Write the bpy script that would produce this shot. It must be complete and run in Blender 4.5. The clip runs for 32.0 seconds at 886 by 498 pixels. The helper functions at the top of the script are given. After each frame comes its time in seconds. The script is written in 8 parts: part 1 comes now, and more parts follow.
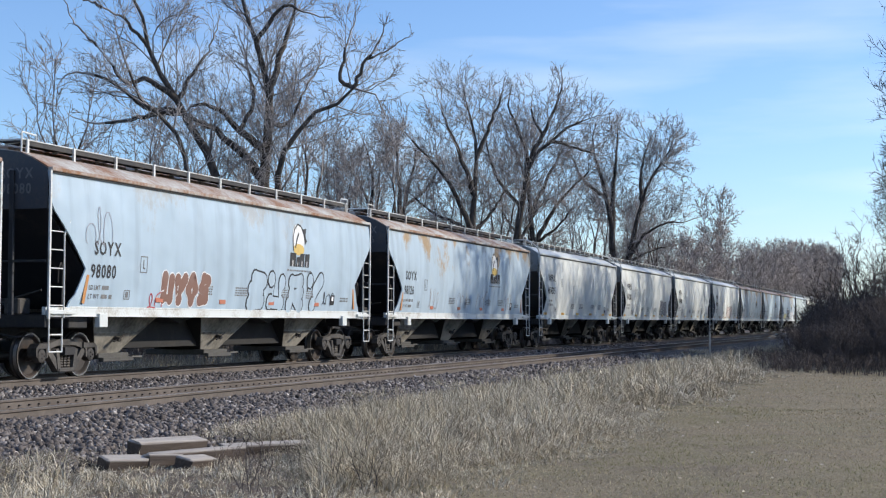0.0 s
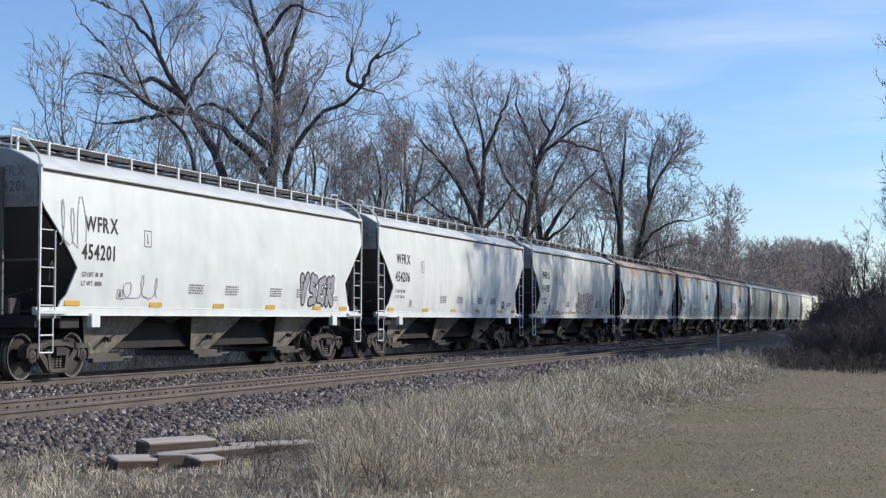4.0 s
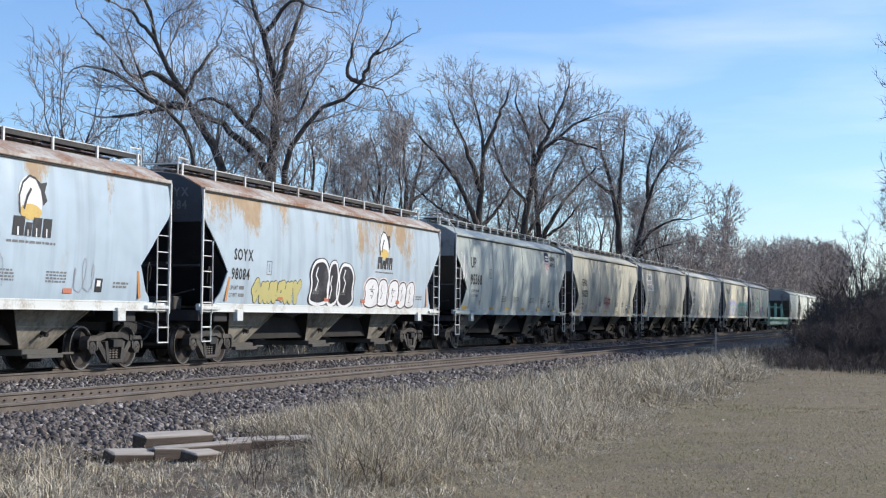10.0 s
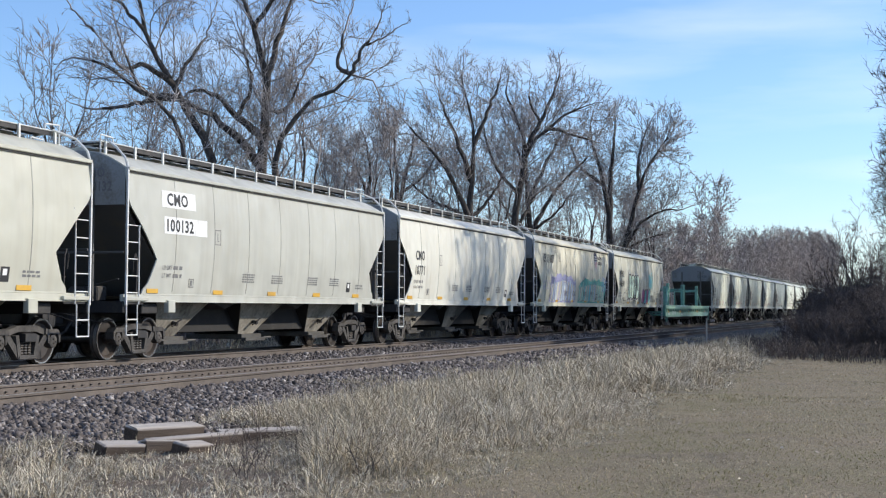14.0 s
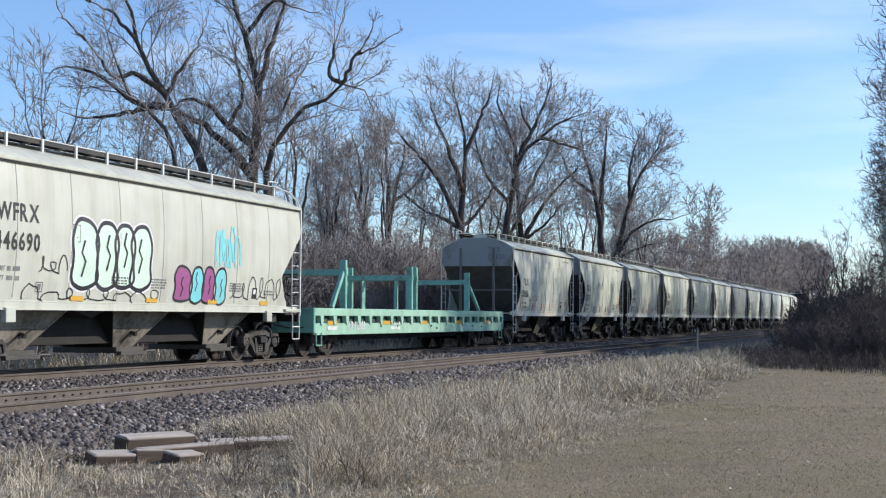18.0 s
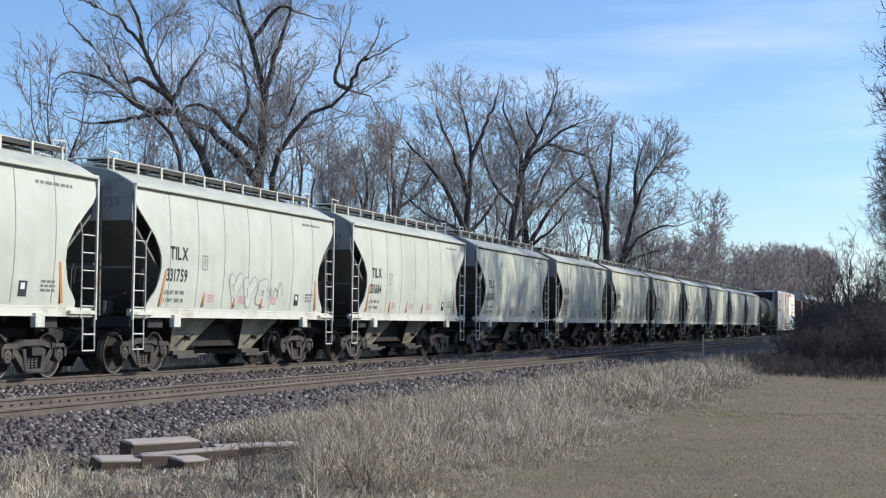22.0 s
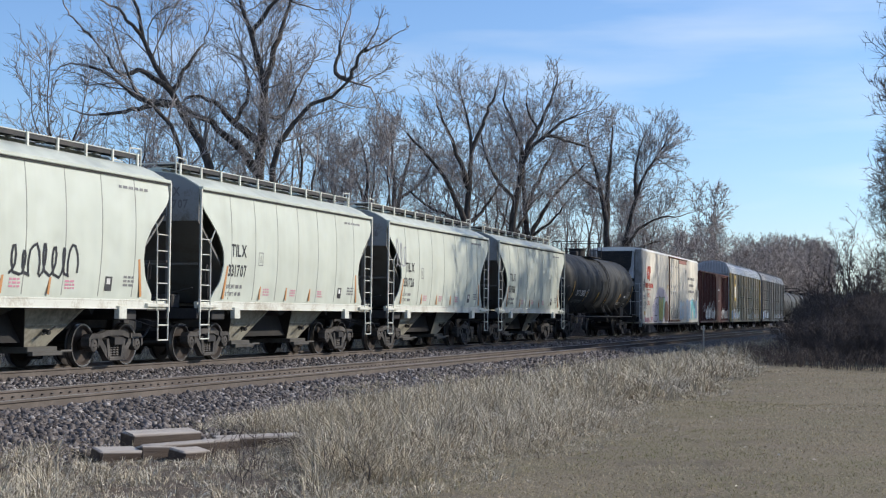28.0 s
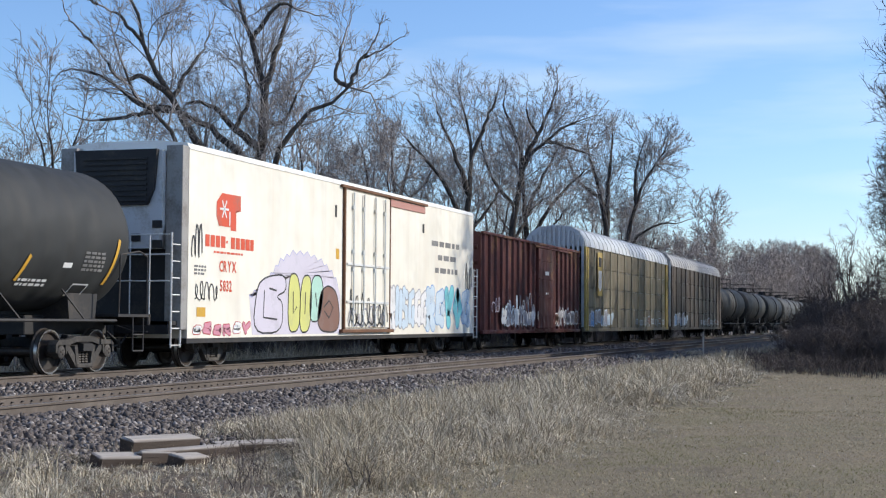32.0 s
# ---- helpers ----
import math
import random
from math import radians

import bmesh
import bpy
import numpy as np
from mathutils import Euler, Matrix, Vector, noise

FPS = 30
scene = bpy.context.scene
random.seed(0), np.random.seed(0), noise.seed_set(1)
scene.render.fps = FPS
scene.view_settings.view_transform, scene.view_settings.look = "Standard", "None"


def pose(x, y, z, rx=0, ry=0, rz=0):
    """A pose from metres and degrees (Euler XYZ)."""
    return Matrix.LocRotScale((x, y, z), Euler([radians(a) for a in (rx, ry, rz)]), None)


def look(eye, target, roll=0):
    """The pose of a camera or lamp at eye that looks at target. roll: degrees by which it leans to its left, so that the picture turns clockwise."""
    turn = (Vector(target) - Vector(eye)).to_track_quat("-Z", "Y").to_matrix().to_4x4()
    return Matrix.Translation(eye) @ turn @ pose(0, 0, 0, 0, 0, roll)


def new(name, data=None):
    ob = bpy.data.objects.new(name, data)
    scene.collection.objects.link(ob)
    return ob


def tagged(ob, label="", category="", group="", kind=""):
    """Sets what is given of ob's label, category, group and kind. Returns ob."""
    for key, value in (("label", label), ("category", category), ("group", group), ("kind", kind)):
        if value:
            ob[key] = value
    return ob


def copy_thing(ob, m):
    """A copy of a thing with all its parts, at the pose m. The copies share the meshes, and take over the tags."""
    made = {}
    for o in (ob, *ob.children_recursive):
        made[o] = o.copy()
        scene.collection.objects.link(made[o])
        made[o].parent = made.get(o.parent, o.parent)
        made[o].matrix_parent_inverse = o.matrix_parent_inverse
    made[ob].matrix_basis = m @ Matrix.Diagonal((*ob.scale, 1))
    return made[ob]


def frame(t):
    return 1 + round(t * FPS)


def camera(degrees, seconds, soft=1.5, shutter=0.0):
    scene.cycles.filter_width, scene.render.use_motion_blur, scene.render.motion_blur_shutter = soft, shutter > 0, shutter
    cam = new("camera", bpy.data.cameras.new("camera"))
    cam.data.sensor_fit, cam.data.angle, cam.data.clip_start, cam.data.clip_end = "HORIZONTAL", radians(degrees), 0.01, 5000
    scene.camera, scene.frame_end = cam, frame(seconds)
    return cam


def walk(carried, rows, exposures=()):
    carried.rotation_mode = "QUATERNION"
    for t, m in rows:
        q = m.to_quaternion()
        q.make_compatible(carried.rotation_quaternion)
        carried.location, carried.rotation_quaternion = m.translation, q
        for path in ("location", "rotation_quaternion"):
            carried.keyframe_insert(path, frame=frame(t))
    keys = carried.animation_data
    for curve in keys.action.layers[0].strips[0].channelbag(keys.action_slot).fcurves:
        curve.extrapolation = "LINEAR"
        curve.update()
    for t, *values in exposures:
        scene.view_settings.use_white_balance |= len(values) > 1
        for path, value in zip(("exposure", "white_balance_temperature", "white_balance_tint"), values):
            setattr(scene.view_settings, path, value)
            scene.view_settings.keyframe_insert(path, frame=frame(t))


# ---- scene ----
# The camera: held by hand on the lawn beside two tracks, it sways by a degree or so.
EYE = (0.0, 0.0, 1.13)
# seconds, and the turn of the camera in degrees
SWAY = (
    (0, 92.766, -0.000, -72.049), (0.5, 92.747, 0.171, -72.085), (1, 92.759, 0.107, -72.028),
    (1.5, 92.750, 0.020, -72.022), (2, 92.777, 0.013, -71.958), (2.5, 92.776, 0.026, -71.916),
    (3, 92.780, 0.173, -71.804), (3.5, 92.747, 0.128, -71.764), (5.5, 92.718, 0.165, -71.677),
    (6, 92.739, 0.008, -71.707), (6.5, 92.710, 0.101, -71.686), (7, 92.688, 0.124, -71.671),
    (7.5, 92.677, -0.075, -71.663), (8, 92.653, -0.233, -71.714), (8.5, 92.605, -0.395, -71.754),
    (9, 92.599, -0.385, -71.765), (9.5, 92.581, -0.368, -71.796), (10, 92.607, -0.354, -71.827),
    (10.5, 92.643, -0.416, -71.875), (11, 92.658, -0.252, -71.908), (11.5, 92.630, -0.164, -71.970),
    (12, 92.545, -0.236, -72.015), (12.5, 92.446, -0.101, -72.053), (13, 92.353, -0.075, -72.113),
    (13.5, 92.308, -0.206, -72.134), (14, 92.264, -0.163, -72.163), (14.5, 92.244, -0.077, -72.248),
    (16.5, 92.407, -0.199, -72.509), (17, 92.500, -0.168, -72.516), (17.5, 92.563, -0.194, -72.520),
    (18, 92.621, -0.209, -72.495), (18.5, 92.646, -0.295, -72.486), (19, 92.680, -0.405, -72.450),
    (19.5, 92.726, -0.475, -72.413), (20, 92.809, -0.391, -72.355), (20.5, 92.830, -0.356, -72.327),
    (21, 92.843, -0.414, -72.328), (21.5, 92.829, -0.436, -72.320), (22, 92.847, -0.341, -72.293),
    (22.5, 92.859, -0.402, -72.239), (23, 92.854, -0.489, -72.157), (23.5, 92.822, -0.448, -72.104),
    (24, 92.771, -0.438, -72.090), (24.5, 92.703, -0.405, -72.108), (25, 92.607, -0.319, -72.120),
    (25.5, 92.534, -0.281, -72.114), (27.5, 92.512, -0.205, -72.200), (28, 92.514, -0.273, -72.275),
    (28.5, 92.503, -0.193, -72.343), (29, 92.505, -0.312, -72.307), (29.5, 92.516, -0.269, -72.275),
    (30, 92.578, -0.276, -72.243), (30.5, 92.646, -0.309, -72.277), (31, 92.688, -0.265, -72.306),
    (31.5, 92.737, -0.293, -72.319), (32, 92.744, -0.369, -72.286),
)
cam = camera(32.728, 32.0, soft=1.2)
# the camera's own exposure, in stops
LIGHTER = [(0, 0.16), (1, 0.16), (2, 0.13), (3, 0.03), (6, 0.02), (7, 0.0), (8, -0.04), (9, 0.16), (10, 0.2), (11, 0.23), (14, 0.23), (17, 0.17), (18, 0.2), (19, 0.29), (20, 0.31), (21, 0.23), (22, 0.12), (23, 0.07), (24, 0.08), (25, 0.05), (28, 0.06), (30, 0.05), (32, 0.13)]
walk(cam, [(t, pose(*EYE, rx, ry, rz)) for t, rx, ry, rz in SWAY], LIGHTER)


def gone(t):
    """Metres that the train has rolled towards -x after t seconds (about 14 m/s)."""
    q = t / 32.0
    return 32.0 * q * (14.1962 + -0.1617 * q + 0.7792 * q * q + -0.4083 * q * q * q)

# ---- daylight: a low winter sun behind and to the right of the camera, thin high cloud ----
SUN_AZIMUTH, SUN_HEIGHT = radians(-60), radians(27)
world = bpy.data.worlds.new("world")
scene.world = world
world.use_nodes = True
wn, wl = world.node_tree.nodes, world.node_tree.links
sky = wn.new("ShaderNodeTexSky")
sky.sky_type, sky.sun_disc = "NISHITA", False
sky.sun_elevation, sky.sun_rotation = SUN_HEIGHT, radians(90) - SUN_AZIMUTH
sky.altitude, sky.air_density, sky.dust_density, sky.ozone_density = 200.0, 1.0, 0.3, 3.0
tint = wn.new("ShaderNodeMix")
tint.data_type, tint.blend_type = "RGBA", "MULTIPLY"
tint.inputs[0].default_value = 1.0
tint.inputs[7].default_value = (0.89, 1.0, 1.2, 1)
wl.new(sky.outputs[0], tint.inputs[6])
# streaks of cirrus, stretched along the horizon
where = wn.new("ShaderNodeTexCoord")
flat_out = wn.new("ShaderNodeMapping")
flat_out.inputs["Scale"].default_value = (1.3, 1.3, 9.0)
wl.new(where.outputs["Generated"], flat_out.inputs["Vector"])
cirrus = wn.new("ShaderNodeTexNoise")
cirrus.inputs["Scale"].default_value, cirrus.inputs["Detail"].default_value = 2.2, 6.0
wl.new(flat_out.outputs[0], cirrus.inputs["Vector"])
thin = wn.new("ShaderNodeMapRange")
thin.inputs["From Min"].default_value, thin.inputs["From Max"].default_value, thin.inputs["To Max"].default_value = 0.46, 0.78, 0.42
wl.new(cirrus.outputs["Fac"], thin.inputs["Value"])
veil = wn.new("ShaderNodeMix")
veil.data_type = "RGBA"
wl.new(thin.outputs[0], veil.inputs[0])
wl.new(tint.outputs[2], veil.inputs[6])
veil.inputs[7].default_value = (7.6, 7.8, 7.8, 1)
wl.new(veil.outputs[2], wn["Background"].inputs["Color"])
wn["Background"].inputs["Strength"].default_value = 0.14
sun = new("sun", bpy.data.lights.new("sun", "SUN"))
sun.data.energy, sun.data.angle, sun.data.color = 3.95, radians(0.53), (1.0, 0.925, 0.81)
sun_dir = Vector((math.cos(SUN_AZIMUTH) * math.cos(SUN_HEIGHT), math.sin(SUN_AZIMUTH) * math.cos(SUN_HEIGHT), math.sin(SUN_HEIGHT)))
sun.matrix_world = look(sun_dir * 50, (0, 0, 0))

# ---- materials: colour, grain and wear on the geometry ----
class Shade:
    """A node material in the making; sockets are passed on from call to call."""

    def __init__(self, name, rough=0.6, metal=0.0):
        self.m = bpy.data.materials.new(name)
        self.m.use_nodes = True
        self.n, self.l = self.m.node_tree.nodes, self.m.node_tree.links
        self.b = self.n["Principled BSDF"]
        self.b.inputs["Roughness"].default_value, self.b.inputs["Metallic"].default_value = rough, metal

    def link(self, a, b):
        if isinstance(a, (int, float)):
            b.default_value = a
        elif isinstance(a, tuple):
            b.default_value = (*a, 1) if len(a) == 3 and len(b.default_value) == 4 else a
        else:
            self.l.new(a, b)

    def where(self, scale=(1, 1, 1), vary=True, space="Object"):
        t = self.n.new("ShaderNodeTexCoord").outputs[space]
        m = self.n.new("ShaderNodeMapping")
        m.inputs["Scale"].default_value = scale
        self.l.new(t, m.inputs["Vector"])
        if vary:
            o = self.n.new("ShaderNodeObjectInfo").outputs["Random"]
            k = self.n.new("ShaderNodeMath")
            k.operation = "MULTIPLY"
            k.inputs[1].default_value = 71.0
            self.l.new(o, k.inputs[0])
            c = self.n.new("ShaderNodeCombineXYZ")
            self.l.new(k.outputs[0], c.inputs[0])
            self.l.new(k.outputs[0], c.inputs[1])
            self.l.new(c.outputs[0], m.inputs["Location"])
        return m.outputs[0]

    def noise(self, at, scale, detail=4.0, rough=0.55):
        t = self.n.new("ShaderNodeTexNoise")
        t.inputs["Scale"].default_value, t.inputs["Detail"].default_value, t.inputs["Roughness"].default_value = scale, detail, rough
        self.l.new(at, t.inputs["Vector"])
        return t.outputs["Fac"]

    def cells(self, at, scale):
        t = self.n.new("ShaderNodeTexVoronoi")
        t.inputs["Scale"].default_value = scale
        self.l.new(at, t.inputs["Vector"])
        return t

    def ramp(self, v, lo, hi):
        t = self.n.new("ShaderNodeMapRange")
        t.inputs["From Min"].default_value, t.inputs["From Max"].default_value = lo, hi
        self.link(v, t.inputs["Value"])
        return t.outputs[0]

    def calc(self, op, a, b=0.0):
        t = self.n.new("ShaderNodeMath")
        t.operation = op
        self.link(a, t.inputs[0])
        self.link(b, t.inputs[1])
        return t.outputs[0]

    def mix(self, f, a, b):
        t = self.n.new("ShaderNodeMix")
        t.data_type = "RGBA"
        self.link(f, t.inputs[0])
        self.link(a, t.inputs[6])
        self.link(b, t.inputs[7])
        return t.outputs[2]

    def axis(self, v, k):
        t = self.n.new("ShaderNodeSeparateXYZ")
        self.l.new(v, t.inputs[0])
        return t.outputs[k]

    def island(self):
        return self.n.new("ShaderNodeNewGeometry").outputs["Random Per Island"]

    def random(self):
        return self.n.new("ShaderNodeObjectInfo").outputs["Random"]

    def bump(self, v, strength=0.3, distance=0.01):
        t = self.n.new("ShaderNodeBump")
        t.inputs["Strength"].default_value, t.inputs["Distance"].default_value = strength, distance
        self.l.new(v, t.inputs["Height"])
        self.l.new(t.outputs[0], self.b.inputs["Normal"])
        return self

    def done(self, colour, rough=None):
        self.link(colour, self.b.inputs["Base Color"])
        if rough is not None:
            self.link(rough, self.b.inputs["Roughness"])
        return self.m


def grimy(name, colour, dirt, amount=0.5, rough=0.6, metal=0.0, scale=6.0):
    """Paint or metal with blotches of dirt at two scales."""
    s = Shade(name, rough, metal)
    at = s.where()
    f = s.ramp(s.calc("ADD", s.noise(at, scale * 0.3, 5), s.calc("MULTIPLY", s.noise(at, scale * 3, 5), 0.5)), 0.95 - amount * 0.5, 1.15 - amount * 0.3)
    grain = s.noise(at, scale * 9, 3)
    s.bump(grain, 0.15, 0.004)
    return s.done(s.mix(f, colour, dirt))


def car_paint(name, colour, dirt=(0.25, 0.22, 0.17), streaks=0.4, rust=0.0, rough=0.5):
    """Sun-bleached paint on a car's side: runs of dirt, faint panels, rust below the roof edge."""
    s = Shade(name, rough)
    at = s.where()
    broad = s.noise(at, 0.7, 3)
    base = s.mix(s.ramp(broad, 0.3, 0.75), tuple(c * 0.86 for c in colour), colour)
    run = s.noise(s.where((1.7, 1, 0.14)), 1.4, 4, 0.55)
    fine = s.noise(s.where((9, 1, 0.5)), 1.5, 4)
    f = s.calc("MULTIPLY", s.ramp(s.calc("ADD", run, s.calc("MULTIPLY", fine, 0.12)), 0.54, 0.9), streaks)
    col = s.mix(f, base, dirt)
    specks = s.ramp(s.noise(at, 11, 6, 0.7), 0.62, 0.8)
    col = s.mix(s.calc("MULTIPLY", specks, 0.25 * streaks), col, tuple(c * 0.55 for c in dirt))
    if rust > 0:
        z = s.axis(s.where(vary=False), 2)
        blot = s.noise(s.where((0.62, 1, 0.5)), 1.15, 2, 0.5)
        edge_wear = s.calc("MULTIPLY", s.calc("SUBTRACT", s.noise(s.where((1.6, 1, 0.9)), 5.0, 7, 0.75), 0.5), 0.5)
        high = s.ramp(z, 2.7, 4.0)
        g = s.ramp(s.calc("ADD", s.calc("ADD", blot, edge_wear), s.calc("MULTIPLY", high, 0.17)), 0.74 - 0.09 * rust, 0.82 - 0.07 * rust)
        g = s.calc("MULTIPLY", g, s.ramp(z, 1.9, 3.2))
        tint = s.mix(s.noise(at, 7, 4), (0.27, 0.135, 0.045), (0.44, 0.30, 0.12))
        col = s.mix(s.calc("MULTIPLY", g, min(0.85, rust)), col, tint)
    s.bump(s.calc("ADD", s.noise(s.where((0.8, 1, 0.13)), 1.2, 1), s.calc("MULTIPLY", s.noise(at, 1.4, 1), 0.3)), 0.8, 0.25)
    return s.done(col)


STEEL_BLACK = grimy("black_underframe", (0.016, 0.016, 0.018), (0.05, 0.042, 0.035), 0.45, 0.7)
TRUCK_DIRT = grimy("truck_casting", (0.036, 0.033, 0.031), (0.105, 0.094, 0.084), 0.6, 0.85)
SPRING = grimy("spring_steel", (0.035, 0.03, 0.028), (0.09, 0.07, 0.05), 0.5, 0.6)
WHEEL = grimy("wheel_steel", (0.028, 0.022, 0.019), (0.065, 0.045, 0.033), 0.5, 0.55, 0.2)
TREAD = grimy("worn_tread", (0.42, 0.4, 0.38), (0.2, 0.16, 0.13), 0.3, 0.3, 0.9)
BOARD = grimy("running_board", (0.03, 0.03, 0.032), (0.075, 0.065, 0.055), 0.45, 0.75)
RUSTY = grimy("rust", (0.12, 0.055, 0.03), (0.2, 0.1, 0.05), 0.6, 0.85)
BLACK_END = grimy("black_end_paint", (0.018, 0.02, 0.026), (0.06, 0.055, 0.05), 0.35, 0.55)
# Sky light and shade are painted in: upper plates paler, ends below darker.
PLATE_END = grimy("skylit_end_plate", (0.27, 0.285, 0.285), (0.16, 0.145, 0.12), 0.4, 0.6)
NAVY_END = grimy("skylit_black_end_plate", (0.055, 0.06, 0.072), (0.09, 0.085, 0.08), 0.4, 0.55)
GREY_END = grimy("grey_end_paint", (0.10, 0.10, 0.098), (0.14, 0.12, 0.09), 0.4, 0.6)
BROWN_END = grimy("shaded_brown_end", (0.15, 0.145, 0.13), (0.12, 0.09, 0.065), 0.4, 0.65)
SILL_PAINT = grimy("white_sill", (0.62, 0.64, 0.62), (0.33, 0.28, 0.22), 0.4, 0.55)
SILL_CREAM = grimy("cream_sill", (0.64, 0.64, 0.56), (0.36, 0.31, 0.23), 0.4, 0.55)
WHITE_IRON = grimy("white_ironwork", (0.66, 0.67, 0.65), (0.38, 0.3, 0.22), 0.35, 0.5)
CREAM_IRON = grimy("cream_ironwork", (0.66, 0.66, 0.58), (0.4, 0.33, 0.25), 0.35, 0.5)
BAY_GREY = grimy("hopper_grey", (0.32, 0.292, 0.243), (0.075, 0.064, 0.052), 0.68, 0.8, scale=3.0)
# Near-black that paints the shade under the hopper bays.
SHADE_BLACK = grimy("shade_black_plate", (0.016, 0.015, 0.015), (0.035, 0.03, 0.026), 0.4, 0.85)
BAY_CREAM = grimy("hopper_cream", (0.34, 0.318, 0.252), (0.11, 0.095, 0.075), 0.55, 0.75, scale=3.0)
GATE = grimy("gate_metal", (0.075, 0.07, 0.062), (0.035, 0.031, 0.027), 0.5, 0.6)
LETTER = grimy("letter_black", (0.02, 0.02, 0.022), (0.07, 0.07, 0.07), 0.3, 0.6)
END_LETTER = grimy("faint_end_letter", (0.17, 0.17, 0.18), (0.1, 0.1, 0.1), 0.4, 0.6)
LETTER_GREY = grimy("stencil_grey", (0.16, 0.16, 0.16), (0.3, 0.29, 0.27), 0.4, 0.6)
LETTER_WHITE = grimy("letter_white", (0.75, 0.75, 0.74), (0.5, 0.48, 0.44), 0.3, 0.5)
YELLOW = grimy("reflector_yellow", (0.62, 0.36, 0.05), (0.4, 0.25, 0.08), 0.3, 0.4)
RED_REFLECT = grimy("reflector_red", (0.5, 0.17, 0.1), (0.35, 0.18, 0.1), 0.3, 0.4)
ORANGE = grimy("orange_strip", (0.5, 0.22, 0.07), (0.4, 0.24, 0.12), 0.4, 0.5)
SEAM = grimy("weld_seam", (0.34, 0.34, 0.3), (0.2, 0.185, 0.16), 0.4, 0.6)
SPRAY = {k: grimy("spray_" + k, c, tuple(0.7 * v + 0.08 for v in c), 0.4, 0.5) for k, c in dict(
    black=(0.02, 0.02, 0.025), brown=(0.22, 0.12, 0.09), white=(0.75, 0.75, 0.75), yellow=(0.5, 0.45, 0.18), pink=(0.6, 0.25, 0.32),
    red=(0.45, 0.04, 0.05), teal=(0.12, 0.5, 0.42), blue=(0.15, 0.32, 0.6), violet=(0.4, 0.4, 0.62), green=(0.3, 0.5, 0.28),
    mint=(0.42, 0.66, 0.55), pale=(0.62, 0.8, 0.66), magenta=(0.32, 0.09, 0.24), cyan=(0.2, 0.62, 0.66), lilac=(0.62, 0.58, 0.66), lime=(0.62, 0.62, 0.2), grey=(0.32, 0.32, 0.36), ice=(0.55, 0.66, 0.75), pine=(0.04, 0.13, 0.12), blush=(0.7, 0.6, 0.58), indigo=(0.22, 0.24, 0.5)).items()}

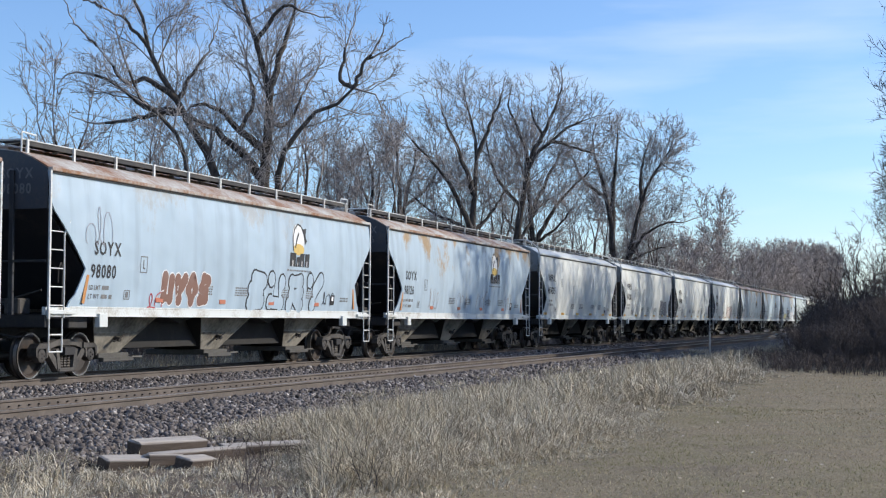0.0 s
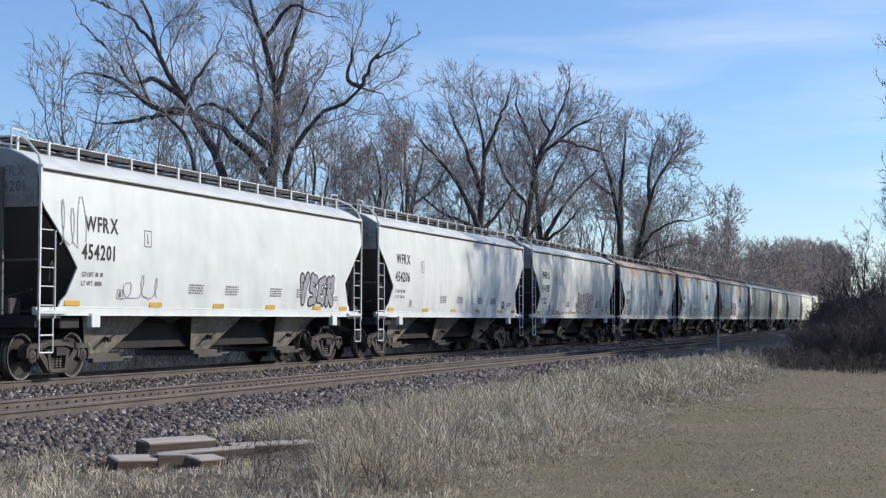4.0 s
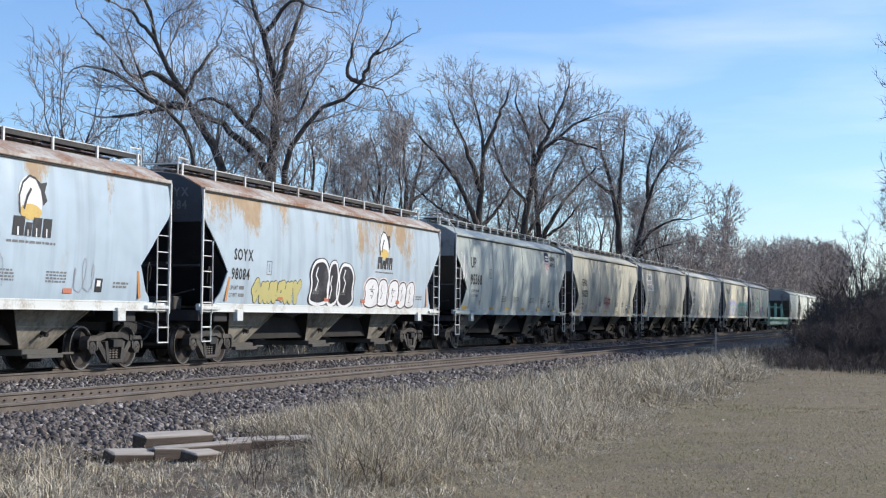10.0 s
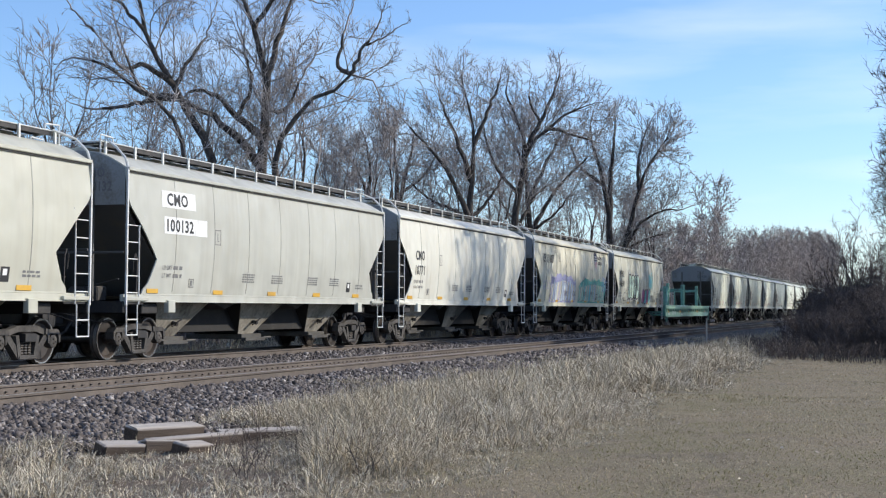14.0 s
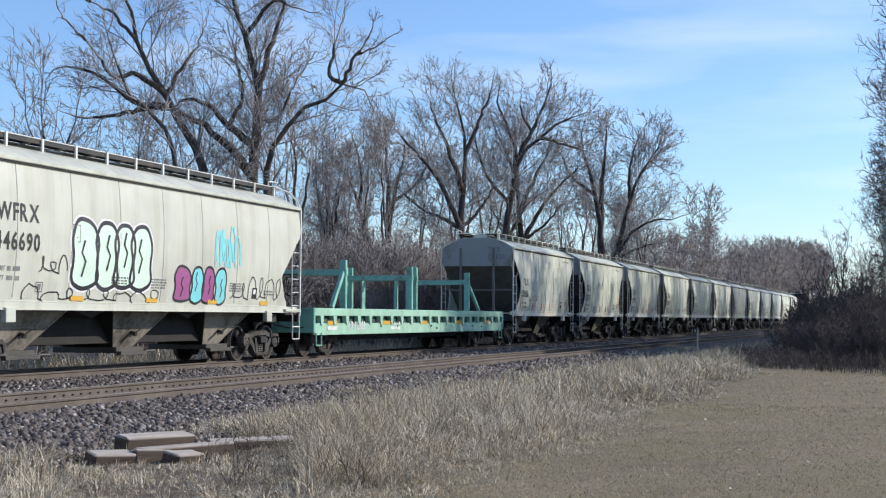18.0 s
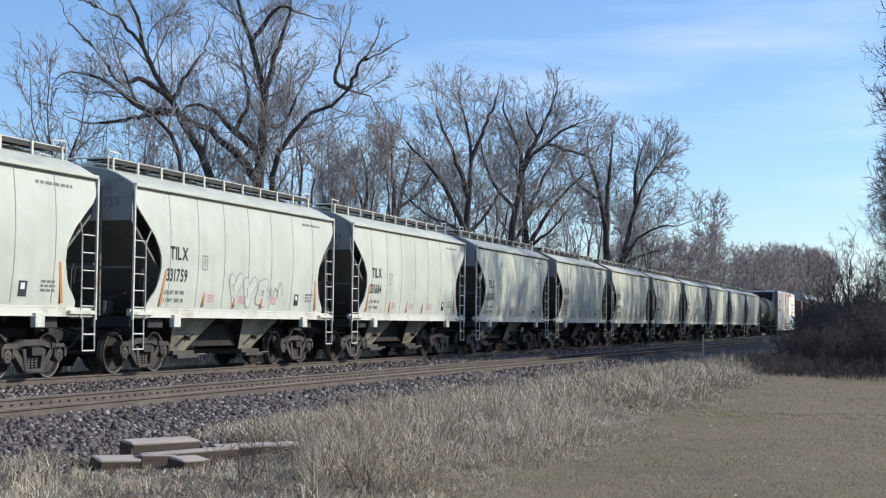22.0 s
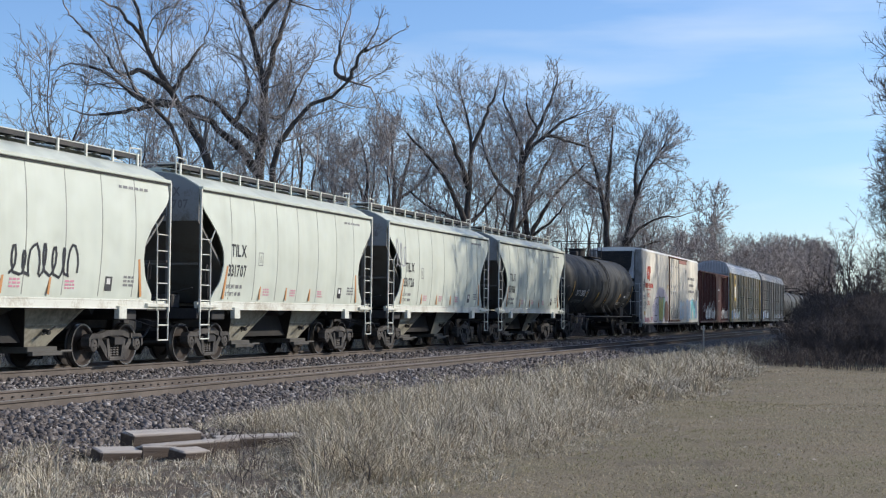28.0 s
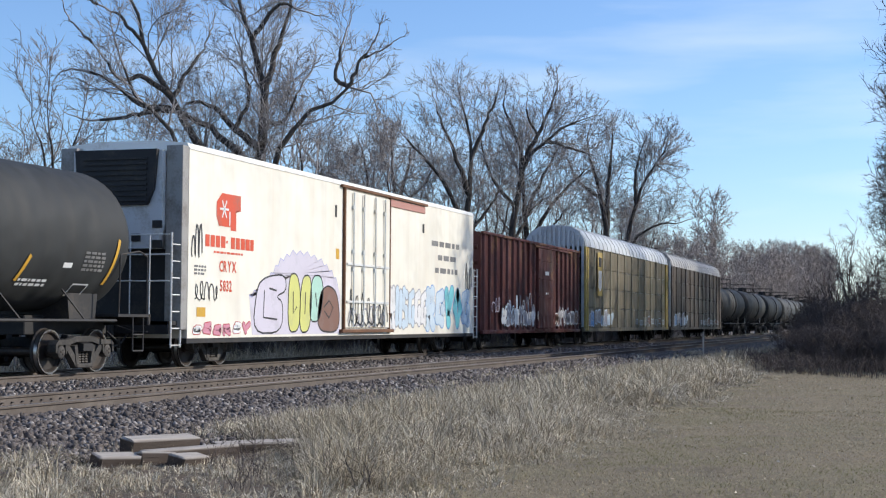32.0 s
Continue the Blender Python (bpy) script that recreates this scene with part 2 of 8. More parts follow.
# ---- small mesh kit ----
class Kit:
    """Collects verts and faces of one mesh."""

    def __init__(self):
        self.v, self.f = [], []

    def add(self, verts, faces):
        n = len(self.v)
        self.v.extend(verts)
        self.f.extend(tuple(n + i for i in f) for f in faces)
        return self

    def box(self, x0, x1, y0, y1, z0, z1, c=0.0):
        c = min(c, 0.45 * min(abs(x1 - x0), abs(y1 - y0), abs(z1 - z0)))
        if c <= 0:
            vs = [(x, y, z) for x in (x0, x1) for y in (y0, y1) for z in (z0, z1)]
            return self.add(vs, [(0, 1, 3, 2), (4, 6, 7, 5), (0, 4, 5, 1), (2, 3, 7, 6), (0, 2, 6, 4), (1, 5, 7, 3)])
        m, h = ((x0 + x1) / 2, (y0 + y1) / 2, (z0 + z1) / 2), (abs(x1 - x0) / 2, abs(y1 - y0) / 2, abs(z1 - z0) / 2)
        vs, where = [], {}
        for sx in (-1, 1):
            for sy in (-1, 1):
                for sz in (-1, 1):
                    s = (sx, sy, sz)
                    for a in range(3):
                        where[s, a] = len(vs)
                        vs.append(tuple(m[k] + s[k] * (h[k] - (0 if k == a else c)) for k in range(3)))
        fs = []
        for a in range(3):
            b, d = (a + 1) % 3, (a + 2) % 3
            for sg in (-1, 1):
                ring = []
                for p, q in ((-1, -1), (1, -1), (1, 1), (-1, 1)):
                    s = [0, 0, 0]
                    s[a], s[b], s[d] = sg, p, q
                    ring.append(where[tuple(s), a])
                fs.append(tuple(ring if sg > 0 else ring[::-1]))
            for p in (-1, 1):
                for q in (-1, 1):
                    s, t = [0, 0, 0], [0, 0, 0]
                    s[a], t[a] = -1, 1
                    s[b] = t[b] = p
                    s[d] = t[d] = q
                    ring = (where[tuple(s), b], where[tuple(t), b], where[tuple(t), d], where[tuple(s), d])
                    fs.append(ring if p * q > 0 else ring[::-1])
        for s in [(i, j, k) for i in (-1, 1) for j in (-1, 1) for k in (-1, 1)]:
            ring = (where[s, 0], where[s, 1], where[s, 2])
            fs.append(ring if s[0] * s[1] * s[2] > 0 else ring[::-1])
        return self.add(vs, fs)

    def tube(self, p, q, r, n=6, r2=None, cap=True):
        p, q = Vector(p), Vector(q)
        w = (q - p).normalized()
        a = w.orthogonal().normalized()
        b = w.cross(a)
        r2 = r if r2 is None else r2
        vs = []
        for e, k in ((p, r), (q, r2)):
            for i in range(n):
                g = 2 * math.pi * (i + 0.5) / n
                vs.append(tuple(e + (a * math.cos(g) + b * math.sin(g)) * k))
        fs = [(i, (i + 1) % n, n + (i + 1) % n, n + i) for i in range(n)]
        if cap:
            fs += [tuple(range(n - 1, -1, -1)), tuple(range(n, 2 * n))]
        return self.add(vs, fs)

    def rod(self, points, r, n=6):
        for p, q in zip(points, points[1:]):
            self.tube(p, q, r, n)
        return self

    def bar(self, p, q, wide, thick, up=(0, 0, 1)):
        """A flat bar from p to q; wide lies along 'up'."""
        p, q = Vector(p), Vector(q)
        w = (q - p).normalized()
        s = w.cross(Vector(up)).normalized()
        u = s.cross(w)
        vs = [tuple(e + s * i * thick / 2 + u * j * wide / 2) for e in (p, q) for i, j in ((-1, -1), (1, -1), (1, 1), (-1, 1))]
        return self.add(vs, [(0, 3, 2, 1), (4, 5, 6, 7), (0, 1, 5, 4), (1, 2, 6, 5), (2, 3, 7, 6), (3, 0, 4, 7)])

    def prism(self, outline, lo, hi, axis="x"):
        """An outline extruded along an axis. axis x: (y, z); y: (x, z); z: (x, y)."""
        put = {"x": lambda a, b, t: (t, a, b), "y": lambda a, b, t: (a, t, b), "z": lambda a, b, t: (a, b, t)}[axis]
        n = len(outline)
        vs = [put(a, b, t) for t in (lo, hi) for a, b in outline]
        fs = [(i, (i + 1) % n, n + (i + 1) % n, n + i) for i in range(n)] + [tuple(range(n - 1, -1, -1)), tuple(range(n, 2 * n))]
        return self.add(vs, fs)

    def lathe(self, profile, centre=(0, 0, 0), axis="y", n=24):
        """profile: (radius, along) turned about an axis."""
        vs, m = [], len(profile)
        for i in range(n):
            c, s = math.cos(2 * math.pi * i / n), math.sin(2 * math.pi * i / n)
            for r, t in profile:
                o = {"y": (r * c, t, r * s), "x": (t, r * c, r * s), "z": (r * c, r * s, t)}[axis]
                vs.append(tuple(o[k] + centre[k] for k in range(3)))
        fs = [(i * m + j, i * m + j + 1, (i + 1) % n * m + j + 1, (i + 1) % n * m + j) for i in range(n) for j in range(m - 1)]
        return self.add(vs, fs)

    def sheet(self, grid, thick=0.0):
        """A grid (rows of points) as a surface."""
        n, m = len(grid), len(grid[0])
        return self.add([tuple(p) for row in grid for p in row],
                        [(i * m + j, i * m + j + 1, (i + 1) * m + j + 1, (i + 1) * m + j) for i in range(n - 1) for j in range(m - 1)])

    def mesh(self, name, material, smooth=False, tidy=True):
        me = bpy.data.meshes.new(name)
        me.from_pydata(self.v, [], self.f)
        if tidy:
            bm = bmesh.new()
            bm.from_mesh(me)
            bmesh.ops.recalc_face_normals(bm, faces=bm.faces)
            bm.to_mesh(me)
            bm.free()
        if material:
            me.materials.append(material)
        if smooth:
            me.shade_smooth()
            me.set_sharp_from_angle(angle=radians(35))
        return me


def part(name, kit, material, parent, label="", at=None, smooth=False):
    """One mesh object under a thing or a part. kit: a Kit, or a mesh that is shared."""
    me = kit if isinstance(kit, bpy.types.Mesh) else kit.mesh(name, material, smooth)
    ob = new(name, me)
    ob.parent = parent
    if at is not None:
        ob.matrix_basis = at if isinstance(at, Matrix) else Matrix.Translation(at)
    if label:
        tagged(ob, label)
    return ob


def glyphs():
    """Each character of the built-in font once, as flat polygons one unit high."""
    made, obs = {}, []
    for c in "ABCDEFGHILMNOPRSTUWXY0123456789-":
        cu = bpy.data.curves.new("letter", "FONT")
        cu.body, cu.size, cu.resolution_u, cu.offset = c, 1 / 0.70, 2, 0.032
        obs.append((c, new("letter", cu)))
    graph = bpy.context.evaluated_depsgraph_get()
    for c, ob in obs:
        me = bpy.data.meshes.new_from_object(ob.evaluated_get(graph))
        pts = [(v.co.x, v.co.y) for v in me.vertices]
        left, right = min(p[0] for p in pts), max(p[0] for p in pts)
        made[c] = ([(a - left, b) for a, b in pts], [tuple(p.vertices) for p in me.polygons], right - left)
        bpy.data.meshes.remove(me)
    for c, ob in obs:
        cu = ob.data
        bpy.data.objects.remove(ob)
        bpy.data.curves.remove(cu)
    return made


GLYPHS = glyphs()


def set_type(words, high, narrow=0.85):
    """Corners and faces of a line of letters, its foot at the origin."""
    pts, faces, x = [], [], 0.0
    for c in words:
        if c == " ":
            x += 0.42 * high * narrow
            continue
        v, f, wide = GLYPHS[c]
        n = len(pts)
        room = max(wide, 0.5 if c.isdigit() else 0.0)
        pts += [(x + (a + (room - wide) / 2) * high * narrow, b * high) for a, b in v]
        faces += [tuple(n + i for i in q) for q in f]
        x += (room + 0.15) * high * narrow
    return pts, faces


# ---- ground and tracks: the rails' tops lie at z = 0, the tracks run along x ----
YN, YT = 12.05, 17.7


def fast_mesh(name, verts, faces, material, smooth=False):
    """A mesh from arrays; all faces have the same number of corners."""
    verts, faces = np.asarray(verts, dtype=np.float32), np.asarray(faces, dtype=np.int32)
    me = bpy.data.meshes.new(name)
    me.vertices.add(len(verts))
    me.vertices.foreach_set("co", verts.ravel())
    me.loops.add(faces.size)
    me.loops.foreach_set("vertex_index", faces.ravel())
    me.polygons.add(len(faces))
    me.polygons.foreach_set("loop_start", np.arange(len(faces), dtype=np.int32) * faces.shape[1])
    me.update(calc_edges=True)
    if material:
        me.materials.append(material)
    if smooth:
        me.shade_smooth()
    return me


def lie(x, y):
    """Height of the ground: lawn, the low bank of ballast, and the hollow beyond the tracks."""
    pts = ((-900, -0.45), (3, -0.42), (7.6, -0.44), (8.8, -0.40), (10.4, -0.24), (11.15, -0.165), (11.25, -0.21), (12.9, -0.21), (13.1, -0.17), (16.75, -0.17), (16.95, -0.21), (18.5, -0.21), (19.6, -0.17), (21.6, -0.55), (25, -0.8), (900, -0.8))
    z = -0.8
    for (a, p), (b, q) in zip(pts, pts[1:]):
        if y <= b:
            z = p + (q - p) * (y - a) / (b - a)
            break
    soft = 0.05 if y < 8 or y > 22 else 0.012
    return z + soft * noise.noise((x * 0.35, y * 0.35, 0.0)) + soft * 0.5 * noise.noise((x * 1.3, y * 1.3, 4.0))


def ground_shade():
    s = Shade("ground_earth", 0.95)
    at = s.where(vary=False)
    y = s.axis(at, 1)
    wob = s.calc("MULTIPLY", s.calc("SUBTRACT", s.noise(at, 0.6, 4), 0.5), 1.6)
    yy = s.calc("ADD", y, wob)
    broad, mid, fine = s.noise(at, 0.35, 4), s.noise(at, 3.0, 6, 0.65), s.noise(at, 26, 4, 0.7)
    lawn = s.mix(s.ramp(broad, 0.35, 0.65), (0.325, 0.262, 0.16), (0.255, 0.225, 0.112))
    lawn = s.mix(s.ramp(s.noise(at, 0.9, 5, 0.6), 0.5, 0.7), lawn, (0.2, 0.155, 0.1))
    lawn = s.mix(s.ramp(mid, 0.4, 0.75), lawn, (0.38, 0.295, 0.19))
    lawn = s.mix(s.ramp(fine, 0.3, 0.7), (0.12, 0.09, 0.055), lawn)
    litter = s.mix(s.ramp(fine, 0.3, 0.8), (0.06, 0.045, 0.032), (0.2, 0.155, 0.108))
    litter = s.mix(s.ramp(mid, 0.45, 0.8), litter, (0.16, 0.105, 0.07))
    cell = s.cells(at, 17.0)
    stone = s.mix(s.axis(cell.outputs["Color"], 0), (0.045, 0.04, 0.04), (0.16, 0.14, 0.13))
    stone = s.mix(s.ramp(cell.outputs["Distance"], 0.28, 0.7), stone, (0.03, 0.027, 0.026))
    woods = s.mix(s.ramp(mid, 0.3, 0.7), (0.075, 0.062, 0.05), (0.17, 0.135, 0.1))
    col = s.mix(s.ramp(yy, 4.2, 5.2), lawn, litter)
    col = s.mix(s.ramp(yy, 8.6, 9.2), col, stone)
    col = s.mix(s.ramp(yy, 20.6, 21.4), col, woods)
    s.bump(s.calc("ADD", fine, s.calc("MULTIPLY", cell.outputs["Distance"], -0.6)), 0.6, 0.04)
    return s.done(col)


ys = [-900, -300, -120, -60, -35, -22, -14] + [k * 0.4 for k in range(-22, 26)] + [10.5, 10.85, 11.15, 11.25, 11.6, 12.05, 12.5, 12.9, 13.1, 13.5] + [14 + k * 0.45 for k in range(6)] + [16.75, 16.95, 17.3, 17.7, 18.1, 18.5, 18.9, 19.3] + [19.6 + 0.4 * k for k in range(16)] + [27, 30, 36, 48, 70, 120, 300, 900]
xs = [-400, -120, -50, -25, -12] + [k * 0.6 for k in range(-10, 110)] + [66 + k * 3 for k in range(20)] + [130, 150, 190, 260, 400, 800, 1600, 3000]
tagged(new("ground", Kit().sheet([[(x, y, lie(x, y)) for y in ys] for x in xs]).mesh("ground", ground_shade(), True, False)), "mown lawn, dry grass and a ballast bank by the tracks", "ground", kind="structure")

RAIL = grimy("rusty_rail", (0.095, 0.076, 0.063), (0.15, 0.122, 0.102), 0.5, 0.8)
RAIL_TOP = grimy("polished_rail_head", (0.3, 0.27, 0.25), (0.2, 0.15, 0.12), 0.4, 0.35, 0.8)
PLATE = grimy("tie_plate", (0.10, 0.06, 0.042), (0.16, 0.1, 0.07), 0.5, 0.85)
TIE = grimy("creosoted_tie", (0.07, 0.058, 0.048), (0.15, 0.125, 0.1), 0.55, 0.9, scale=3)
PROFILE = [(-0.075, -0.18), (0.075, -0.18), (0.075, -0.165), (0.012, -0.145), (0.009, -0.045), (0.036, -0.03), (0.037, -0.008), (0.028, 0.0), (-0.028, 0.0), (-0.037, -0.008), (-0.036, -0.03), (-0.009, -0.045), (-0.012, -0.145), (-0.075, -0.165)]
for yc, what in ((YN, "near"), (YT, "far")):
    for sg in (-1, 1):
        y = yc + sg * 0.755
        r = tagged(new("rail", Kit().prism([(y + a, b) for a, b in PROFILE], -80, 600).mesh("rail", RAIL)), "rusty steel rail spiked to wooden ties", "rail", kind="structure")
        part("rail_head", Kit().box(-80, 600, y - 0.03, y + 0.03, -0.003, 0.004), RAIL_TOP, r)
tie = Kit().box(-0.115, 0.115, -1.3, 1.3, -0.36, -0.172, 0.012).mesh("railway_tie", TIE)
clip = Kit().box(-0.17, 0.17, -0.19, 0.19, -0.178, -0.158, 0.006)
for s in (-1, 1):
    for e in (-0.1, 0.1):
        clip.box(e - 0.02, e + 0.02, s * 0.085 - 0.02, s * 0.085 + 0.02, -0.17, -0.13, 0.005)
clip = clip.mesh("tie_plate", PLATE)
bed_near = tagged(new("track_bed"), "wooden ties half sunk in grey ballast", "track", kind="structure")
for i in range(110):
    part("railway_tie", tie, None, bed_near, at=(4 + i * 0.52 + 0.03 * math.sin(i * 7.1), YN, 0))
    for s in (-1, 1):
        part("tie_plate", clip, None, bed_near, at=(4 + i * 0.52 + 0.03 * math.sin(i * 7.1), YN + s * 0.755, 0))
anchor = Kit().box(-0.022, 0.022, -0.014, 0.02, -0.108, -0.088, 0.004).mesh("rail_anchor", SPRING)
for i in range(200):
    part("rail_anchor", anchor, None, bed_near, at=(6 + i * 0.26, YN + 0.725, 0))
bed_far = tagged(new("track_bed"), "wooden ties half sunk in grey ballast", "track", kind="structure")
for i in range(90):
    part("railway_tie", tie, None, bed_far, at=(8 + i * 0.55, YT, 0))


# broken stone of the ballast, piece by piece where the camera is near
def ballast():
    r = np.random.RandomState(3)
    zones = ((11, 24, 8.0, 11.18, 330), (24, 38, 8.4, 11.18, 170), (38, 60, 8.8, 11.18, 50), (18, 34, 12.95, 16.85, 90), (34, 60, 12.95, 16.85, 45), (60, 90, 12.95, 16.85, 15), (20, 50, 17.1, 18.3, 15))
    at = []
    for x0, x1, y0, y1, dense in zones:
        n = int((x1 - x0) * (y1 - y0) * dense)
        at.append(np.stack([r.uniform(x0, x1, n), r.uniform(y0, y1, n)], 1))
    at = np.concatenate(at)
    keep = (at[:, 1] > 9.0) | (r.rand(len(at)) < (at[:, 1] - 8.2) * 1.2)
    at = at[keep]
    n = len(at)
    z = np.array([lie(x, y) for x, y in at])
    cube = np.array([(a, b, c) for a in (-1, 1) for b in (-1, 1) for c in (-1, 1)], dtype=np.float32)
    size = r.uniform(0.022, 0.052, (n, 1, 1)) * r.uniform(0.6, 1.25, (n, 1, 3)) * (1 + 0.012 * np.maximum(0, at[:, 0] - 30))[:, None, None]
    v = cube[None] * r.uniform(0.45, 1.1, (n, 8, 3)) * size
    q = r.normal(size=(n, 4))
    q /= np.linalg.norm(q, axis=1)[:, None]
    w, x, y, u = q.T
    m = np.stack([1 - 2 * (y * y + u * u), 2 * (x * y - u * w), 2 * (x * u + y * w), 2 * (x * y + u * w), 1 - 2 * (x * x + u * u), 2 * (y * u - x * w), 2 * (x * u - y * w), 2 * (y * u + x * w), 1 - 2 * (x * x + y * y)], 1).reshape(n, 3, 3)
    v = np.einsum("nij,nkj->nki", m, v)
    v += np.stack([at[:, 0], at[:, 1], z + r.uniform(0.0, 0.035, n)], 1)[:, None, :]
    f = np.array([(0, 1, 3, 2), (4, 6, 7, 5), (0, 4, 5, 1), (2, 3, 7, 6), (0, 2, 6, 4), (1, 5, 7, 3)])
    f = (np.arange(n) * 8)[:, None, None] + f[None]
    s = Shade("ballast_stone", 0.9)
    i = s.island()
    c = s.mix(s.ramp(i, 0.0, 0.75), (0.032, 0.028, 0.029), (0.205, 0.182, 0.174))
    c = s.mix(s.ramp(i, 0.8, 1.0), c, (0.52, 0.485, 0.455))
    c = s.mix(s.ramp(s.noise(s.where(vary=False), 30, 4), 0.3, 0.75), c, (0.10, 0.078, 0.064))
    tagged(new("ballast", fast_mesh("ballast", v.reshape(-1, 3), f.reshape(-1, 4), s.done(c))), "broken grey and purple-brown ballast stones", "gravel", kind="stuff")


ballast()


# ---- grass ----
def blades(name, at, high, wide, droop, shade, r, label, way=None):
    """Blades of grass: three bent quads each. at: places (n, 3); high, wide, droop: arrays."""
    n = len(at)
    a, b = r.uniform(0, 2 * np.pi, n), r.uniform(0, 2 * np.pi, n)
    b = b if way is None else way
    side = np.stack([np.cos(a), np.sin(a), np.zeros(n)], 1) * wide[:, None] * 0.5
    lean = np.stack([np.cos(b), np.sin(b), np.zeros(n)], 1)
    up = np.array([0, 0, 1.0])
    rows = []
    for t, thin in ((0.0, 1.0), (0.4, 0.9), (0.75, 0.65), (1.0, 0.2)):
        bend = droop * t * t
        c = at + up * (high * (t - 0.42 * np.minimum(bend, 1.9) * t))[:, None] + lean * (high * (0.12 * t + 0.62 * bend))[:, None]
        rows += [c - side * thin, c + side * thin]
    v = np.stack(rows, 1)
    f = (np.arange(n) * 8)[:, None, None] + np.array([(0, 1, 3, 2), (2, 3, 5, 4), (4, 5, 7, 6)])[None]
    return tagged(new(name, fast_mesh(name, v.reshape(-1, 3), f.reshape(-1, 4), shade)), label, "grass", kind="stuff")


def straw(name, colours):
    s = Shade(name, 0.85)
    i = s.island()
    c = s.mix(s.ramp(i, 0.0, 0.45), colours[0], colours[1])
    c = s.mix(s.ramp(i, 0.45, 0.9), c, colours[2])
    c = s.mix(s.ramp(s.noise(s.where(vary=False), 0.5, 3), 0.42, 0.66), c, colours[3])
    return s.done(c)


STRAW = straw("dry_straw", ((0.16, 0.128, 0.09), (0.5, 0.428, 0.305), (0.84, 0.755, 0.59), (0.4, 0.335, 0.23)))
TURF = straw("winter_turf", ((0.25, 0.195, 0.115), (0.41, 0.33, 0.2), (0.68, 0.57, 0.38), (0.29, 0.265, 0.12)))


def edge(x):
    """The line along which the tall grass meets the lawn."""
    return 3.9 + 0.022 * (x - 12) + 0.35 * math.sin(x * 0.55) + 0.2 * math.sin(x * 1.7)


def tall_grass():
    r = np.random.RandomState(11)
    at, hi, wi, way = [], [], [], []
    def clumps(n, x0, x1, per, low, high, wide):
        cx = r.uniform(x0, x1, n)
        for x in cx:
            e = edge(x)
            y = r.uniform(e - 0.2, 9.1)
            if x > 24 and y > 7.8 and r.rand() < 0.3:
                y = r.uniform(8.0, 10.3)
            grade = min(1.0, max(0.18, (y - e) / 1.3))
            m = int(per * r.uniform(0.5, 1.5))
            turn, wide_out = r.uniform(0, 6.28, m), np.abs(r.normal(0, 0.10, m))
            px, py = x + np.cos(turn) * wide_out, y + np.sin(turn) * wide_out
            h = grade * r.uniform(low, high) * r.uniform(0.5, 1.1, m)
            if x < 17.4 and 0.42 * x < y < 0.62 * x:
                h *= 0.24
            elif x < 18 and y > 0.455 * x:
                h *= 0.55
            at.append(np.stack([px, py, np.full(m, lie(x, y) - 0.02)], 1))
            cap = 0.85 if y < 7 else max(0.28, 0.85 - 0.28 * (y - 7))
            h *= 0.55 + 0.75 * max(0.0, 0.5 + noise.noise((x * 0.9, y * 0.9, 7.0)))
            hi.append(np.minimum(h, cap * r.uniform(0.8, 1.0, m)))
            way.append(np.where(r.rand(m) < 0.65, turn, r.uniform(0, 6.28)) + r.normal(0, 0.5, m))
            wi.append(np.full(m, wide) * r.uniform(0.6, 1.4, m))
    clumps(3000, 10.5, 26, 24, 0.28, 0.78, 0.0075)
    clumps(1500, 26, 48, 20, 0.45, 0.9, 0.015)
    clumps(500, 48, 75, 16, 0.5, 1.0, 0.026)
    at, hi, wi, way = np.concatenate(at), np.concatenate(hi), np.concatenate(wi), np.concatenate(way)
    blades("tall_grass", at, hi, wi, r.beta(1.5, 1.2, len(at)) * 2.1, STRAW, r, "tall bleached winter grass in tangled clumps", way)


def turf():
    r = np.random.RandomState(5)
    x = np.concatenate([9 + 19 * r.rand(85000) ** 1.25, r.uniform(27, 52, 20000)])
    y = r.uniform(-4, 5.2, len(x))
    right = x * math.tan(radians(2.2))
    keep = (y > -right - 0.6) & (y < 3.9 + 0.022 * (x - 12) + 0.9)
    x, y = x[keep], y[keep]
    at = np.stack([x, y, np.array([lie(a, b) for a, b in zip(x, y)]) - 0.005], 1)
    n = len(x)
    blades("lawn_grass", at, r.uniform(0.014, 0.05, n) * (0.6 + 0.8 * r.rand(n)), np.where(x > 26, 0.011, 0.0055) * r.uniform(0.6, 1.3, n), r.uniform(0.6, 1.5, n), TURF, r, "short trodden winter lawn, tan with some green")


def bank_grass():
    """Dry grass on the bank beyond the tracks."""
    r = np.random.RandomState(29)
    n = 16000
    x, y = r.uniform(24, 80, n), 20.8 + 5.0 * r.rand(n) ** 1.3
    at = np.stack([x, y, np.array([lie(a, b) for a, b in zip(x, y)]) - 0.02], 1)
    tuft = np.array([0.6 + 0.8 * max(0.0, 0.5 + noise.noise((a * 0.7, b * 0.7, 3.0))) for a, b in zip(x, y)])
    blades("bank_grass", at, tuft * r.uniform(0.35, 0.9, n), r.uniform(0.012, 0.026, n), r.uniform(0.1, 1.2, n), STRAW, r, "dry grass on the bank beyond the tracks")


tall_grass()
turf()
bank_grass()


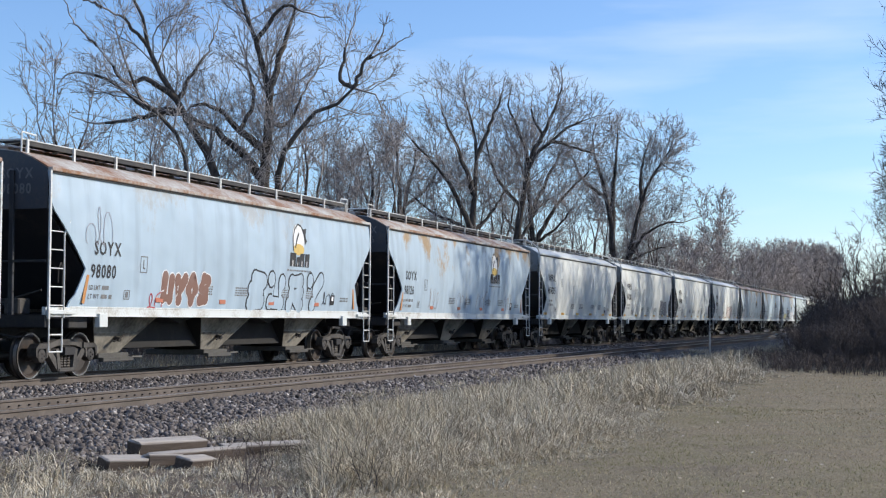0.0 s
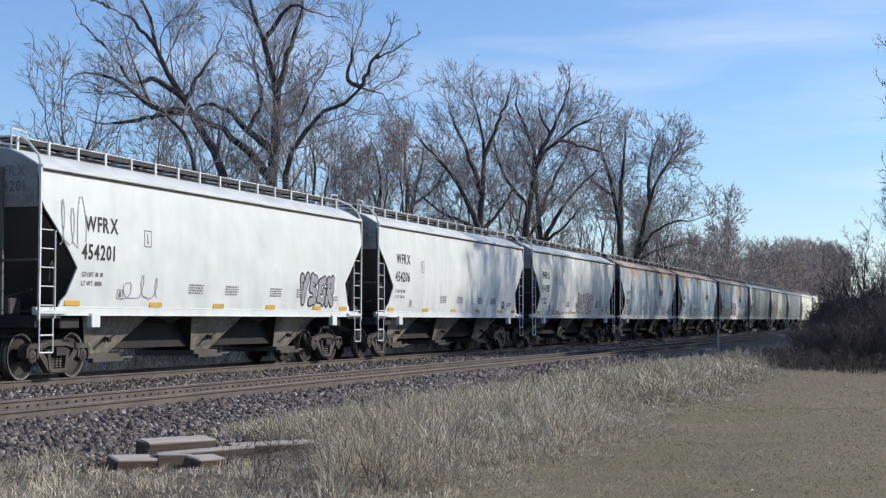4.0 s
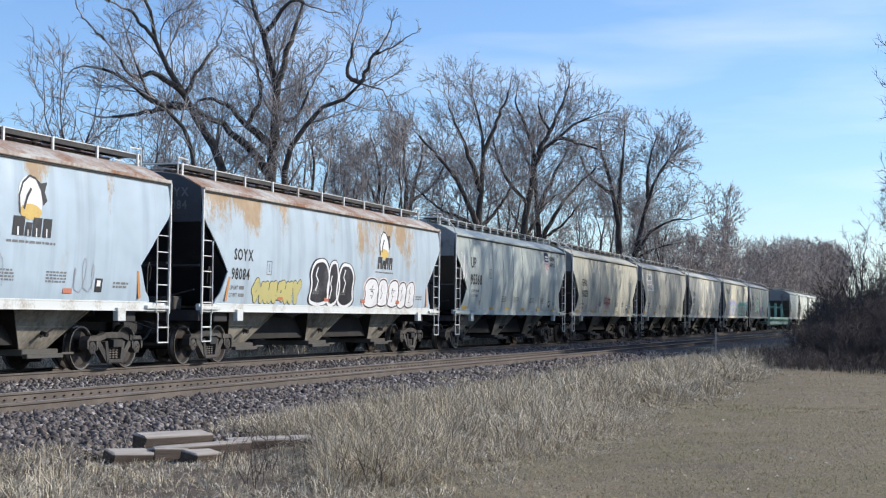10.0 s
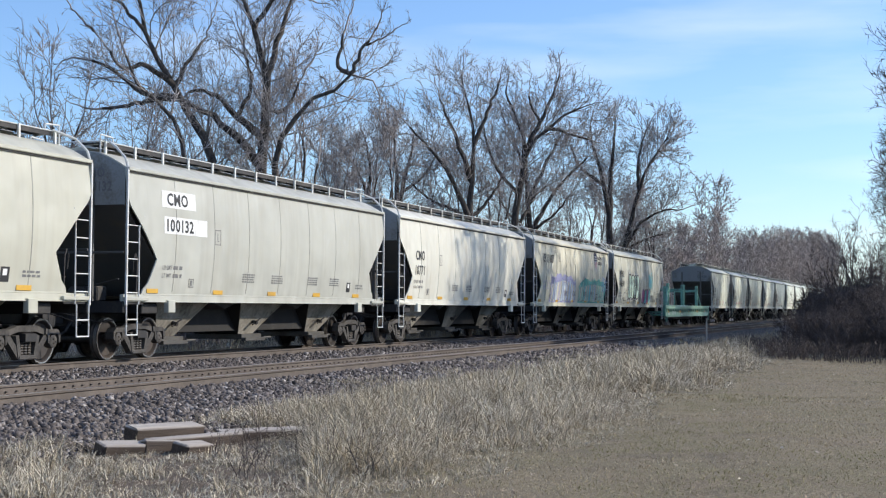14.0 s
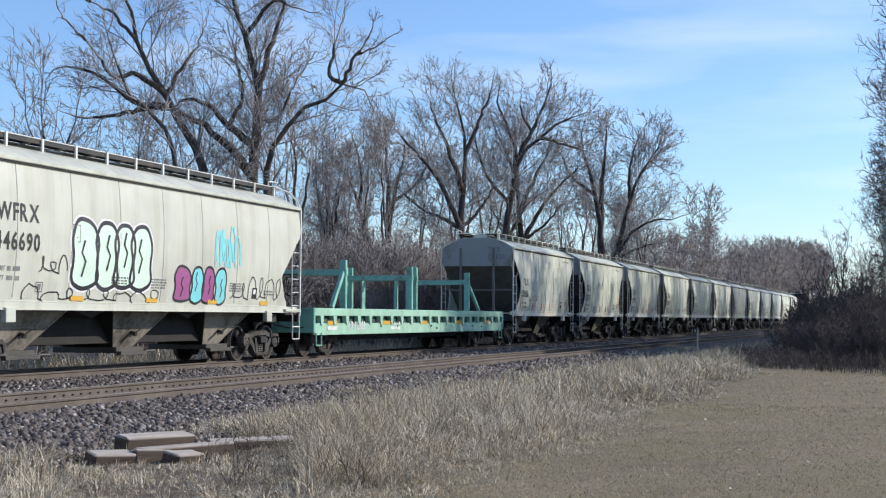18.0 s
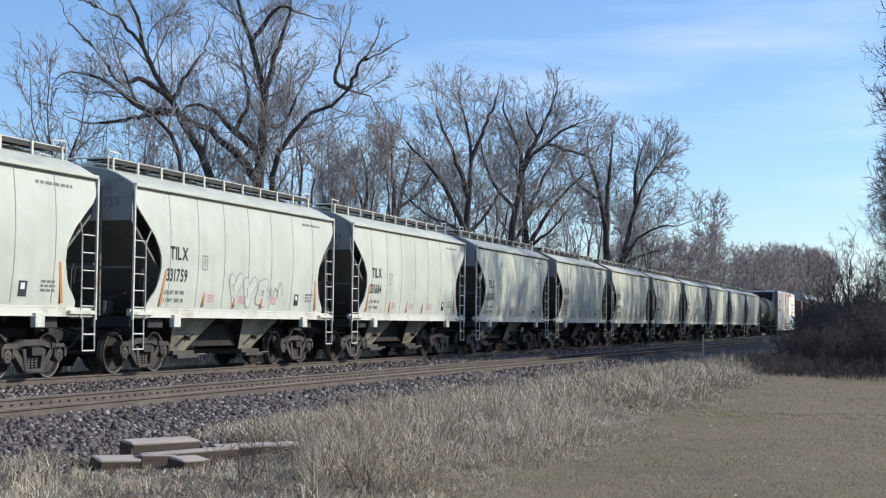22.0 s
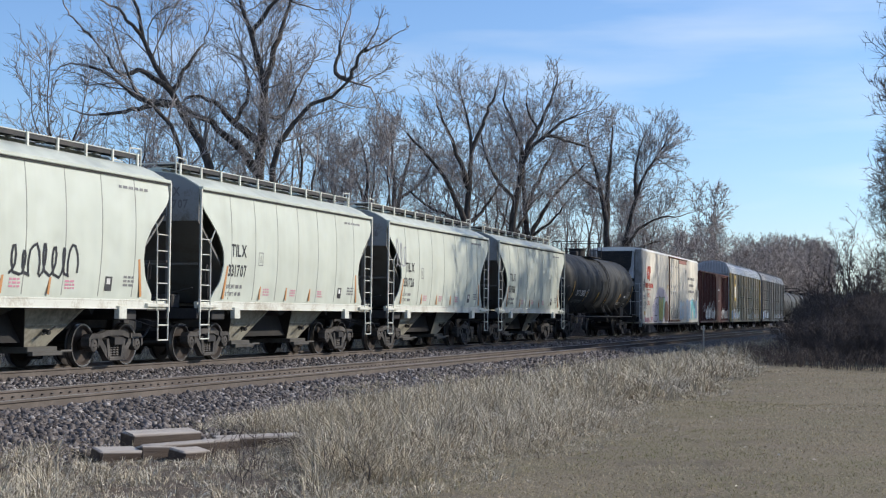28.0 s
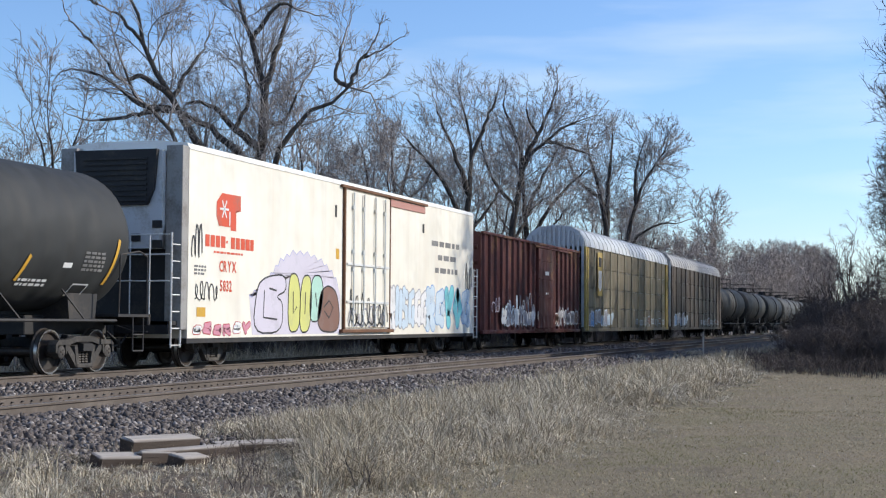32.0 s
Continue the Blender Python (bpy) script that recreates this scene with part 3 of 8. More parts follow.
def fallen_leaves():
    r = random.Random(9)
    k = Kit()
    for _ in range(380):
        x = r.uniform(10, 50)
        y = r.uniform(-x * 0.035, edge(x) + 0.4)
        z = lie(x, y) + 0.025
        a, w = r.uniform(0, 6.3), r.uniform(0.014, 0.03)
        c, s = math.cos(a) * w, math.sin(a) * w
        k.add([(x - c, y - s, z), (x + s * 0.6, y - c * 0.6, z + r.uniform(0, 0.03)), (x + c, y + s, z + 0.01), (x - s * 0.6, y + c * 0.6, z + r.uniform(0, 0.03))], [(0, 1, 2, 3)])
    s = Shade("dead_leaf", 0.8)
    tagged(new("fallen_leaves", k.mesh("fallen_leaves", s.done(s.mix(s.island(), (0.34, 0.24, 0.15), (0.72, 0.63, 0.5))), tidy=False)), "curled dead leaves scattered on the lawn", "leaves", kind="stuff")


fallen_leaves()

# ---- old ties dumped at the edge of the ballast, and a marker stake ----
OLD_TIE = Shade("pale_topped_tie", 0.9)
_a = OLD_TIE.where((0.8, 14, 14))
_g = OLD_TIE.noise(_a, 2.0, 6, 0.7)
OLD_TIE.bump(_g, 0.6, 0.02)
# The top face is paler than the brown sides and ends.
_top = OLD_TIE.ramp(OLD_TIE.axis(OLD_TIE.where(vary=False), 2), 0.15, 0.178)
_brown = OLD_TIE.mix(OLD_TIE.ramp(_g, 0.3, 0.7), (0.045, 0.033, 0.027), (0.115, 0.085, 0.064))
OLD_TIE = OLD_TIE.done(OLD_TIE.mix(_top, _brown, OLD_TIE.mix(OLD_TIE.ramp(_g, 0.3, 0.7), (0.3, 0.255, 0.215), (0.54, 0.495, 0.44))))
rough = random.Random(15)
for x, y, z, n, yaw, roll, pitch in ((14.85, 8.42, -0.36, 1.0, -22, 8, -1), (14.7, 8.08, -0.47, 1.25, -24, 0, 0), (13.95, 8.28, -0.45, 0.5, -30, 12, -3), (14.35, 8.0, -0.46, 0.45, -35, -8, -3), (14.35, 7.55, -0.47, 0.42, -15, 10, -2), (16.3, 8.05, -0.5, 2.4, -42, 6, 0)):
    t = Kit().box(0, n, -0.115, 0.115, 0.0, 0.18, 0.018)
    t.v = [(a + rough.uniform(-0.012, 0.012), b + rough.uniform(-0.012, 0.012), c + rough.uniform(-0.006, 0.006)) for a, b, c in t.v]
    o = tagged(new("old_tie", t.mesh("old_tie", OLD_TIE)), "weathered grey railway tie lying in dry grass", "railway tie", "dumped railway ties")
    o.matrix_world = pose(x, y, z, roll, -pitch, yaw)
STAKE = grimy("stake_wood", (0.5, 0.47, 0.42), (0.3, 0.26, 0.2), 0.4, 0.8)
o = new("marker_stake", Kit().box(-0.03, 0.03, -0.03, 0.03, 0, 1.1, 0.005).mesh("marker_stake", STAKE))
o.location = (66, 9.2, -0.35)
tagged(o, "thin pale wooden stake standing in tall grass", "stake")

# ---- the train: cars with x = 0 at the leading end, y = 0 on the track's centre, z = 0 on the rail ----
AXLE_R, BASE = 0.46, 0.90


def wheelset_mesh():
    k = Kit()
    prof = [(0.0, -0.83), (0.075, -0.83), (0.11, -0.8), (0.11, -0.74), (0.36, -0.755), (0.40, -0.81), (0.45, -0.815), (0.458, -0.71), (0.47, -0.69),
            (0.487, -0.675), (0.487, -0.66), (0.44, -0.65), (0.38, -0.66), (0.34, -0.71), (0.12, -0.69), (0.09, -0.67)]
    k.lathe(prof, n=20)
    k.lathe([(r, -t) for r, t in prof], n=20)
    k.tube((0, -0.7, 0), (0, 0.7, 0), 0.085, 12)
    for sg in (-1, 1):
        k.tube((0, sg * 0.82, 0), (0, sg * 1.06, 0), 0.09, 12)
        k.tube((0, sg * 1.05, 0), (0, sg * 1.09, 0), 0.075, 8)
        for a in range(3):
            c, s = math.cos(a * 2.094), math.sin(a * 2.094)
            k.tube((0.05 * c, sg * 1.08, 0.05 * s), (0.05 * c, sg * 1.115, 0.05 * s), 0.017, 6)
    body = len(k.f)
    for sg in (-1, 1):
        k.lathe([(0.4605, sg * 0.80), (0.4605, sg * 0.725)], n=20)
        k.lathe([(0.455, sg * 0.818), (0.425, sg * 0.8165)], n=20)
    me = k.mesh("wheelset", WHEEL, True)
    me.materials.append(TREAD)
    for p in list(me.polygons)[body:]:
        p.material_index = 1
    return me


def side_frame_mesh(sg):
    """A cast side frame: arched top, sloping tension members, window with springs, pedestal jaws."""
    y0, y1 = (-1.07, -0.93) if sg < 0 else (0.93, 1.07)
    k = Kit()
    for s in (-1, 1):
        k.prism([(s * 1.08, 0.42), (s * 1.13, 0.46), (s * 1.13, 0.61), (s * 1.03, 0.70), (s * 0.74, 0.70), (s * 0.60, 0.72), (s * 0.60, 0.60), (s * 0.76, 0.605), (s * 1.03, 0.605), (s * 1.055, 0.58)], y0 - 0.03, y1 + 0.03, "y")
        k.prism([(s * 0.68, 0.62), (s * 0.76, 0.62), (s * 0.745, 0.40), (s * 0.70, 0.44)], y0 - 0.02, y1 + 0.02, "y")
        k.prism([(s * 0.70, 0.52), (s * 0.62, 0.64), (s * 0.20, 0.22), (s * 0.20, 0.13), (s * 0.30, 0.13)], y0, y1, "y")
        k.prism([(s * 0.20, 0.16), (s * 0.32, 0.16), (s * 0.40, 0.58), (s * 0.30, 0.60)], y0 - 0.015, y1 + 0.015, "y")
    k.prism([(-0.66, 0.58), (-0.66, 0.69), (-0.3, 0.78), (0.3, 0.78), (0.66, 0.69), (0.66, 0.58), (0.3, 0.66), (-0.3, 0.66)], y0, y1, "y")
    k.box(-0.3, 0.3, y0 - 0.03, y1 + 0.03, 0.12, 0.21, 0.02)
    return k.mesh("side_frame", TRUCK_DIRT, True)


def spring_mesh(sg):
    prof = [(0.052 + 0.016 * (i % 2), 0.213 + i * 0.026) for i in range(11)]
    return Kit().lathe(prof, (0, sg * 1.0, 0), "z", 8).mesh("coil_spring", SPRING, True)


def bolster_mesh():
    k = Kit()
    k.prism([(-1.16, 0.47), (-1.16, 0.62), (-0.5, 0.75), (0.5, 0.75), (1.16, 0.62), (1.16, 0.47), (0.4, 0.36), (-0.4, 0.36)], -0.19, 0.19, "x")
    k.tube((0, 0, 0.7), (0, 0, 0.82), 0.2, 14)
    for sg in (-1, 1):
        k.box(-0.12, 0.12, sg * 0.66 - 0.09, sg * 0.66 + 0.09, 0.7, 0.8, 0.02)
        k.rod([(sg * 0.42, -0.8, 0.40), (sg * 0.42, 0.8, 0.40)], 0.06, 6)
        for s in (-1, 1):
            k.box(sg * 0.42 - 0.05, sg * 0.42 + 0.05, s * 0.745 - 0.06, s * 0.745 + 0.06, 0.28, 0.56, 0.02)
    return k.mesh("truck", STEEL_BLACK, True)


def bearing_mesh(sg):
    k = Kit().lathe([(0.0, sg * 0.93), (0.135, sg * 0.93), (0.135, sg * 1.08), (0.105, sg * 1.10), (0.0, sg * 1.10)], (0, 0, AXLE_R), "y", 16)
    k.box(-0.11, 0.11, min(sg * 0.94, sg * 1.07), max(sg * 0.94, sg * 1.07), 0.58, 0.62, 0.01)
    return k.mesh("bearing", TRUCK_DIRT, True)


WHEELS, BOLSTER = wheelset_mesh(), bolster_mesh()
FRAMES = {s: side_frame_mesh(s) for s in (-1, 1)}
SPRINGS = {s: spring_mesh(s) for s in (-1, 1)}
BEARINGS = {s: bearing_mesh(s) for s in (-1, 1)}


def truck(car, x):
    t = part("truck", BOLSTER, None, car, "dusty black two-axle truck", (x, 0, 0))
    for s in (-1, 1):
        part("side_frame", FRAMES[s], None, t, "dusty cast-steel side frame")
        for i in (-1, 0, 1):
            part("coil_spring", SPRINGS[s], None, t, at=(i * 0.13, 0, 0))
        for e in (-1, 1):
            part("bearing", BEARINGS[s], None, t, at=(e * BASE, 0, 0))
    for i, e in enumerate((-1, 1)):
        part("wheelset", WHEELS, None, t, "rusty wheels with shiny treads", (e * BASE, 0, AXLE_R))
    return t


def coupler_mesh(end):
    """A knuckle coupler with its pocket; end -1 points to -x."""
    k = Kit()
    e = end
    k.box(min(0, e * 0.5), max(0, e * 0.5), -0.09, 0.09, 0.78, 0.96, 0.03)
    k.prism([(e * 0.45, -0.17), (e * 0.62, -0.2), (e * 0.76, -0.13), (e * 0.78, 0.02), (e * 0.66, 0.05), (e * 0.66, 0.14), (e * 0.78, 0.2), (e * 0.6, 0.21), (e * 0.45, 0.13)], 0.73, 1.0, "z")
    k.rod([(e * 0.1, -0.35, 0.85), (e * 0.5, -0.42, 0.62), (e * 0.74, -0.3, 0.5), (e * 0.78, -0.12, 0.55)], 0.028, 6)
    k.rod([(e * 0.12, -1.35, 0.86), (e * 0.3, -1.0, 0.84), (e * 0.45, -0.25, 1.03)], 0.016, 5)
    return k.mesh("coupler", STEEL_BLACK, True)


COUPLERS = {e: coupler_mesh(e) for e in (-1, 1)}


def underframe(car, length, overhang=0.0):
    k = Kit()
    k.box(-overhang, length + overhang, -0.17, 0.17, 0.80, 1.20, 0.015)
    k.box(-overhang, 0.3, -0.32, 0.32, 0.72, 1.2, 0.02)
    k.box(length - 0.3, length + overhang, -0.32, 0.32, 0.72, 1.2, 0.02)
    part("centre_sill", k, STEEL_BLACK, car)
    part("coupler", COUPLERS[-1], None, car, "black steel knuckle coupler with an air hose", (-overhang, 0, 0))
    part("coupler", COUPLERS[1], None, car, "black steel knuckle coupler with an air hose", (length + overhang, 0, 0))


# -- lettering and paint laid on a side --
def flat(z):
    return -1.6


def bulge(z):
    """Half width of a hopper car's curved side at height z (negative: the side with the lettering)."""
    q = (z - 2.85) / 1.5
    return -(1.61 - 0.125 * q * q)


def rounded(pts, times=2):
    """Cuts the corners of a closed outline."""
    for _ in range(times):
        pts = [q for (a, b), (c, d) in zip(pts, pts[1:] + pts[:1]) for q in ((a * 0.78 + c * 0.22, b * 0.78 + d * 0.22), (a * 0.22 + c * 0.78, b * 0.22 + d * 0.78))]
    return pts


class Decal:
    """Shapes of several paints laid upon a side that follows skin(z)."""

    def __init__(self, skin):
        self.skin, self.v, self.f, self.i, self.paints, self.cuts = skin, [], [], [], [], [(0, 0, "")]

    def part_off(self, name=""):
        """What follows becomes a part of its own."""
        if len(self.f) > self.cuts[-1][1]:
            self.cuts.append((len(self.v), len(self.f), name))
        else:
            self.cuts[-1] = (len(self.v), len(self.f), name)

    def paint(self, m):
        if m not in self.paints:
            self.paints.append(m)
        return self.paints.index(m)

    def poly(self, pts, m, lift=0.006):
        n, k = len(self.v), self.paint(m)
        cx, cz = sum(p[0] for p in pts) / len(pts), sum(p[1] for p in pts) / len(pts)
        self.v += [(x, self.skin(z) - lift, z) for x, z in [(cx, cz), *pts]]
        self.f += [(n, n + 1 + j, n + 1 + (j + 1) % len(pts)) for j in range(len(pts))]
        self.i += [k] * len(pts)

    def rect(self, x0, x1, z0, z1, m, lift=0.006):
        self.poly([(x0, z0), (x1, z0), (x1, z1), (x0, z1)], m, lift)

    def outline(self, x0, x1, z0, z1, w, m, lift=0.006):
        self.rect(x0, x1, z0, z0 + w, m, lift)
        self.rect(x0, x1, z1 - w, z1, m, lift)
        self.rect(x0, x0 + w, z0 + w, z1 - w, m, lift)
        self.rect(x1 - w, x1, z0 + w, z1 - w, m, lift)

    def stroke(self, pts, w, m, lift=0.01, closed=False):
        k = self.paint(m)
        pts = [Vector(p) for p in pts]
        n, c = len(self.v), len(pts)
        for i, p in enumerate(pts):
            a = pts[(i - 1) % c] if closed or i else p
            b = pts[(i + 1) % c] if closed or i < c - 1 else p
            d = (b - a)
            d = Vector((-d.y, d.x)).normalized() * w / 2 if d.length > 1e-6 else Vector((0, w / 2))
            for q in (p + d, p - d):
                self.v.append((q.x, self.skin(q.y) - lift, q.y))
        for i in range(c if closed else c - 1):
            a, b = n + 2 * i, n + 2 * ((i + 1) % c)
            self.f.append((a, a + 1, b + 1, b))
            self.i.append(k)

    def text(self, words, x, z, high, m, lift=0.008, narrow=0.82):
        """Words with the foot of the letters at z."""
        self.part_off()
        pts, faces = set_type(words, high, narrow)
        n, k = len(self.v), self.paint(m)
        self.v += [(x + a, self.skin(z + b) - lift, z + b) for a, b in pts]
        self.f += [tuple(n + j for j in f) for f in faces]
        self.i += [k] * len(faces)
        self.part_off("emblem")

    def bars(self, x, z, wide, high, rows, m, rng, lift=0.007):
        """Small print that cannot be read: rows of short bars."""
        self.part_off("small_print")
        for r in range(rows):
            zz, u = z - r * high * 1.7, x
            while u < x + wide - high:
                w = rng.uniform(1.2, 4.0) * high
                self.rect(u, min(u + w, x + wide), zz, zz + high, m, lift)
                u += w + high * 0.9
        self.part_off("emblem")

    def fat(self, pts, w, fill, line, edge):
        """A swollen sprayed stroke with an outline."""
        for wide, m, lift in ((w + 2 * edge, line, 0.006), (w, fill, 0.010)):
            if m:
                self.stroke(pts, wide, m, lift)
                for x, z in pts:
                    self.poly([(x + wide / 2 * math.cos(a * 0.7), z + wide / 2 * math.sin(a * 0.7)) for a in range(9)], m, lift + 0.0006)

    def piece(self, x0, x1, z0, z1, fills, line, rng, n=4, w=0.05, tilt=0.06, ground=None, full=0.36):
        """A row of swollen shapes, as sprayed letters too wild to read."""
        step = (x1 - x0) / n
        shapes = (((0.15, 1), (0.1, 0.1), (0.8, 0.05), (0.85, 0.9)), ((0.85, 0.85), (0.3, 0.95), (0.15, 0.55), (0.7, 0.45), (0.8, 0.1), (0.15, 0.05)), ((0.1, 0), (0.15, 0.9), (0.75, 0.95), (0.8, 0.5), (0.2, 0.45), (0.85, 0.0)),
                  ((0.8, 0.9), (0.2, 0.8), (0.1, 0.2), (0.8, 0.1), (0.85, 0.45)), ((0.1, 0.95), (0.45, 0.05), (0.55, 0.6), (0.9, 1.0)), ((0.5, 0.95), (0.1, 0.5), (0.5, 0.05), (0.9, 0.5), (0.55, 0.95)))
        for i in range(n):
            self.part_off()
            a = x0 + step * i
            fat = min(step, z1 - z0) * full
            u, v = z0 + fat * 0.5 + rng.uniform(0, tilt), z1 - fat * 0.4 - rng.uniform(0, 2) * tilt
            lean = rng.uniform(-0.05, 0.12) * step
            fill = rng.choice(fills) if fills else ground
            pts = [(a + step * (0.12 + 0.76 * p) + lean * q, u + (v - u) * q) for p, q in rng.choice(shapes)]
            self.fat(pts, fat, fill, line, w)

    def bubbles(self, spans, z0, z1, fill, line, halo, rng, w=0.08):
        """Tall swollen shapes side by side with a heavy outline and a pale halo."""
        for u, wide in spans:
            self.part_off()
            h, j = z1 - z0, lambda k: rng.uniform(-k, k)
            pts = rounded([(u + j(0.05), z0 + 0.1 * h), (u + 0.12 * wide, z0 + 0.45 * h), (u + j(0.06), z0 + 0.72 * h), (u + 0.22 * wide, z1 + j(0.04)), (u + 0.75 * wide, z1 + j(0.06)), (u + wide, z0 + 0.7 * h), (u + 0.9 * wide, z0 + 0.4 * h), (u + 1.05 * wide, z0 + 0.12 * h), (u + 0.5 * wide, z0 + j(0.05))])
            cx, cz = u + wide / 2, (z0 + z1) / 2
            if halo:
                self.poly([(cx + (a - cx) * 1.22, cz + (b - cz) * 1.12) for a, b in pts], halo, 0.005)
            self.poly(pts, fill, 0.008)
            self.stroke(pts, w, line, 0.010, True)
            a, b = u + rng.uniform(0.35, 0.6) * wide, z0 + rng.uniform(0.4, 0.6) * h
            self.stroke([(a, b + 0.3 * h), (a - 0.1 * wide, b + 0.12 * h), (a + 0.05 * wide, b), (a - 0.06 * wide, b - 0.22 * h)], w * 0.7, line, 0.012)

    def haze(self, x0, x1, z0, z1, base, tints, line, rng, n=9):
        """A wild sprayed panel: a ragged ground and leaning ribbons upon it."""
        self.part_off()
        top, m = [], 28
        for k in range(m + 1):
            f = k / m
            top.append((x0 + (x1 - x0) * f, z1 - (z1 - z0) * (0.12 + 0.2 * abs(2 * f - 1) ** 3) + rng.uniform(-0.12, 0.12)))
        self.poly([(x0 + 0.1, z0)] + top + [(x1 - 0.05, z0)], base, 0.004)
        step = (x1 - x0) / n
        for k in range(n):
            self.part_off()
            u, w = x0 + step * (k + 0.15), step * rng.uniform(0.5, 0.85)
            hi, s = z1 - (z1 - z0) * rng.uniform(0.1, 0.3), rng.uniform(-0.3, 0.3) * step
            pts = rounded([(u, z0 + 0.05), (u + s, z0 + 0.5 * (hi - z0)), (u + 0.2 * w, hi), (u + w, hi - rng.uniform(0, 0.2)), (u + w * 0.8 + s, z0 + 0.5 * (hi - z0)), (u + w * 1.1, z0 + rng.uniform(0.03, 0.2))])
            self.poly(pts, rng.choice(tints), 0.006)
            self.stroke(pts, 0.045, line, 0.008, True)

    def tag(self, x0, x1, z0, z1, m, rng, n=4, w=0.028):
        """A scribbled line of loops."""
        step, pts = (x1 - x0) / n, []
        for i in range(n):
            tall, wide, turn = rng.uniform(0.55, 1.0) * (z1 - z0), rng.uniform(0.2, 0.45) * step, rng.choice((-1, 1))
            for j in range(9):
                a = 2 * math.pi * j / 9 * turn - 1.57
                pts.append((x0 + step * (i + 0.5 + 0.7 * (j / 9 - 0.5)) + wide * math.cos(a), z0 + tall * (0.5 + 0.5 * math.sin(a)) + rng.uniform(-0.03, 0.03)))
        self.part_off()
        self.stroke(pts, w, m, 0.01)

    def under(self, car, name, label=""):
        ends = self.cuts[1:] + [(len(self.v), len(self.f), "")]
        for (v0, f0, kind), (v1, f1, _) in zip(self.cuts, ends):
            if f1 <= f0:
                continue
            me = bpy.data.meshes.new(kind or name)
            me.from_pydata(self.v[v0:v1], [], [tuple(j - v0 for j in f) for f in self.f[f0:f1]])
            used = sorted(set(self.i[f0:f1]))
            for k in used:
                me.materials.append(self.paints[k])
            me.polygons.foreach_set("material_index", [used.index(k) for k in self.i[f0:f1]])
            part(kind or name, me, None, car, "" if kind else label)


# -- hopper cars --
def shell(grid, inward):
    """A curved plate with thickness from a grid of points; inward: offset of its back."""
    k, n, m = Kit(), len(grid), len(grid[0])
    k.sheet(grid)
    back = [[(p[0], p[1] + inward, p[2]) for p in row] for row in grid]
    k.sheet(back)
    rim = [(i, 0) for i in range(n)] + [(n - 1, j) for j in range(1, m)] + [(i, m - 1) for i in range(n - 2, -1, -1)] + [(0, j) for j in range(m - 2, 0, -1)]
    for a, b in zip(rim, rim[1:] + rim[:1]):
        k.add([grid[a[0]][a[1]], grid[b[0]][b[1]], back[b[0]][b[1]], back[a[0]][a[1]]], [(0, 1, 2, 3)])
    return k


def notch(z, kind):
    """How far the side plate is cut back at its ends at height z, which opens the end bay."""
    if kind == "angular":
        pts = ((1.3, 0.78), (1.5, 0.80), (1.62, 1.0), (2.2, 1.33), (2.85, 0.66), (2.98, 0.52), (3.3, 0.14), (3.45, 0.06), (4.3, 0.04))
    else:
        pts = ((1.3, 0.72), (1.6, 0.74), (1.72, 0.95), (1.95, 1.12), (2.3, 1.24), (2.65, 1.2), (3.0, 0.92), (3.3, 0.55), (3.55, 0.22), (3.72, 0.08), (4.3, 0.05))
    for (a, p), (b, q) in zip(pts, pts[1:]):
        if z <= b:
            return p + (q - p) * (z - a) / (b - a)
    return 0.05


ROOF = [(-1.53, 4.06), (-1.525, 4.115), (-1.42, 4.185), (-1.15, 4.335), (-0.85, 4.455), (-0.4, 4.52), (0.4, 4.52), (0.85, 4.455), (1.15, 4.335), (1.42, 4.185), (1.525, 4.115), (1.53, 4.06)]


def ladder_mesh(end, side, iron):
    """End ladder on the corner: a tall stile at the corner, a shorter cranked one, rungs, and a stirrup step."""
    k, y = Kit(), side * 1.56
    X = lambda u: u if end < 0 else -u
    k.bar((X(0.04), y, 1.18), (X(0.04), side * 1.58, 4.06), 0.05, 0.04, (1, 0, 0))
    k.rod([(X(0.58), y, 1.2), (X(0.58), y, 2.85), (X(0.72), side * 1.6, 3.12)], 0.017, 6)
    for i in range(5):
        z = 1.45 + i * 0.36
        k.tube((X(0.04), y - side * 0.02, z), (X(0.58), y - side * 0.02, z), 0.013, 6)
    k.rod([(X(0.06), y, 1.2), (X(0.06), y, 0.55), (X(0.52), y, 0.55), (X(0.52), y, 1.2)], 0.017, 6)
    k.tube((X(0.06), y, 0.88), (X(0.52), y, 0.88), 0.018, 6)
    return k.mesh("ladder", iron, True)


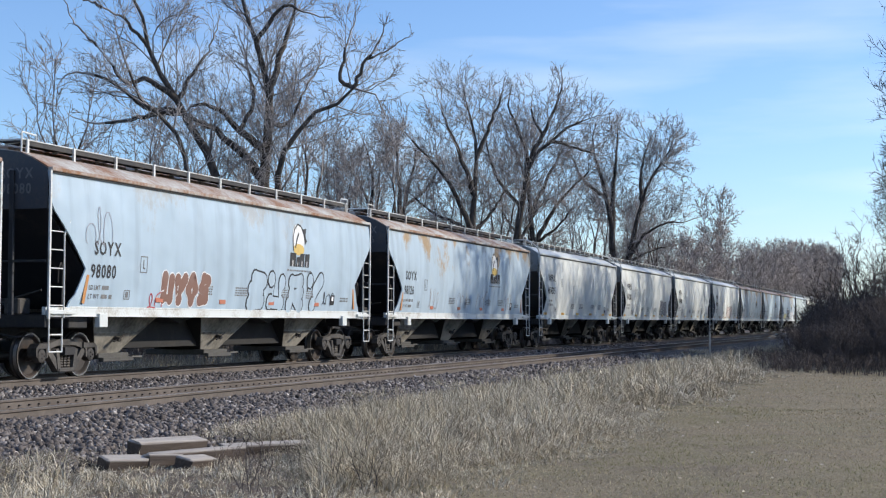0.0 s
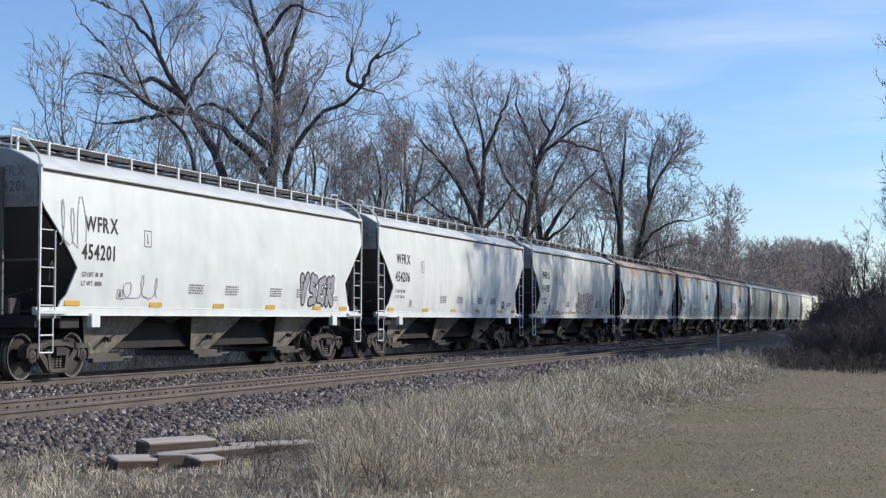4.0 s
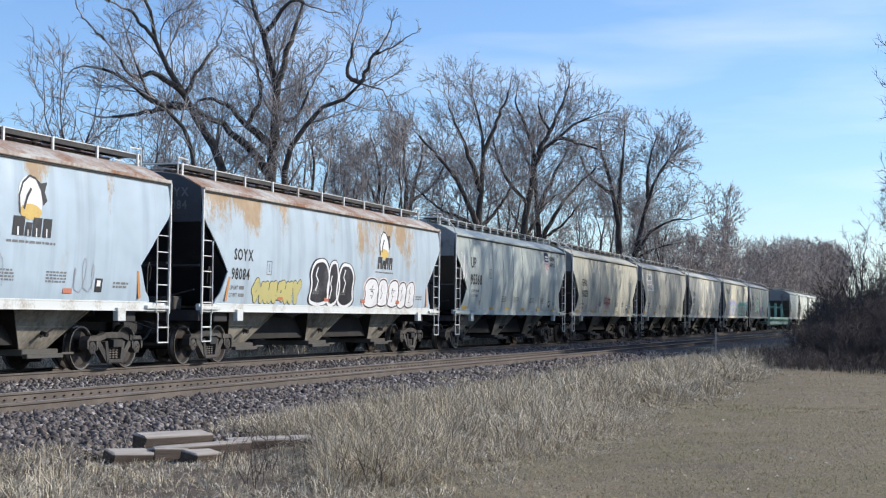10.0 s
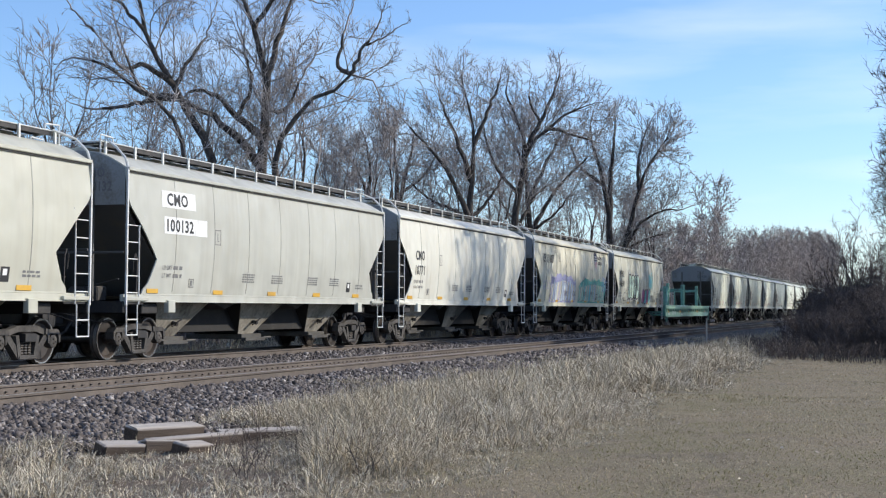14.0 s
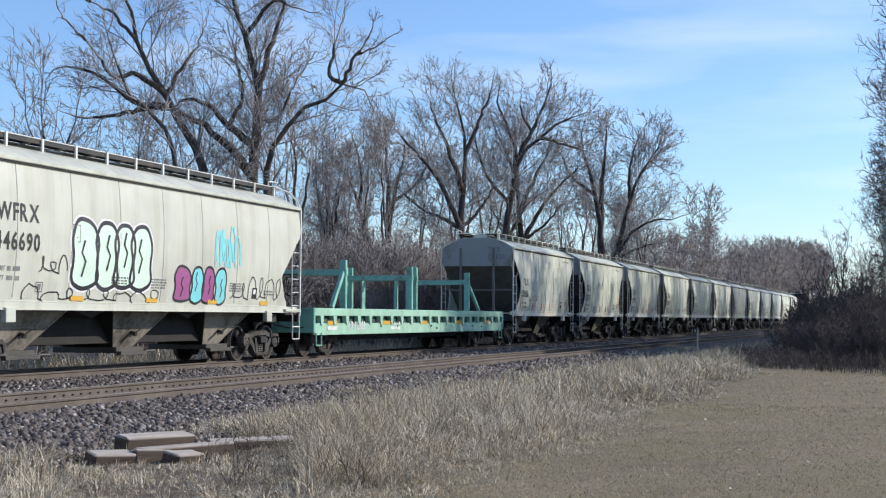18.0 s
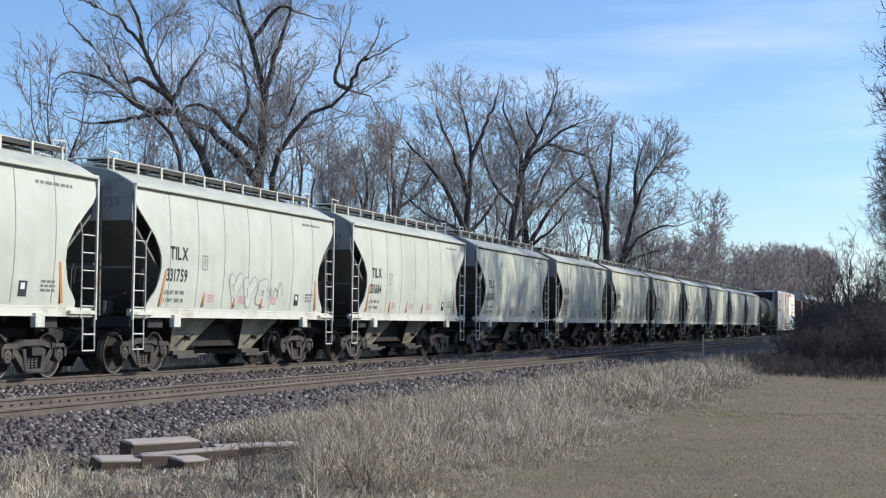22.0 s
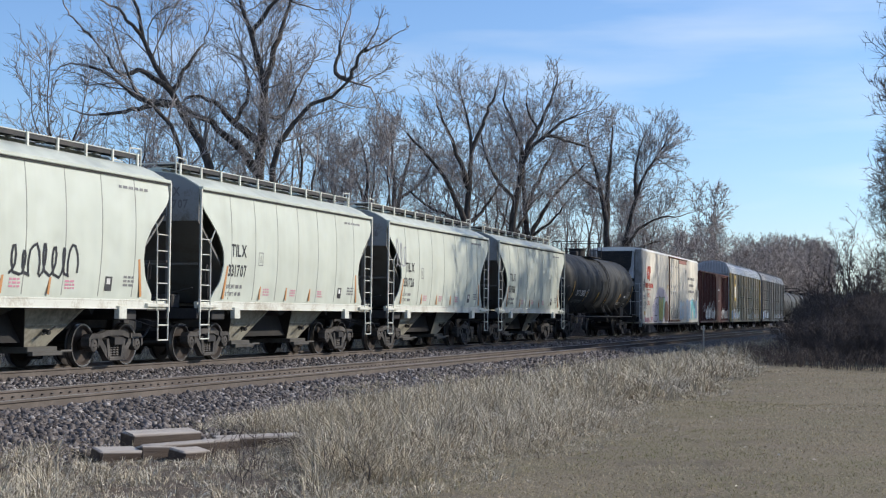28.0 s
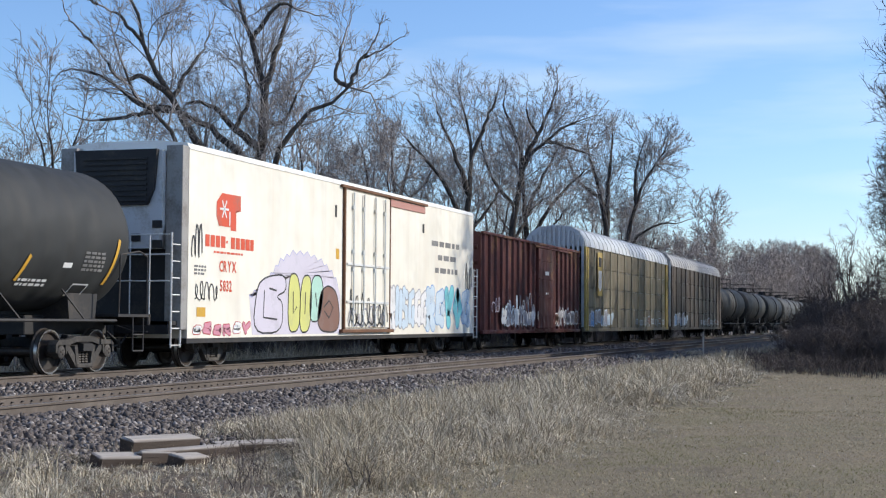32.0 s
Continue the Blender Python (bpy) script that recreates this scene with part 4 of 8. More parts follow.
def hopper_car(length, bays, kind="angular", side_paint=None, end_paint=BLACK_END, roof_paint=None, iron=WHITE_IRON, sill=SILL_PAINT, bay_paint=BAY_GREY, post_step=1.66, sill_deep=0.14, seams=0, arc_board=False):
    car = new("hopper_car")
    zs = [1.40 + (4.06 - 1.40) * i / 20 for i in range(21)]
    for s in (-1, 1):
        grid = []
        for z in zs:
            a = notch(z, kind)
            grid.append([(a + (length - 2 * a) * j / 10, -s * bulge(z), z) for j in range(11)])
        part("side_sheet", shell(grid, -s * 0.03), side_paint, car, smooth=True)
        k = Kit().box(0.02, length - 0.02, s * 1.42, s * 1.50, 1.40 - sill_deep, 1.42, 0.01)
        k.box(0.9, length - 0.9, s * 1.46, s * 1.505, 1.40, 1.44, 0.008)
        k.box(0.02, length - 0.02, s * 1.42, s * 1.53, 1.392 - sill_deep, 1.412 - sill_deep, 0.004)
        part("side_sill", k, sill, car)
        for e, o in ((0, 1), (length, -1)):
            part("jacking_pad", Kit().box(e + o * 1.9, e + o * 2.22, s * 1.45, s * 1.575, 1.02, 1.30, 0.01), sill, car)
            part("corner_step", Kit().box(e + o * 0.04, e + o * 1.0, s * 1.42, s * 1.575, 1.28, 1.36, 0.01), sill, car)
        if seams:
            for lo in (1.49, 2.9):
                k, pts = Kit(), [lo + (4.02 - lo) * j / 6 for j in range(7)]
                for p, q in zip(pts, pts[1:]):
                    k.bar((0, -s * bulge(p) + s * 0.002, p), (0, -s * bulge(q) + s * 0.002, q), 0.024, 0.01, (1, 0, 0))
                me = k.mesh("weld_seam", SEAM)
                for i in range(1, seams):
                    x = 0.25 + (length - 0.5) * i / seams
                    if (1.4 < x < length - 1.4) == (lo < 2):
                        part("weld_seam", me, None, car, at=(x, 0, 0))
        k = Kit()
        k.box(0.05, length - 0.05, s * 1.50, s * 1.612, 4.045, 4.125, 0.012)
        part("roof_gutter", k, roof_paint or side_paint, car)
        # Dark strip that paints the gutter's shadow along the eave.
        part("eave_seam", Kit().box(0.07, length - 0.07, s * 1.50, s * 1.575, 4.012, 4.045), BOARD, car, "dark strip for the gutter's shadow under the eave")
    part("roof", Kit().prism(ROOF, 0.06, length - 0.06), roof_paint or side_paint, car, smooth=True)
    # running board on both sides of the hatches, with its edge posts
    for s in (-1, 1):
        k = Kit().box(0.12, length - 0.12, s * 0.34, s * 0.83, 4.645, 4.67)
        k.box(0.12, length - 0.12, s * 0.83, s * 0.855, 4.595, 4.69)
        part("running_board", k, BOARD, car, "dark steel grating walkway on the roof")
        part("board_edge", Kit().box(0.12, length - 0.12, s * 0.83, s * 0.87, 4.69, 4.71, 0.004), iron, car)
    n = max(3, round((length - 0.6) / post_step))
    post = Kit().bar((0, 0, 0), (0, 0, 0.29), 0.062, 0.04, (1, 0, 0)).bar((0, 0.03, 0.26), (0, 0.5, 0.2), 0.05, 0.03, (1, 0, 0)).mesh("board_post", iron)
    for i in range(n + 1):
        part("board_post", post, None, car, at=(0.3 + (length - 0.6) * i / n, -0.878, 4.42))
        part("board_post", post, None, car, at=pose(0.3 + (length - 0.6) * i / n, 0.878, 4.42, 0, 0, 180))
    part("hatch_coaming", Kit().box(0.5, length - 0.5, -0.3, 0.3, 4.5, 4.615, 0.01), roof_paint or side_paint, car)
    for e, o in ((0.12, 1), (length - 0.12, -1)):
        k = Kit()
        for s in (-1, 1):
            k.rod([(e, s * 0.86, 4.4), (e, s * 0.86, 4.84), (e + o * 0.5, s * 0.86, 4.82), (e + o * 0.52, s * 0.86, 4.7)], 0.018, 6)
            if arc_board:
                k.rod([(e - o * 0.05, s * 1.57, 4.06), (e - o * 0.04, s * 1.5, 4.3), (e, s * 1.25, 4.55), (e + o * 0.3, s * 0.9, 4.71)], 0.028, 6)
        k.tube((e, -0.86, 4.69), (e, 0.86, 4.69), 0.02, 6)
        part("board_end_rail", k, iron, car)
    hatch = Kit().prism([(-0.3, 4.58), (-0.32, 4.635), (-0.2, 4.69), (0.2, 4.69), (0.32, 4.635), (0.3, 4.58)], 0, 1.9)
    hatch.box(0.9, 1.0, -0.34, 0.34, 4.6, 4.72, 0.01)
    hatch = hatch.mesh("hatch_cover", roof_paint or side_paint)
    m = int((length - 1.6) / 2.1)
    for i in range(m):
        part("hatch_cover", hatch, None, car, at=(0.9 + (length - 1.8 - 1.9) * i / max(1, m - 1), 0, 0))
    # ends: an upright upper plate in a paler skylit tone, then slope sheets that lean inward
    for e, o in ((0, 1), (length, -1)):
        k = Kit()
        rim = [(y * 0.985, z - 0.02) for y, z in ROOF] + [(1.5, 3.32), (-1.5, 3.32)]
        k.prism(rim, e + o * 0.05, e + o * 0.09)
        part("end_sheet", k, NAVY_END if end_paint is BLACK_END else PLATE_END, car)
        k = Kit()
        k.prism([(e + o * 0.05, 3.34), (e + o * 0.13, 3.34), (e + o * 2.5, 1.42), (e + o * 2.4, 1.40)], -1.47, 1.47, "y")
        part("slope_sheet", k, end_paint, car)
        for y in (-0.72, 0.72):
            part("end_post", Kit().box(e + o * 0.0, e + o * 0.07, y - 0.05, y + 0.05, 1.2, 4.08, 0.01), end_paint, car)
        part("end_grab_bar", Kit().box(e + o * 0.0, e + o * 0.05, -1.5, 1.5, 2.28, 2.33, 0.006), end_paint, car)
        k = Kit()
        k.box(e - o * 0.02, e + o * 0.9, -1.5, 1.5, 1.20, 1.27, 0.01)
        k.box(e - o * 0.02, e + o * 0.08, -1.52, 1.52, 1.02, 1.27, 0.01)
        k.box(e + o * 1.1, e + o * 1.8, -1.35, 1.35, 1.0, 1.22, 0.02)
        part("end_platform", k, STEEL_BLACK, car)
        for s in (-1, 1):
            part("ladder", ladder_mesh(-o, s, iron), None, car, at=(e, 0, 0))
        k = Kit()
        k.tube((e + o * 1.0, 0.3, 1.45), (e + o * 2.0, 0.3, 1.45), 0.16, 12)
        k.box(e + o * 0.5, e + o * 0.9, -0.6, -0.25, 1.27, 1.6, 0.03)
        k.rod([(e + o * 0.35, -1.2, 1.75), (e + o * 0.6, -0.4, 1.6), (e + o * 1.0, 0.3, 1.45)], 0.018, 5)
        k.rod([(e + o * 0.75, -1.4, 1.3), (e + o * 0.75, -1.42, 2.15), (e + o * 0.68, -1.42, 2.3), (e + o * 0.6, -1.42, 2.15), (e + o * 0.62, -1.4, 1.9)], 0.016, 5)
        part("brake_gear", k, TRUCK_DIRT, car)
    underframe(car, length, 0.0)
    for a, b in bays:
        lo, hi = a + (b - a) * 0.33, b - (b - a) * 0.33
        vs = [(a, -1.12, 1.33), (b, -1.12, 1.33), (b, 1.12, 1.33), (a, 1.12, 1.33), (lo, -0.62, 0.46), (hi, -0.62, 0.46), (hi, 0.62, 0.46), (lo, 0.62, 0.46)]
        k = Kit().add(vs, [(0, 1, 5, 4), (1, 2, 6, 5), (2, 3, 7, 6), (3, 0, 4, 7), (4, 5, 6, 7), (3, 2, 1, 0)])
        for y, q in ((-1.125, -0.625), (1.125, 0.625)):
            k.bar((a + 0.02, y, 1.3), (lo + 0.02, q, 0.5), 0.07, 0.02, (1, 0, 0)).bar((b - 0.02, y, 1.3), (hi - 0.02, q, 0.5), 0.07, 0.02, (1, 0, 0))
        k.bar(((a + lo) / 2 + 0.02, -0.885, 0.9), ((b + hi) / 2 - 0.02, -0.885, 0.9), 0.03, 0.02)
        bay = part("hopper_bay", k, bay_paint, car, "dusty sloped discharge bay")
        # Black overlays put the shade of these faces into the colour.
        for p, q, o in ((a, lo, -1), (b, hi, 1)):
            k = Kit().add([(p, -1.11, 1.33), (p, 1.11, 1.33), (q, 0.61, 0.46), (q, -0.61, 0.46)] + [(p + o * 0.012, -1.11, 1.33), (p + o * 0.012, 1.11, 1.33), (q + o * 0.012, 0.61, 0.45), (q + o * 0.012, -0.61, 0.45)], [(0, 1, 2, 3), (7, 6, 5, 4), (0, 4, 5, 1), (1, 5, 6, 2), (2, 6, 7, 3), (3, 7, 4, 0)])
            part("slope_plate", k, SHADE_BLACK, bay, "slope plate painted black for its shade")
        k = Kit().box(lo - 0.16, hi + 0.16, -0.8, 0.8, 0.33, 0.46, 0.015)
        k.box(lo - 0.16, hi + 0.16, -0.92, -0.8, 0.28, 0.37, 0.01)
        k.tube((hi + 0.16, -0.86, 0.36), (hi + 0.6, -0.86, 0.36), 0.03, 6)
        part("discharge_gate", k, GATE, bay, "grey metal sliding gate")
        k = Kit().tube(((lo + hi) / 2, -0.82, 0.78), ((lo + hi) / 2 - 0.02, -0.96, 0.74), 0.05, 8)
        k.rod([((lo + hi) / 2 - 0.15, -0.89, 0.7), ((lo + hi) / 2 + 0.2, -0.95, 0.86)], 0.02, 5)
        part("vibrator_bracket", k, STEEL_BLACK, bay)
    # slope plates between the bays, up to the sill, and added blocks for shade
    edges = [2.3] + [x for ab in bays for x in ab] + [length - 2.3]
    for a, b in zip(edges[::2], edges[1::2]):
        if b - a > 0.05:
            part("bay_ridge", Kit().prism([(a, 1.33), (b, 1.33), ((a + b) / 2, 1.1)], -1.1, 1.1, "y"), STEEL_BLACK, car)
            # No real part: a black block stands in for the shade here.
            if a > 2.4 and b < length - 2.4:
                part("bay_hood", Kit().prism([(a - 0.5, 1.3), (b + 0.5, 1.3), (b + 0.75, 0.55), (a - 0.75, 0.55)], -0.6, 0.6, "y"), SHADE_BLACK, car, "black block added between the bays as shade")
    # Added plate that keeps light from the far side out.
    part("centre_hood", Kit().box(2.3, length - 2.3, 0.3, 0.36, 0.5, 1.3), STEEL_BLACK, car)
    k = Kit().tube((length / 2 + 0.2, 0.72, 0.72), (length / 2 + 0.95, 0.72, 0.72), 0.19, 14)
    part("air_reservoir", k, STEEL_BLACK, car, smooth=True)
    for x in (1.48, length - 1.48):
        truck(car, x)
    return car


def reflectors(car, xs, z, wide, high, paint, skin=bulge):
    me = Kit().box(0, wide, -0.012, 0.0, 0, high, 0.002).mesh("reflector", paint)
    for x in xs:
        part("reflector", me, None, car, at=(x, skin(z + high / 2) - 0.002, z))


def repaint(car, names, paint):
    for o in car.children_recursive:
        if o.name.split(".")[0] in names:
            o.material_slots[0].link = "OBJECT"
            o.material_slots[0].material = paint


# -- the hopper cars of the train, in their order --
rng = random.Random(7)
cars = []
TRAIN = "cars of the freight train"


def joins(car, x, label, category="hopper car"):
    tagged(car, label, category, TRAIN)
    cars.append((car, x))


def family(count, *a, **k):
    first = hopper_car(*a, **k)
    return [first] + [copy_thing(first, Matrix()) for _ in range(count - 1)]


def capacity(d, x, z, m=None):
    """The stencilled weights below a car's number."""
    m = m or LETTER_GREY
    for word, row in (("LD LMT", 0), ("LT WT", 1)):
        d.text(word, x, z - 0.02 - row * 0.18, 0.095, m, narrow=0.9)
        d.bars(x + 0.5, z - 0.015 - row * 0.18, 0.42, 0.085, 1, m, rng)


def placards(d, length, m=None, sign=(3.5, 2.18)):
    """Small framed signs and notices along the foot of a side."""
    m = m or LETTER_GREY
    x, z = sign
    d.part_off("framed_sign")
    d.outline(x, x + 0.3, z, z + 0.36, 0.022, m)
    d.rect(x + 0.12, x + 0.15, z + 0.08, z + 0.28, m)
    d.rect(x + 0.15, x + 0.2, z + 0.08, z + 0.11, m)
    d.part_off("framed_sign")
    d.outline(2.9, 3.15, 1.60, 1.80, 0.022, m)
    d.rect(2.97, 3.08, 1.64, 1.76, m)
    d.part_off()
    for u in (length * 0.36, length * 0.47, length * 0.62, length * 0.72):
        d.bars(u, 1.94, 0.7, 0.035, 4, m, rng)
    d.bars(length - 2.4, 1.78, 0.6, 0.045, 2, m, rng)
    d.part_off("framed_sign")
    d.rect(length - 3.1, length - 2.82, 1.60, 1.88, LETTER)
    d.rect(length - 3.04, length - 2.9, 1.72, 1.84, LETTER_WHITE, 0.009)
    d.part_off()


def edge_strips(car, length, paint, x=1.3):
    """Tall reflective strips along both cut-back edges of a side."""
    for e, o in ((x, 1), (length - x, -1)):
        me = Kit().bar((0, 0, 0), (o * 0.2, -0.045, 0.86), 0.1, 0.012, (1, 0, 0)).mesh("edge_strip", paint)
        part("edge_strip", me, None, car, "orange reflective strip", at=(e, bulge(1.7) - 0.004, 1.5))


def end_mark(car, rows, paint):
    """Letters on the leading end, high up near its corner."""
    for words, z, high in rows:
        pts, faces = set_type(words, high)
        me = bpy.data.meshes.new("end_lettering")
        me.from_pydata([(0.043, -0.45 - a, z + b) for a, b in pts], [], faces)
        me.materials.append(paint)
        part("end_lettering", me, None, car, "faint stencilled letters on the end")


# pale blue-grey cars with black ends
BLUE_SIDES = [car_paint("blue_grey_paint" + "_worn" * i, c, (0.2, 0.24, 0.28), st, ru) for i, (c, st, ru) in enumerate((((0.425, 0.53, 0.61), 0.55, 0.3), ((0.435, 0.535, 0.61), 0.6, 0.85), ((0.45, 0.54, 0.605), 0.7, 1.5)))]
RUST_ROOF = grimy("rusting_roof", (0.5, 0.5, 0.47), (0.25, 0.125, 0.065), 0.78, 0.8, scale=3.0)
blue = family(6, 17.45, ((2.4, 5.2), (7.3, 10.1), (12.2, 15.0)), "angular", BLUE_SIDES[0], BLACK_END, RUST_ROOF, WHITE_IRON, SILL_PAINT, BAY_GREY, 1.66, 0.16)
SUNRISE = grimy("emblem_yellow", (0.6, 0.42, 0.12), (0.5, 0.3, 0.1), 0.3)
for car, x, number, sides in zip(blue, (6.2, 25.2, 44.19, 135.58, 154.44, 173.37), (None, "98080", "98126", "98125", "98120", "98084"), (0, 0, 1, 2, 1, 2)):
    repaint(car, ("side_sheet",), BLUE_SIDES[sides])
    d = Decal(bulge)
    if number:
        d.text("SOYX", 1.62, 2.5, 0.27, LETTER, narrow=0.9)
        d.text(number, 1.52, 2.03, 0.27, LETTER, narrow=0.9)
        capacity(d, 1.5, 1.80)
    placards(d, 17.45)
    edge_strips(car, 17.45, ORANGE)
    end_mark(car, (("SOYX", 3.92, 0.2), (number, 3.62, 0.2)) if number else (("SOYX", 3.92, 0.2),), END_LETTER)
    # the emblem: a pale sun, a dark sweep over it, and a line of block shapes
    d.poly([(11.95 + 0.40 * math.cos(t * 0.3), 3.32 + 0.42 * math.sin(t * 0.3)) for t in range(21)], LETTER_WHITE, 0.006)
    d.poly([(11.95 + 0.36 * math.cos(t * 0.3), 3.06 + 0.15 * math.sin(t * 0.3)) for t in range(21)], SUNRISE, 0.009)
    d.stroke([(11.6, 3.02), (11.58, 3.34), (11.72, 3.6), (11.95, 3.74), (12.14, 3.7)], 0.045, LETTER, 0.012)
    d.stroke([(11.72, 3.1), (11.84, 3.34), (11.98, 3.5)], 0.06, LETTER, 0.013)
    d.poly([(12.1, 3.74), (12.3, 3.62), (12.52, 3.66), (12.42, 3.46), (12.5, 3.3), (12.36, 3.2), (12.3, 3.48)], LETTER, 0.013)
    # a line of slanted block shapes under it
    for u, w, h in ((11.36, 0.36, 0.36), (11.76, 0.2, 0.26), (12.0, 0.28, 0.36), (12.34, 0.28, 0.36)):
        d.poly([(u, 2.6), (u + w, 2.6), (u + w + 0.05, 2.6 + h), (u + 0.05, 2.6 + h)], LETTER, 0.012)
        d.rect(u + w * 0.42, u + w * 0.56, 2.6, 2.6 + h * 0.45, LETTER_WHITE, 0.015)
    d.bars(11.2, 2.47, 1.6, 0.045, 1, LETTER_GREY, rng)
    d.under(car, "lettering", "black stencilled letters and a round sun emblem")
    reflectors(car, (4.3, 7.4, 10.2, 13.2), 1.56, 0.32, 0.1, RED_REFLECT)
    g = Decal(bulge)
    if number == "98080":
        g.piece(4.5, 6.8, 1.42, 2.3, [SPRAY["brown"]], SPRAY["white"], rng, 4, 0.028, full=0.5)
        g.tag(3.9, 4.6, 1.45, 1.95, SPRAY["red"], rng, 2)
        g.piece(8.8, 13.7, 1.36, 2.46, None, SPRAY["black"], rng, 4, 0.05, 0.05, BLUE_SIDES[0])
        g.tag(13.7, 14.6, 1.6, 2.0, SPRAY["black"], rng, 3)
        g.tag(1.3, 2.3, 2.7, 3.5, SPRAY["grey"], rng, 3, 0.02)
    elif number == "98084":
        g.piece(2.7, 5.7, 1.42, 2.12, [SPRAY["yellow"]], SPRAY["black"], rng, 6, 0.02, full=0.5)
        g.bubbles(((6.3, 1.35), (7.55, 0.75), (8.3, 1.2)), 1.42, 2.65, SPRAY["black"], SPRAY["white"], SPRAY["black"], rng, 0.09)
        g.bubbles(((10.4, 1.2), (11.5, 0.9), (12.4, 1.0), (13.3, 0.8), (14.0, 0.9)), 1.42, 2.25, SPRAY["white"], SPRAY["black"], SPRAY["blush"], rng, 0.04)
    else:
        for u, w in ((4.0, 1.2), (7.2, 1.4), (9.6, 1.6), (13.4, 1.0)):
            g.tag(u, u + w, 1.6, 2.3, SPRAY["grey" if number != "98126" else "brown"], rng, 3, 0.016)
    g.under(car, "graffiti", "sprayed graffiti")
    joins(car, x, "pale blue-grey covered hopper car, black ends, rust streaks" if sides else "pale blue-grey covered hopper car with black ends and graffiti")

# clean white cars
WHITE_SIDE = car_paint("white_car_paint", (0.70, 0.73, 0.71), (0.45, 0.45, 0.42), 0.3, 0.0)
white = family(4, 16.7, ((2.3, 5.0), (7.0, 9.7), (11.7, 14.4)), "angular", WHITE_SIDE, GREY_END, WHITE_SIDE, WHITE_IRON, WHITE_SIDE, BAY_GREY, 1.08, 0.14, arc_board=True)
for car, x, number in zip(white, (63.26, 81.33, 99.37, 117.49), ("454205", "454201", "454206", "454188")):
    d = Decal(bulge)
    d.text("WFRX", 1.55, 2.94, 0.3, LETTER, narrow=0.92)
    d.text(number, 1.45, 2.38, 0.3, LETTER, narrow=0.92)
    capacity(d, 1.5, 2.05)
    placards(d, 16.7, sign=(3.9, 2.72))
    end_mark(car, (("WFRX", 3.92, 0.2), (number, 3.62, 0.2)), END_LETTER)
    d.under(car, "lettering", "black stencilled letters and numbers")
    reflectors(car, (0.98, 4.3, 7.3, 10.2, 13.2, 15.1), 1.45, 0.55, 0.1, YELLOW)
    g = Decal(bulge)
    if number == "454188":
        g.piece(8.2, 11.6, 1.42, 2.45, [SPRAY["blush"]], SPRAY["black"], rng, 6, 0.03, 0.1, full=0.42)
        g.tag(12.1, 13.3, 1.75, 2.3, SPRAY["pine"], rng, 4, 0.035)
        g.tag(13.8, 15.0, 1.6, 2.1, SPRAY["grey"], rng, 3, 0.03)
        g.tag(2.6, 8.0, 1.42, 1.6, SPRAY["black"], rng, 12, 0.02)
    elif number == "454201":
        g.piece(12.2, 14.6, 1.5, 2.5, [SPRAY["grey"]], SPRAY["black"], rng, 4, 0.05)
        g.tag(0.6, 1.6, 2.6, 3.6, SPRAY["grey"], rng, 3, 0.025)
        g.tag(3.0, 4.8, 1.6, 2.2, SPRAY["grey"], rng, 3, 0.025)
    if g.v:
        g.under(car, "graffiti", "sprayed graffiti")
    joins(car, x, "clean white covered hopper car with grey ends")

# grey and beige cars with welded panels
PALE_GREY = car_paint("pale_grey_paint", (0.43, 0.48, 0.455), (0.3, 0.29, 0.25), 0.5)
BEIGE = car_paint("beige_paint", (0.53, 0.52, 0.43), (0.34, 0.3, 0.23), 0.4)
DUSTY = car_paint("dusty_grey_paint", (0.5, 0.5, 0.44), (0.3, 0.275, 0.22), 0.45)
SANDY = car_paint("sandy_paint", (0.72, 0.71, 0.62), (0.36, 0.31, 0.23), 0.55)
CREAM_Y = car_paint("faded_cream_paint", (0.76, 0.73, 0.58), (0.4, 0.34, 0.22), 0.5)
SOILED = car_paint("soiled_grey_paint", (0.575, 0.585, 0.50), (0.3, 0.265, 0.2), 0.6, 0.0)
long_grey = family(1, 16.45, ((2.3, 5.0), (6.9, 9.6), (11.5, 14.2)), "angular", PALE_GREY, GREY_END, PALE_GREY, WHITE_IRON, PALE_GREY, BAY_GREY, 1.05, 0.14, 11, True)
grey = family(5, 15.85, ((2.2, 4.8), (6.6, 9.2), (11.0, 13.6)), "angular", BEIGE, GREY_END, BEIGE, WHITE_IRON, BEIGE, BAY_GREY, 1.3, 0.14, 8, True)
NAVY = grimy("navy_emblem", (0.02, 0.025, 0.07), (0.06, 0.06, 0.1), 0.3, 0.5)


def shield(d, x, z):
    """A shield shape with a dark chief and a striped field, and two rows of bars beside it."""
    d.poly([(x - 0.32, z + 0.42), (x + 0.32, z + 0.42), (x + 0.34, z - 0.1), (x, z - 0.5), (x - 0.34, z - 0.1)], LETTER_WHITE, 0.006)
    d.poly([(x - 0.33, z + 0.1), (x + 0.33, z + 0.1), (x + 0.36, z + 0.46), (x + 0.12, z + 0.52), (x - 0.12, z + 0.52), (x - 0.36, z + 0.46)], NAVY, 0.009)
    d.rect(x - 0.24, x + 0.24, z + 0.3, z + 0.36, LETTER_WHITE, 0.011)
    d.rect(x - 0.24, x + 0.24, z + 0.18, z + 0.24, LETTER_WHITE, 0.011)
    for i in range(5):
        u = x - 0.29 + i * 0.13
        d.rect(u, u + 0.055, z - 0.1 - 0.28 * (1 - abs(i - 2) / 2.2), z + 0.07, SPRAY["red"], 0.009)
    d.text("BUILDING", x + 0.5, z + 0.2, 0.17, LETTER, narrow=0.86)
    d.text("AMERICA", x + 0.5, z - 0.08, 0.17, LETTER, narrow=0.86)


